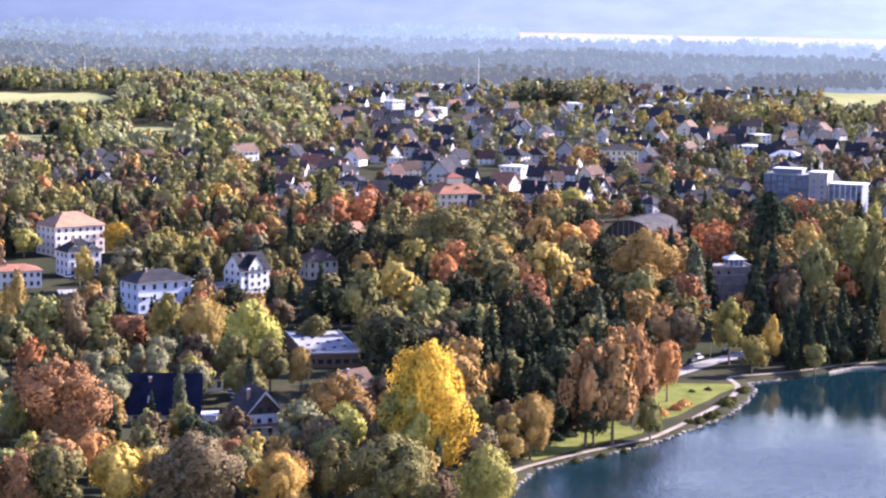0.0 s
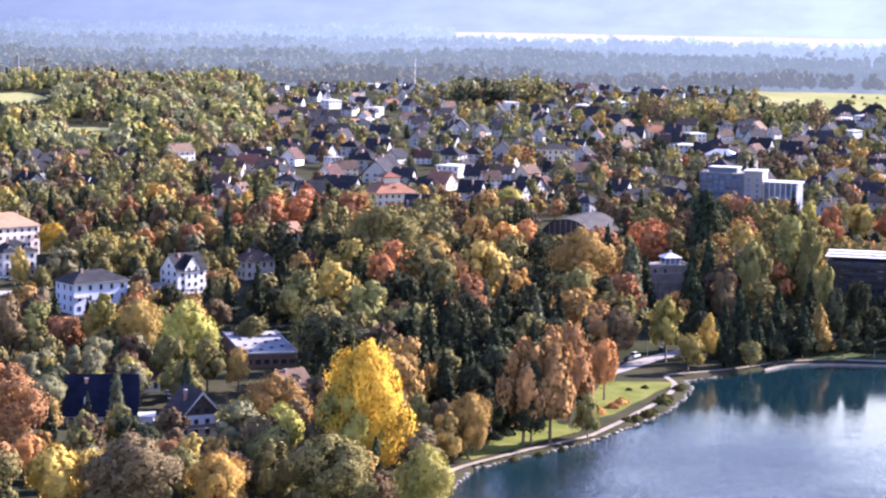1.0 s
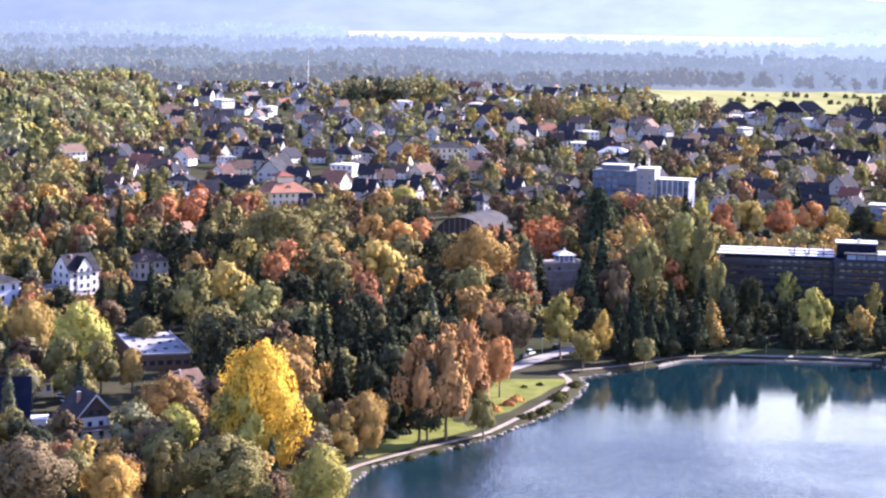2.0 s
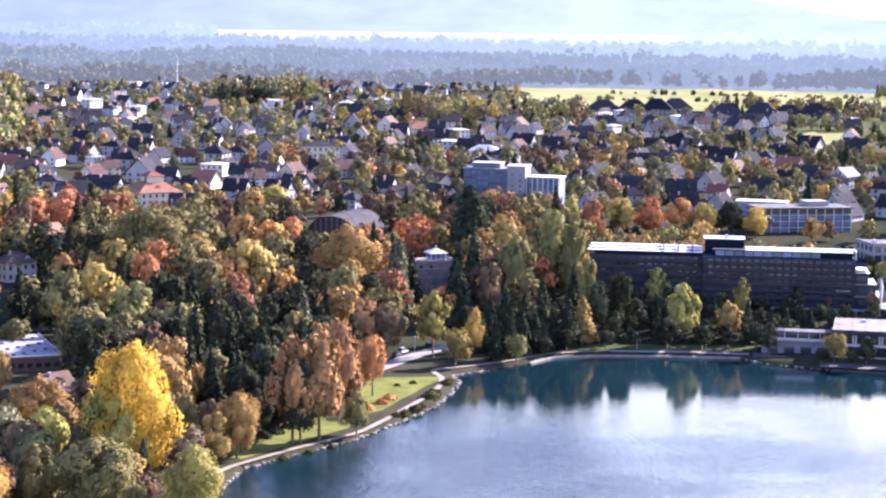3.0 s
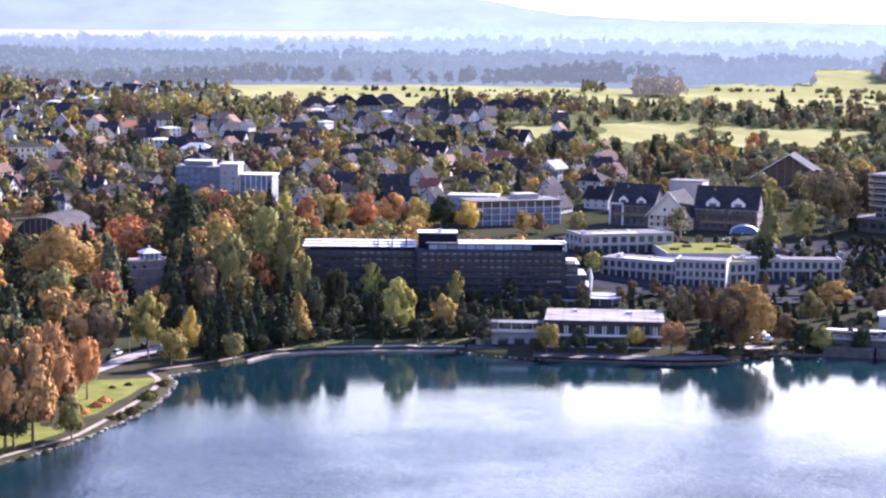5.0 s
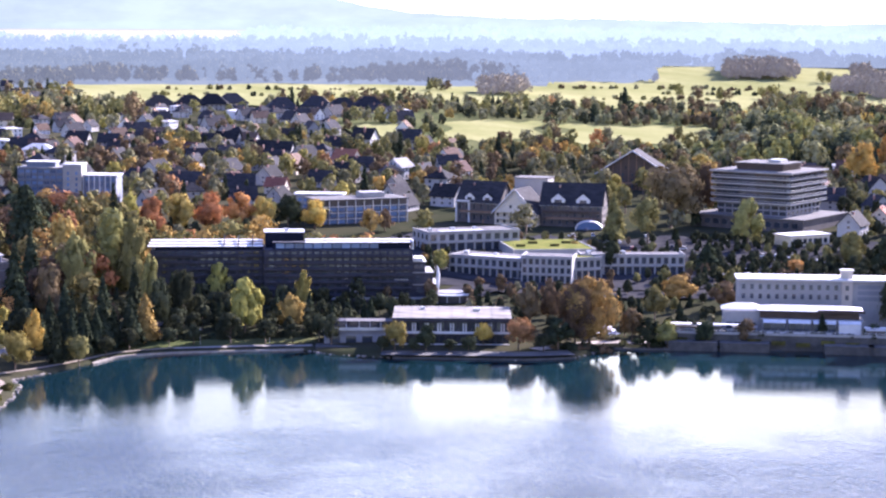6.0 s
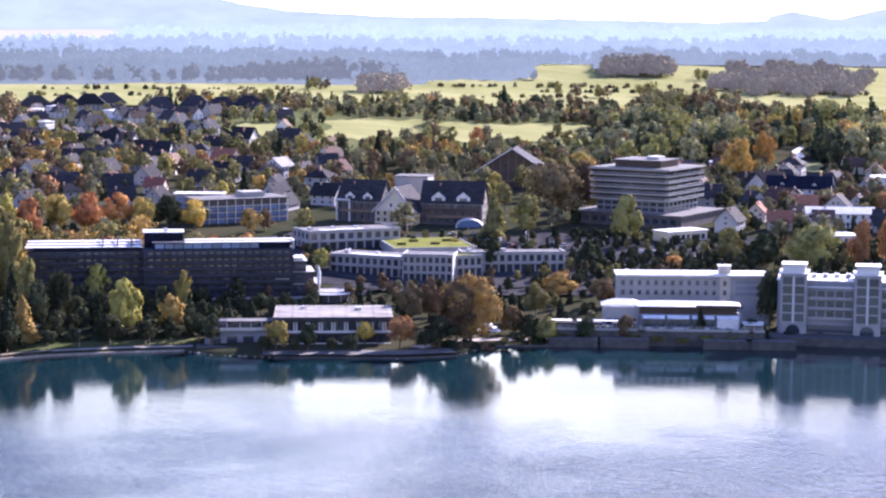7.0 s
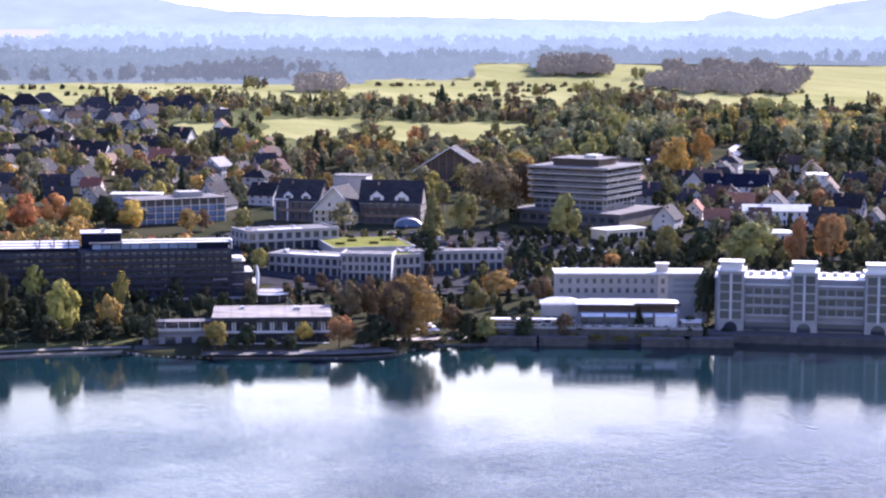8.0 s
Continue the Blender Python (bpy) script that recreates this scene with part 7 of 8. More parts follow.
near_spots, fill = [], []
scatter(wood, -13.0, 3.2, 470, 640, 900, MIX_NEAR, 11, 17, 10.0, near_spots, by_plan)
scatter(wood, -13.0, -1.5, 640, 1000, 1500, MIX_NEAR, 11, 19, 10.5, near_spots, by_plan)
scatter(wood, -3.5, 12.2, 570, 1010, 2400, MIX_PARK, 16, 25, 12.5, fill, by_plan, (9, 4, 1), 0.5)
for x, y, h, r, shape, leaf in near_spots[:105]:
    tree(x, y, h, r, shape, leaf, "on the slope below the castle")
SHADE_MIX = {"fir": 5, "dark": 5, "silver": 1, "olive": 0.6}
off_shore = lambda x, y, az, r: shore_distance(np.array([x]), np.array([y]))[0] > 12 and all((x - a) ** 2 + (y - b) ** 2 > (c * 0.6 + 1) ** 2 for a, b, c in TREE_SPOTS)
scatter(wood, 0.8, 5.3, 580, 745, 420, SHADE_MIX, 14, 23, 9.5, fill, off_shore, (8, 4, 3), 0.4)
scatter(wood, -3.2, -0.7, 725, 790, 90, SHADE_MIX, 14, 22, 9.5, fill, off_shore, (8, 4, 3), 0.4)
joined_trees("park_woods", "dense autumn trees of the lakeside park, olive, orange and brown", fill + near_spots[105:], 800, 0.72, LEAF)
front = []
DARK_MIX = {"olive": 2, "brown": 1, "fir": 2.5, "dark": 7, "grey": 1}
# only dark leaves: their tone stands in for the hotel's shade
scatter(wood, 11.6, 20.6, 738, 812, 900, {"fir": 3, "dark": 7}, 6.5, 11, 6.5, front, by_plan)
scatter(wood, 26.5, 40.0, 850, 1000, 1100, {"olive": 2, "fir": 2, "dark": 7, "brown": 0.6}, 4, 7.5, 6.0, front, by_plan)
scatter(wood, 11.6, 18.8, 850, 945, 500, {"orange": 2, "amber": 6, "rust": 1.5, "olive": 4, "gold": 1}, 12, 18, 8.5, front, by_plan, (9, 4, 0.4), 0.48)
# dark low trees, partly hedges, partly in place of shade on the ground
scatter(wood, 28.2, 33.2, 872, 938, 500, {"fir": 0.8, "dark": 8, "olive": 1}, 5, 9, 5.5, front, lambda x, y, az, r: True)
scatter(wood, 27.9, 32.4, 958, 1000, 300, {"fir": 0.8, "dark": 8, "olive": 1}, 3.0, 5.5, 5.0, front, lambda x, y, az, r: True)
scatter(wood, 19.6, 27.0, 876, 985, 420, {"dark": 6, "olive": 2, "brown": 1, "amber": 0.5}, 2.5, 5.5, 7.0, front, lambda x, y, az, r: True)
scatter(wood, 21.0, 34.0, 760, 850, 420, DARK_MIX, 4, 7.5, 6.5, front, by_plan)
scatter(wood, 12.0, 40.0, 815, 1000, 1000, DARK_MIX, 7, 13, 8.0, front, by_plan)
for x, y, h, r, shape, leaf in front[:45]:
    tree(x, y, h, r, shape, leaf, "between the lakefront buildings")
joined_trees("lakefront_woods", "dark garden trees on the slopes behind the lakefront", front[45:], 280, 0.7, LEAF)

mid = []
scatter(wood, -5.5, 13.0, 1000, 1500, 1500, MIX_TOWN, 7, 15, 10.0, mid, by_plan, (10, 4, 0.6), 0.47, clump=0.95)
scatter(wood, -13.0, -5.0, 1000, 1350, 1100, MIX_TOWN, 10, 18, 9.0, mid, by_plan, clump=0.9)
scatter(wood, 12.0, 31.0, 1000, 1560, 2200, MIX_TOWN, 7, 15, 10.0, mid, by_plan, (10, 4, 0.6), 0.47, clump=0.9)
scatter(wood, 30.5, 41.0, 1000, 1340, 1700, MIX_SLOPE, 6, 12, 7.5, mid, by_plan, clump=0.45)
joined_trees("town_trees", "garden trees between the town's houses, olive and amber", mid, 230, 1.0, LEAF)
slope = []
scatter(wood, 25.0, 28.8, 1330, 1450, 260, MIX_SLOPE, 8, 13, 10.5, slope, by_plan, (9, 3, 1.4), 0.5, clump=0.25)
scatter(wood, 28.8, 41.0, 1330, 1760, 3200, MIX_SLOPE, 15, 26, 12.5, slope, by_plan, (9, 3, 1.4), 0.5, clump=0.25)
scatter(wood, 25.0, 41.0, 1740, 1900, 700, MIX_SLOPE, 9, 15, 10.0, slope, by_plan, (9, 3, 1.4), 0.5, clump=0.3)
scatter(wood, -13.0, -3.5, 1350, 2560, 5200, {"olive": 8, "grey": 8, "brown": 4, "fir": 1.6, "amber": 0.8}, 13, 22, 12.5, slope, by_plan, (10, 3, 0.5), 0.52, clump=0.35)
keep_meadows, MEADOWS[:] = MEADOWS[:], []
scatter(wood, -14, -8.8, 1680, 1975, 700, MIX_SLOPE, 6, 9, 9.0, slope, by_plan, (9, 2, 0.5), 0.55)
scatter(wood, -14, -10.4, 1600, 1690, 160, MIX_SLOPE, 6, 9, 9.0, slope, by_plan, (9, 2, 0.5), 0.55)
scatter(wood, -14, -10.4, 1370, 1490, 160, MIX_NEAR, 5, 8, 9.0, slope, by_plan, (9, 2, 0.5), 0.55)
scatter(wood, -9.2, -7.0, 1440, 1580, 160, MIX_NEAR, 5, 8, 9.0, slope, by_plan, (9, 2, 0.5), 0.55)
MEADOWS[:] = keep_meadows
joined_trees("slope_woods", "dense dark autumn woods, olive, grey-green and brown", slope, 210, 1.3, LEAF)
outer = []
scatter(wood, -3.5, 20.0, 1500, 2560, 2000, MIX_TOWN, 7, 14, 11.0, outer, by_plan, (10, 4, 0.6), 0.46, clump=0.95)
scatter(wood, 18.0, 41.0, 1560, 2120, 2400, MIX_SLOPE, 8, 15, 10.0, outer, by_plan, clump=0.55)
for a0, a1, r0, r1, c in ((20.4, 21.0, 2500, 2550, 12),
                          (37, 41, 2100, 2160, 20), (31.3, 31.6, 2720, 2780, 10), (28.5, 28.9, 2290, 2340, 8), (16, 24, 2090, 2140, 60), (29.8, 32.5, 2040, 2160, 120), (27.0, 28.0, 2300, 2330, 8), (29.3, 30.2, 2330, 2380, 12),
                          ):
    keep_meadows, MEADOWS[:] = MEADOWS[:], []
    scatter(wood, a0, a1, r0, r1, c, {"olive": 4, "grey": 3, "brown": 3, "fir": 1}, 12, 20, 10.0, outer, by_plan)
    MEADOWS[:] = keep_meadows
keep_meadows, MEADOWS[:] = MEADOWS[:], []
scatter(wood, 2.0, 5.0, 2170, 2330, 460, {"olive": 4, "grey": 3, "brown": 2, "fir": 2, "dark": 2}, 12, 27, 9.0, outer, lambda x, y, az, r: True, (10, 3, 0.6), 0.5)
scatter(wood, 7.4, 12.3, 1790, 1900, 420, {"olive": 5, "grey": 4, "brown": 2, "amber": 0.6, "fir": 1}, 17, 25, 11.0, outer, lambda x, y, az, r: True, (10, 4, 0.6), 0.42)
# hedges across the wide meadow
for a0, a1, r0, r1, count in ((11, 20, 2320, 2350, 16), (13, 21, 2490, 2520, 30), (25, 28.5, 2290, 2320, 30), (27, 36, 2430, 2460, 46), (24, 33, 2580, 2610, 50)):
    scatter(wood, a0, a1, r0, r1, count, {"olive": 4, "grey": 4, "brown": 2, "dark": 1}, 3, 7, 9.0, outer, lambda x, y, az, r: True, (10, 2, 0.3), 0.6)
hill_woods = []
scatter(wood, 31.7, 36.1, 2360, 2930, 2200, {"brown": 1}, 14, 22, 10.0, hill_woods, lambda x, y, az, r: abs((r - 2640) / 250 + 0.3 * math.sin(az * 5)) ** 2 + abs((az - 33.9) / 2.1 + 0.25 * math.sin(r * 0.02)) ** 2 < 1, (12, 3, 0.4), 0.5)
scatter(wood, 21.9, 23.1, 2390, 2490, 240, {"olive": 1}, 14, 21, 9.0, hill_woods, lambda x, y, az, r: True, (12, 3, 0.4), 0.5)
scatter(wood, 28.7, 30.6, 2790, 2950, 460, {"olive": 1}, 16, 25, 9.5, hill_woods, lambda x, y, az, r: True, (12, 3, 0.4), 0.5)
MEADOWS[:] = keep_meadows
joined_trees("outer_trees", "trees and hedgerows round meadows and far houses", outer, 110, 1.35, LEAF, trunks=False)
near_far, far = [], []
scatter(wood, 12.0, 26.8, 2660, 3050, 1900, {"olive": 1}, 12, 20, 11.0, near_far, by_plan, (12, 3, 1))
scatter(wood, -14.0, 12.0, 2560, 3050, 4200, {"olive": 1}, 14, 22, 11.0, near_far, by_plan, (12, 3, 1))
scatter(wood, -14.0, 42.0, 3000, 3350, 4600, {"olive": 1}, 14, 22, 12.0, near_far, lambda x, y, az, r: az < 27 or r > 3080, (12, 3, 1))
keep_meadows, MEADOWS[:] = MEADOWS[:], []
scatter(wood, 28.5, 30.7, 2890, 3060, 260, {"olive": 1}, 16, 24, 11.0, near_far, lambda x, y, az, r: True, (12, 3, 1))
MEADOWS[:] = keep_meadows
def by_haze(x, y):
    """Farther woods take paler painted haze, with no sharp border."""
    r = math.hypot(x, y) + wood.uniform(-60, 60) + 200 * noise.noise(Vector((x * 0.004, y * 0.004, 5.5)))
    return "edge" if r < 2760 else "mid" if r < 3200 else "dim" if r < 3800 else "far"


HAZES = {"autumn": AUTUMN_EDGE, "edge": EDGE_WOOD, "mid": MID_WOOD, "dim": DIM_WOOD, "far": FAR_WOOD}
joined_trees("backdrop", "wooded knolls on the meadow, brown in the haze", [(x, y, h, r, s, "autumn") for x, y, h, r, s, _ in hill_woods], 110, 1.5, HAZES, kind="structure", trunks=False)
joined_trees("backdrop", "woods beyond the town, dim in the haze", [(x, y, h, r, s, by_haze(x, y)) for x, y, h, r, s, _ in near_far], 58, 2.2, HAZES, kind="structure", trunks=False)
scatter(wood, -14.0, 42.0, 3350, 4600, 9000, {"olive": 1}, 14, 24, 16.0, far, lambda x, y, az, r: not (2 < az < 15.4 and r > 3850) and not any(a < az < b and c - 60 < r < d + 20 for a, b, c, d in ((-11, -7, 3700, 3860), (-3, 0.5, 4150, 4330), (17, 20, 3500, 3640), (21.5, 24, 3900, 4080), (-13, -9, 4300, 4480), (3, 6, 3480, 3570))), (12, 3, 1), 0.5)
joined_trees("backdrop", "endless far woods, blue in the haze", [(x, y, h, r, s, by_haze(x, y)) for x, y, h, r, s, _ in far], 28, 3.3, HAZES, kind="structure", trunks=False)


# ---- the lake shore ----
SHORE_PATH = [(14, 520), (24, 540), (42, 560), (62, 580), (74, 602), (86, 626), (96, 650), (100, 668), (97, 682), (117, 692), (133, 704), (146, 716), (169, 719)]
ROAD = [(40, 600), (62, 640), (74, 672), (90, 698), (106, 718), (130, 745), (160, 760), (190, 764)]
PROMENADE = [(169, 719), (200, 714), (219, 709)]


def lawn(name, label, corners, mat, lift=0.1):
    """A four-cornered lawn on the ground, with a soft rim."""
    a, b, c, d = [np.array(p, float) for p in corners]
    u, v = np.meshgrid(np.linspace(0, 1, 30), np.linspace(0, 1, 30))
    u = u + 0.02 * np.sin(v * 17)
    p = (a * (1 - u)[..., None] + b * u[..., None]) * (1 - v)[..., None] + (d * (1 - u)[..., None] + c * u[..., None]) * v[..., None]
    z = height(p[..., 0], p[..., 1]) + lift
    ob = new(name, mesh_of(name, np.stack([p[..., 0], p[..., 1], z], -1).reshape(-1, 3), grid_faces(30, 30), [mat], smooth=True))
    return tagged(ob, label, "lawn", kind="structure")


lawn("lawn", "bright green lawn on the lake shore", ((60, 596), (73, 612), (101, 670), (74, 662)), LAWN)
lawn("lawn", "green lawn strip beneath shore trees", ((26, 546), (60, 586), (52, 600), (20, 556)), LAWN)
# the darker grass colour stands in for shade on this lawn
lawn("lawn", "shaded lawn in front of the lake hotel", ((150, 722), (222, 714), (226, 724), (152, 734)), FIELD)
ribbon("path", "pale gravel path along the lake", "path", SHORE_PATH, 1.9, GRAVEL, 0.2)
ribbon("road", "pale sunlit lakeside road", "road", ROAD, 7.0, ASPHALT, 0.25)
ribbon("pavement", "lake promenade of pale stone", "promenade", PROMENADE, 4.0, STONE, 0.15)
ribbon("road", "village street past the shops", "road", [(300, 860), (345, 780), (420, 765), (470, 800), (540, 790), (600, 735)], 10.0, DARK_ASPHALT, 0.45)
ribbon("road", "sunlit white track on the wooded slope", "road", [(768, 1138), (790, 1172), (820, 1205), (842, 1245), (876, 1285)], 5.5, CONCRETE, 1.6)
ribbon("pavement", "grey paved square between hotel and shops", "square", [(292, 770), (320, 800), (352, 772), (400, 755)], 26.0, DARK_ASPHALT, 0.3)
patch("pavement", "dark asphalt car park below the tower hotel", "car park", 24.6, 33.0, 845, 996, DARK_ASPHALT, 0.22, 0.06, 3)
patch("pavement", "dark paved square behind the shops", "square", 19.4, 24.7, 860, 996, DARK_ASPHALT, 0.22, 0.06, 5)
ribbon("pavement", "dim paved quay in front of the restaurants", "quay", [(292, 672), (322, 682), (372, 664), (432, 642), (490, 622)], 7.0, STONE, 0.15)


ribbon("pavement", "dark stone terrace before the lakeside cafe", "quay", [(238, 686), (262, 676), (285, 666), (303, 664)], 12.0, QUAY, 0.2)


def stone_mesh(seed):
    rng = random.Random(seed)
    bm = bmesh.new()
    bmesh.ops.create_icosphere(bm, subdivisions=1, radius=0.5)
    for v in bm.verts:
        v.co *= rng.uniform(0.75, 1.2)
        v.co.z *= 0.7
    me = bpy.data.meshes.new("stone")
    bm.to_mesh(me)
    bm.free()
    me.materials.append(STONE)
    return me


def shore_stones():
    """Boulders and blocks along the water's edge, each a piece of the bank."""
    rng = random.Random(3)
    bank = tagged(new("shore_bank"), "low bank of piled stones along the water", "stone bank", kind="structure")
    shapes = [stone_mesh(i) for i in range(5)]
    line = np.array([tuple(p) for p in SHORE[2:25]])
    s = np.concatenate([[0], np.cumsum(np.hypot(*np.diff(line, axis=0).T))])
    for i in range(290):
        u = s[-1] * (i + rng.random()) / 290 if i > 130 else s[9] * (i + rng.random()) / 131
        x, y = np.interp(u, s, line[:, 0]) + rng.uniform(-0.7, 0.7), np.interp(u, s, line[:, 1]) + rng.uniform(-0.7, 0.7)
        ob = new("stone", rng.choice(shapes))
        ob.parent = bank
        k = rng.uniform(0.7, 1.7)
        ob.matrix_basis = pose(x, y, 0.12 * k, 0, 0, rng.uniform(0, 360)) @ Matrix.Diagonal((k * 1.3, k, k * 0.8, 1))


shore_stones()


def quay_wall():
    """Low masonry edge of the promenade and quay."""
    for line, label in (([(136, 701), (147, 712.5), (169, 714.6), (215, 706.6)], "low stone promenade wall at the water"), ([(240, 680), (284, 660), (302, 658)], "stone quay wall at the cafe"), ([(322, 672.4), (371, 654.4), (431, 632.4), (488, 614.4)], "stone quay wall below the hotels")):
        ribbon("quay_wall", label, "quay wall", line, 0.9, STONE if "promenade" in label else QUAY, 0.4, thick=1.5)


quay_wall()


def shrub_mesh(seed, count=420):
    rng = np.random.default_rng(seed)
    way = rng.normal(size=(count, 3))
    way[:, 2] = np.abs(way[:, 2])
    way /= np.linalg.norm(way, axis=1)[:, None]
    lump = 1 + 0.18 * np.sin(way[:, 0] * 5 + seed) * np.cos(way[:, 1] * 4)
    pos = way * (lump * rng.uniform(0.7, 1.02, count))[:, None] * np.array([1, 1, 0.8])
    q = leaf_bits(rng, pos, way + rng.normal(scale=0.4, size=way.shape), 0.13)
    return mesh_of("leaves", q.reshape(-1, 3), np.arange(count * 3).reshape(-1, 3), [BUSH])


SHRUBS = [shrub_mesh(i) for i in range(3)]


def shrub(x, y, r, leaf, label, group="shrubs on the shore", z=None):
    z = max(0.2, float(height(x, y))) if z is None else z
    ob = tagged(new("shrub"), label, "shrub", group)
    ob.matrix_basis = pose(x, y, z - 0.1, 0, 0, x * 37 % 360) @ Matrix.Scale(r, 4)
    c = new("leaves", SHRUBS[int(x) % 3])
    c.parent = ob
    c.material_slots[0].link = "OBJECT"
    c.material_slots[0].material = leaf
    v, f = tube([(0, 0, -0.1), (0.03, 0, 0.3), (0, 0.02, 0.55)], (0.07, 0.05, 0.02), 5)
    part("stem", mesh_of("stem", v, f, [BARK]), BARK, ob)


for x, y, r in ((76, 604, 1.7), (79, 607, 2.0), (83.5, 613.5, 2.3), (86, 619, 1.4), (90.5, 633, 2.9), (93, 639, 2.3), (99, 656, 2.2), (101, 661, 1.5), (46, 559, 1.3), (38, 551, 1.4), (53, 566, 1.2)):
    shrub(x, y, r, BUSH, "dark rounded shrub at the water's edge")
for x, y, r in ((73.5, 621, 2.2), (77, 628, 2.4), (68, 612, 2.6), (66, 606, 1.6)):
    shrub(x, y, r, LEAF["orange"], "orange autumn shrub on the lawn")
for x, y, r in ((30, 566, 2.4), (34, 572, 2.6), (38, 577, 2.2), (88, 655, 1.4), (82, 650, 1.2)):
    shrub(x, y, r, LEAF["fir"], "dark green garden shrub on the lawn")
for i in range(14):
    u = i / 13
    shrub(300 + 20 * u + (i % 3), 672 - 4 * u + (i % 2) * 2, 1.8 + (i * 7 % 5) * 0.3, LEAF["fir"] if i % 3 else LEAF["brown"], "dark shrub on the quay", "shrubs on the quay")
for i in range(26):
    u = i / 25
    shrub(330 + 150 * u, 676 - 54 * u + (i * 5 % 3), 1.7 + (i * 7 % 5) * 0.35, LEAF["fir"] if i % 4 else LEAF["olive"], "dark hedge shrub along the quay", "shrubs on the quay")
for i in range(22):
    u = i / 21
    shrub(150 + 72 * u, 737 - 12 * u + (i * 5 % 3), 2.0 + (i * 7 % 5) * 0.4, LEAF["fir"] if i % 3 else LEAF["dark"], "dark shrub before the lake hotel", "shrubs before the hotel")


rest = bpy.data.objects["terrace_restaurant"].matrix_basis
for i in range(30):
    c = rest @ Vector((-44 + i * 2.7, -6.8 + (i * 5 % 3) * 0.6, 1.6))
    if i % 4 != 1:
        shrub(c.x, c.y, 1.1 + (i * 7 % 5) * 0.22, LEAF["fir"] if i % 3 else LEAF["dark"], "dark potted shrub on the restaurant terrace", "shrubs of the restaurant terrace", c.z)

# ---- parked cars ----
CAR_PAINT = [paint("silver_paint", (0.55, 0.56, 0.58)), paint("white_car_paint", (0.75, 0.75, 0.74)), paint("dark_blue_paint", (0.03, 0.04, 0.09)), paint("black_paint", (0.02, 0.02, 0.022)), paint("red_paint", (0.30, 0.03, 0.03))]
RUBBER = surface("tyre_rubber", (0.02, 0.02, 0.02), (0.04, 0.04, 0.04), 0.9)
CAR_BODY = {}


def car_meshes(tall):
    """Body, cabin glass and wheel of a small car or a van, along x."""
    l, h, roof = (4.8, 1.0, 2.0) if tall else (4.3, 0.85, 1.45)
    body = prism([(-l / 2, 0.35), (-l / 2, h), (-l / 2 + 0.5, h + 0.05), (l / 2 - 0.9, h), (l / 2 - 0.1, h - 0.18), (l / 2, 0.4)], -0.88, 0.88, "y")
    bmesh.ops.bevel(body, geom=body.edges[:], offset=0.07, segments=2, affect="EDGES")
    top = prism([(-l / 2 + 0.12, h - 0.02), (-l / 2 + 0.4, roof - 0.08), (-l / 2 + 0.8, roof), (l / 2 - 1.9, roof), (l / 2 - 1.1, h)], -0.74, 0.74, "y")
    bmesh.ops.bevel(top, geom=top.edges[:], offset=0.06, segments=2, affect="EDGES")
    lid = boxes((-l / 2 + 0.6, l / 2 - 1.95, -0.70, 0.70, roof + 0.002, roof + 0.03))
    out = []
    for bm, name in ((body, "body"), (top, "cabin"), (lid, "roof_panel")):
        bmesh.ops.recalc_face_normals(bm, faces=bm.faces)
        me = bpy.data.meshes.new(name)
        bm.to_mesh(me)
        bm.free()
        me.materials.append(CAR_PAINT[0] if name != "cabin" else GLASS)
        out.append(me)
    wheel = bmesh.new()
    bmesh.ops.create_cone(wheel, cap_ends=True, segments=14, radius1=0.32, radius2=0.32, depth=0.2, matrix=pose(0, 0, 0, 90))
    me = bpy.data.meshes.new("wheel")
    wheel.to_mesh(me)
    wheel.free()
    me.materials.append(RUBBER)
    return out + [me], l


for tall in (False, True):
    CAR_BODY[tall] = car_meshes(tall)


def car(x, y, heading, colour, label, tall=False, lift=0.28):
    (body, cabin, lid, wheel), l = CAR_BODY[tall]
    ob = tagged(new("van" if tall else "car"), label, "van" if tall else "car", "parked cars")
    ob.matrix_basis = pose(x, y, float(height(x, y)) + lift, 0, 0, heading)
    for me, name in ((body, "body"), (cabin, "cabin_glass"), (lid, "roof_panel")):
        p = new(name, me)
        p.parent = ob
        if name != "cabin_glass":
            p.material_slots[0].link = "OBJECT"
            p.material_slots[0].material = CAR_PAINT[colour]
    for sx in (-l / 2 + 0.85, l / 2 - 0.85):
        for sy in (-0.8, 0.8):
            w = new("wheel", wheel)
            w.parent = ob
            w.matrix_basis = pose(sx, sy, 0.32)


COLOURS = ("silver", "white", "dark blue", "black", "red")
for x, y, a, c, tall in ((84, 696, 55, 3, False), (88.5, 703, 55, 2, False), (91.5, 708.5, 55, 0, True), (103, 722, 50, 3, False), (76, 681, 60, 1, False)):
    car(x, y, a, c, f"{COLOURS[c]} {'van' if tall else 'car'} parked on the lakeside road", tall)
lot = random.Random(12)
for i in range(34):
    u = lot.random()
    x, y = np.interp(u, (0, 0.3, 0.6, 1.0), (345, 420, 470, 560)) + lot.uniform(-3, 3), np.interp(u, (0, 0.3, 0.6, 1.0), (783, 770, 803, 778)) + lot.uniform(2, 9)
    if any((x - a) ** 2 + (y - b) ** 2 < (c * 0.8) ** 2 for a, b, c in FOOT):
        continue
    c = lot.choice((0, 0, 1, 1, 2, 3, 4))
    car(x, y, lot.choice((20, 110)) + lot.uniform(-8, 8), c, f"{COLOURS[c]} car parked by the shops", lift=0.3)
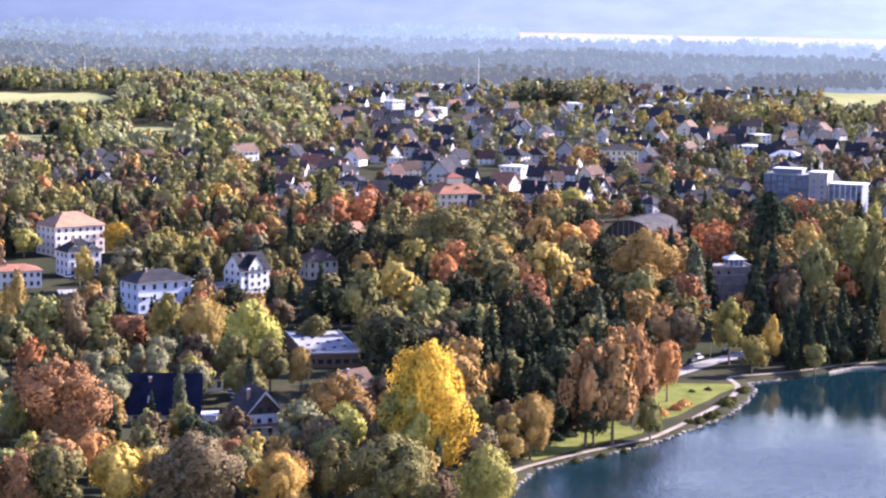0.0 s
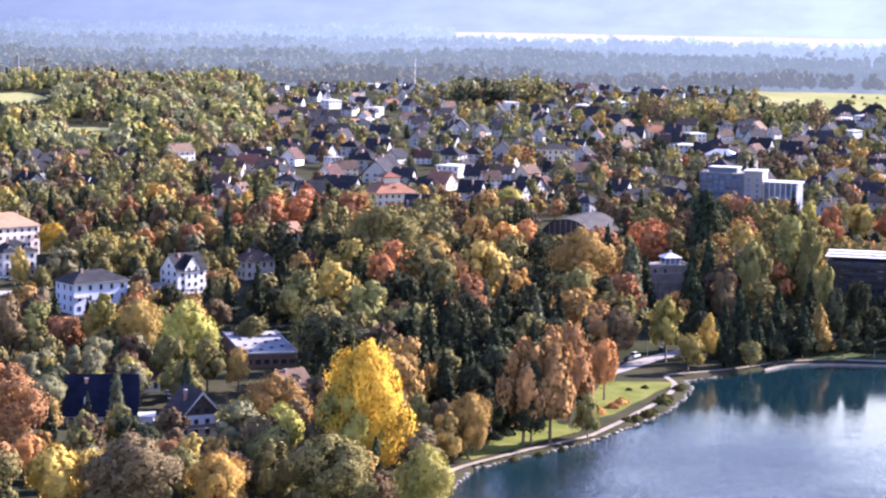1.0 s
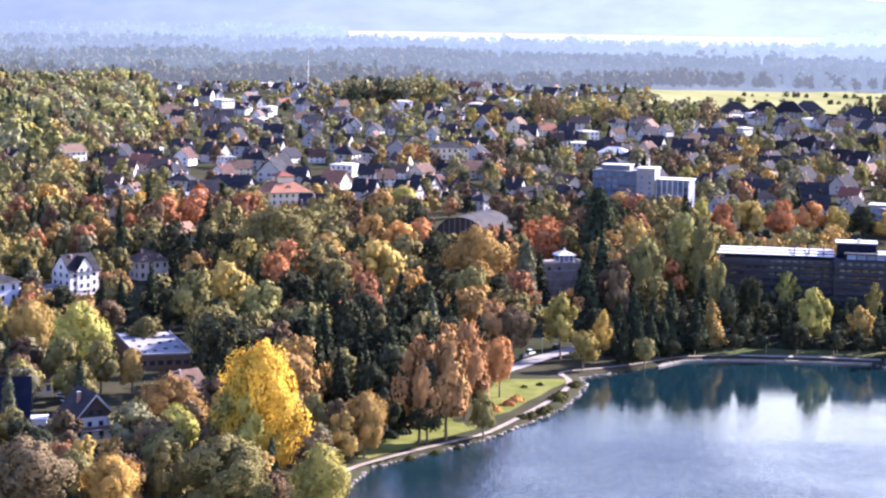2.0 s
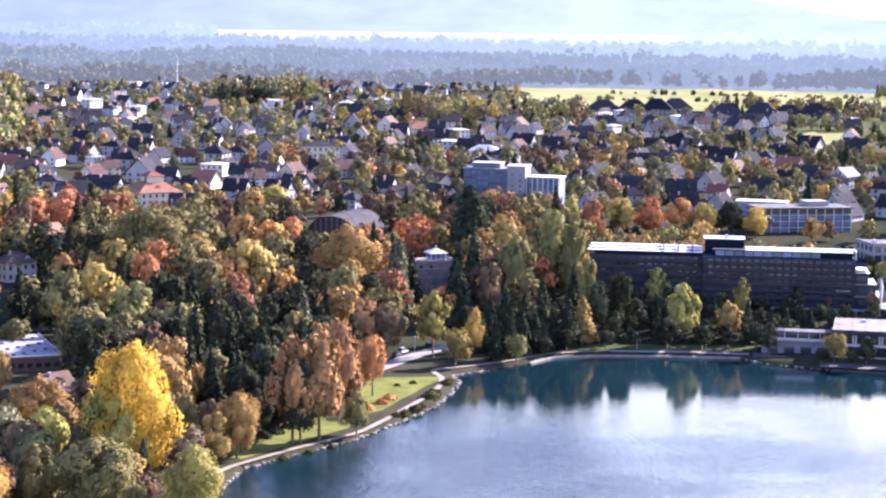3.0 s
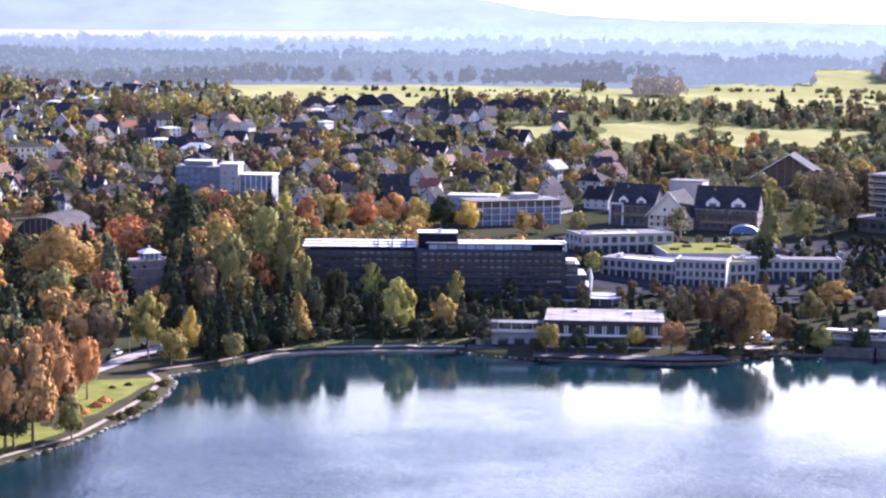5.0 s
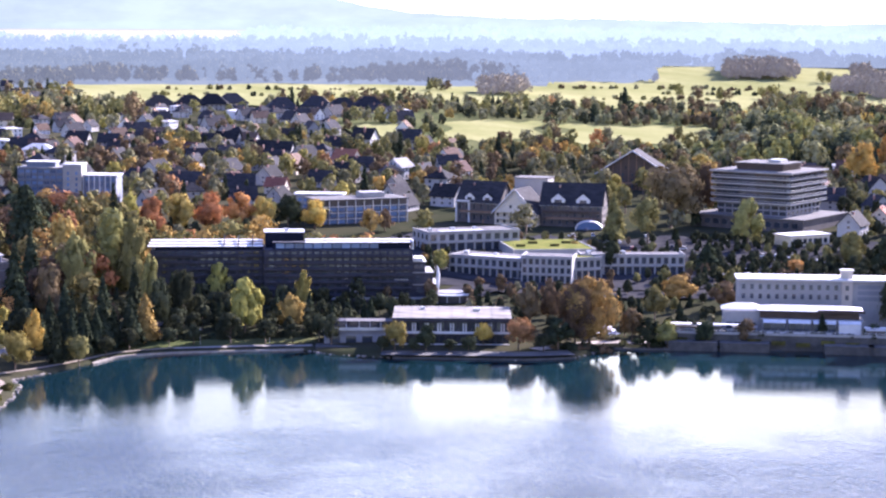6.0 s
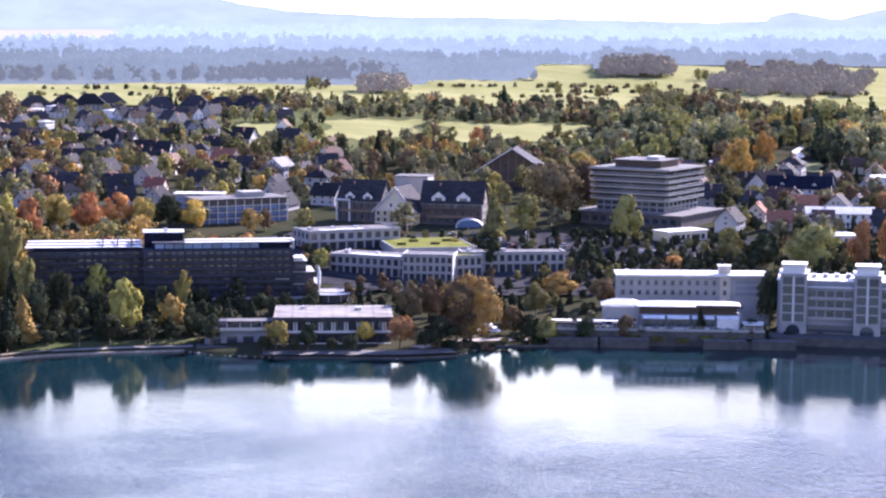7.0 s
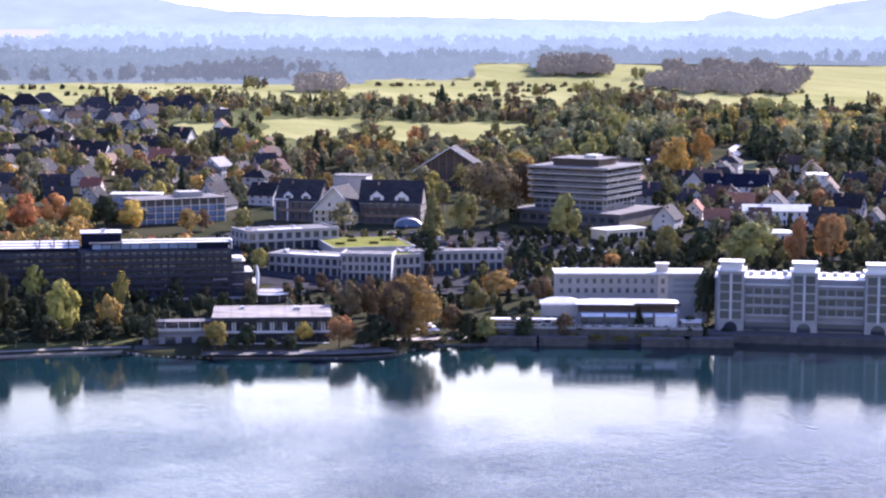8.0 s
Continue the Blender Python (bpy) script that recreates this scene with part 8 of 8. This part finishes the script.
for i, (x, y) in enumerate(((502, 879), (510, 868), (473, 825), (479, 822), (484, 816), (487, 805), (421, 883), (427, 881), (448, 894), (445, 861), (447, 854), (429, 843), (425, 863), (460, 847), (475, 864), (414, 908), (425, 907), (430, 926))):
    c = (1, 0, 1, 1, 0, 2, 0, 1, 1, 3, 0, 2, 4, 3, 0, 1, 0, 2)[i]
    car(x, y, lot.choice((60, 150, 62)) + lot.uniform(-6, 6), c, f"{COLOURS[c]} car parked on the dark car park", lift=0.3)
for i in range(40):
    u = i / 39
    shrub(468 + 92 * u, 884 - 16 * u + (i * 5 % 3), 1.6 + (i * 7 % 5) * 0.3, LEAF["fir"] if i % 3 else LEAF["olive"], "dark hedge shrub beside the car park", "hedge of the car park")
for x, y, a, c in ((-60, 600, 20, 1), (-62, 606, 10, 0), (-150, 838, 40, 0), (-155, 842, 40, 1), (17, 600, 30, 0)):
    car(x, y, a, c, f"{COLOURS[c]} car parked beside a villa", lift=0.1)


# ---- small lakeside things ----
def parasol(x, y, z, r=2.2):
    ob = tagged(new("parasol"), "white canvas parasol on the cafe terrace", "parasol", "parasols of the terraces")
    ob.matrix_basis = pose(x, y, z)
    v, f = tube([(0, 0, 0), (0, 0, 2.7)], (0.05, 0.04), 6)
    part("pole", mesh_of("pole", v, f, [METAL]), METAL, ob)
    part("base", boxes((-0.35, 0.35, -0.35, 0.35, 0.0, 0.12)), CONCRETE, ob)
    bm = bmesh.new()
    bmesh.ops.create_cone(bm, cap_ends=False, segments=8, radius1=r, radius2=0.08, depth=0.8, matrix=pose(0, 0, 2.6))
    part("canopy", bm, CANVAS, ob)


for i in range(9):
    x, y = 316 + (i % 3) * 6.5 + i * 0.4, 690 - (i % 3) * 3 + (i // 3) * 6
    parasol(x, y, float(height(x, y)) + 0.12, 2.4)
for i in range(6):
    x, y = 424 + i * 5, 780 - i * 1.0
    parasol(x, y, float(height(x, y)) + 0.2, 2.4)


def lamp_post(x, y):
    ob = tagged(new("street_lamp"), "grey metal street lamp by the lakeside road", "street lamp", "street lamps")
    ob.matrix_basis = pose(x, y, float(height(x, y)))
    v, f = tube([(0, 0, -0.3), (0, 0, 3), (0, 0, 5.6)], (0.09, 0.07, 0.05), 7)
    part("pole", mesh_of("pole", v, f, [METAL]), METAL, ob)
    part("lamp_head", boxes((-0.2, 0.5, -0.14, 0.14, 5.6, 5.78)), METAL, ob)


for x, y in ((80, 690), (96, 711), (119, 737), (66, 655), (180, 722), (205, 717)):
    lamp_post(x, y)


def lattice_mast(x, y, h):
    """A thin radio mast beyond the town."""
    ob = tagged(new("radio_mast"), "thin grey radio mast beyond the town", "mast")
    ob.matrix_basis = pose(x, y, float(height(x, y)))
    for s in ((-0.6, -0.6), (0.6, -0.6), (0, 0.7)):
        v, f = tube([(s[0], s[1], -1), (s[0] * 0.8, s[1] * 0.8, h * 0.6), (s[0] * 0.3, s[1] * 0.3, h)], (0.28, 0.24, 0.16), 5)
        part("leg", mesh_of("leg", v, f, [METAL]), METAL, ob)
    for i in range(int(h / 4)):
        part("brace", boxes((-0.7, 0.7, -0.65, 0.6, i * 4.0, i * 4.0 + 0.25)), METAL, ob)


lattice_mast(42, 2490, 42)
lattice_mast(-430, 2440, 38)


def round_terrace(x, y):
    """A low round kiosk with a pale roof and a tall flagpole beside it."""
    ob = tagged(new("kiosk"), "low round kiosk with a pale flat roof beside the hotel", "kiosk")
    ob.matrix_basis = pose(x, y, float(height(x, y)))
    for name, r, z0, z1, mat in (("wall", 7.2, -1.0, 2.6, DARK_PANEL), ("roof", 9.0, 2.604, 3.1, SHEET_ROOF), ("roof_rim", 6.0, 3.104, 3.5, GREY_ROOF)):
        bm = bmesh.new()
        bmesh.ops.create_cone(bm, cap_ends=True, segments=28, radius1=r, radius2=r, depth=z1 - z0, matrix=pose(0, 0, (z0 + z1) / 2))
        part(name, bm, mat, ob)
    for i in range(9):
        a = i * 0.7
        part("roof_post", boxes((7.6 * math.cos(a) - 0.12, 7.6 * math.cos(a) + 0.12, 7.6 * math.sin(a) - 0.12, 7.6 * math.sin(a) + 0.12, -1.0, 2.6)), WHITE_PAINT, ob)


round_terrace(297.0, 770.8)
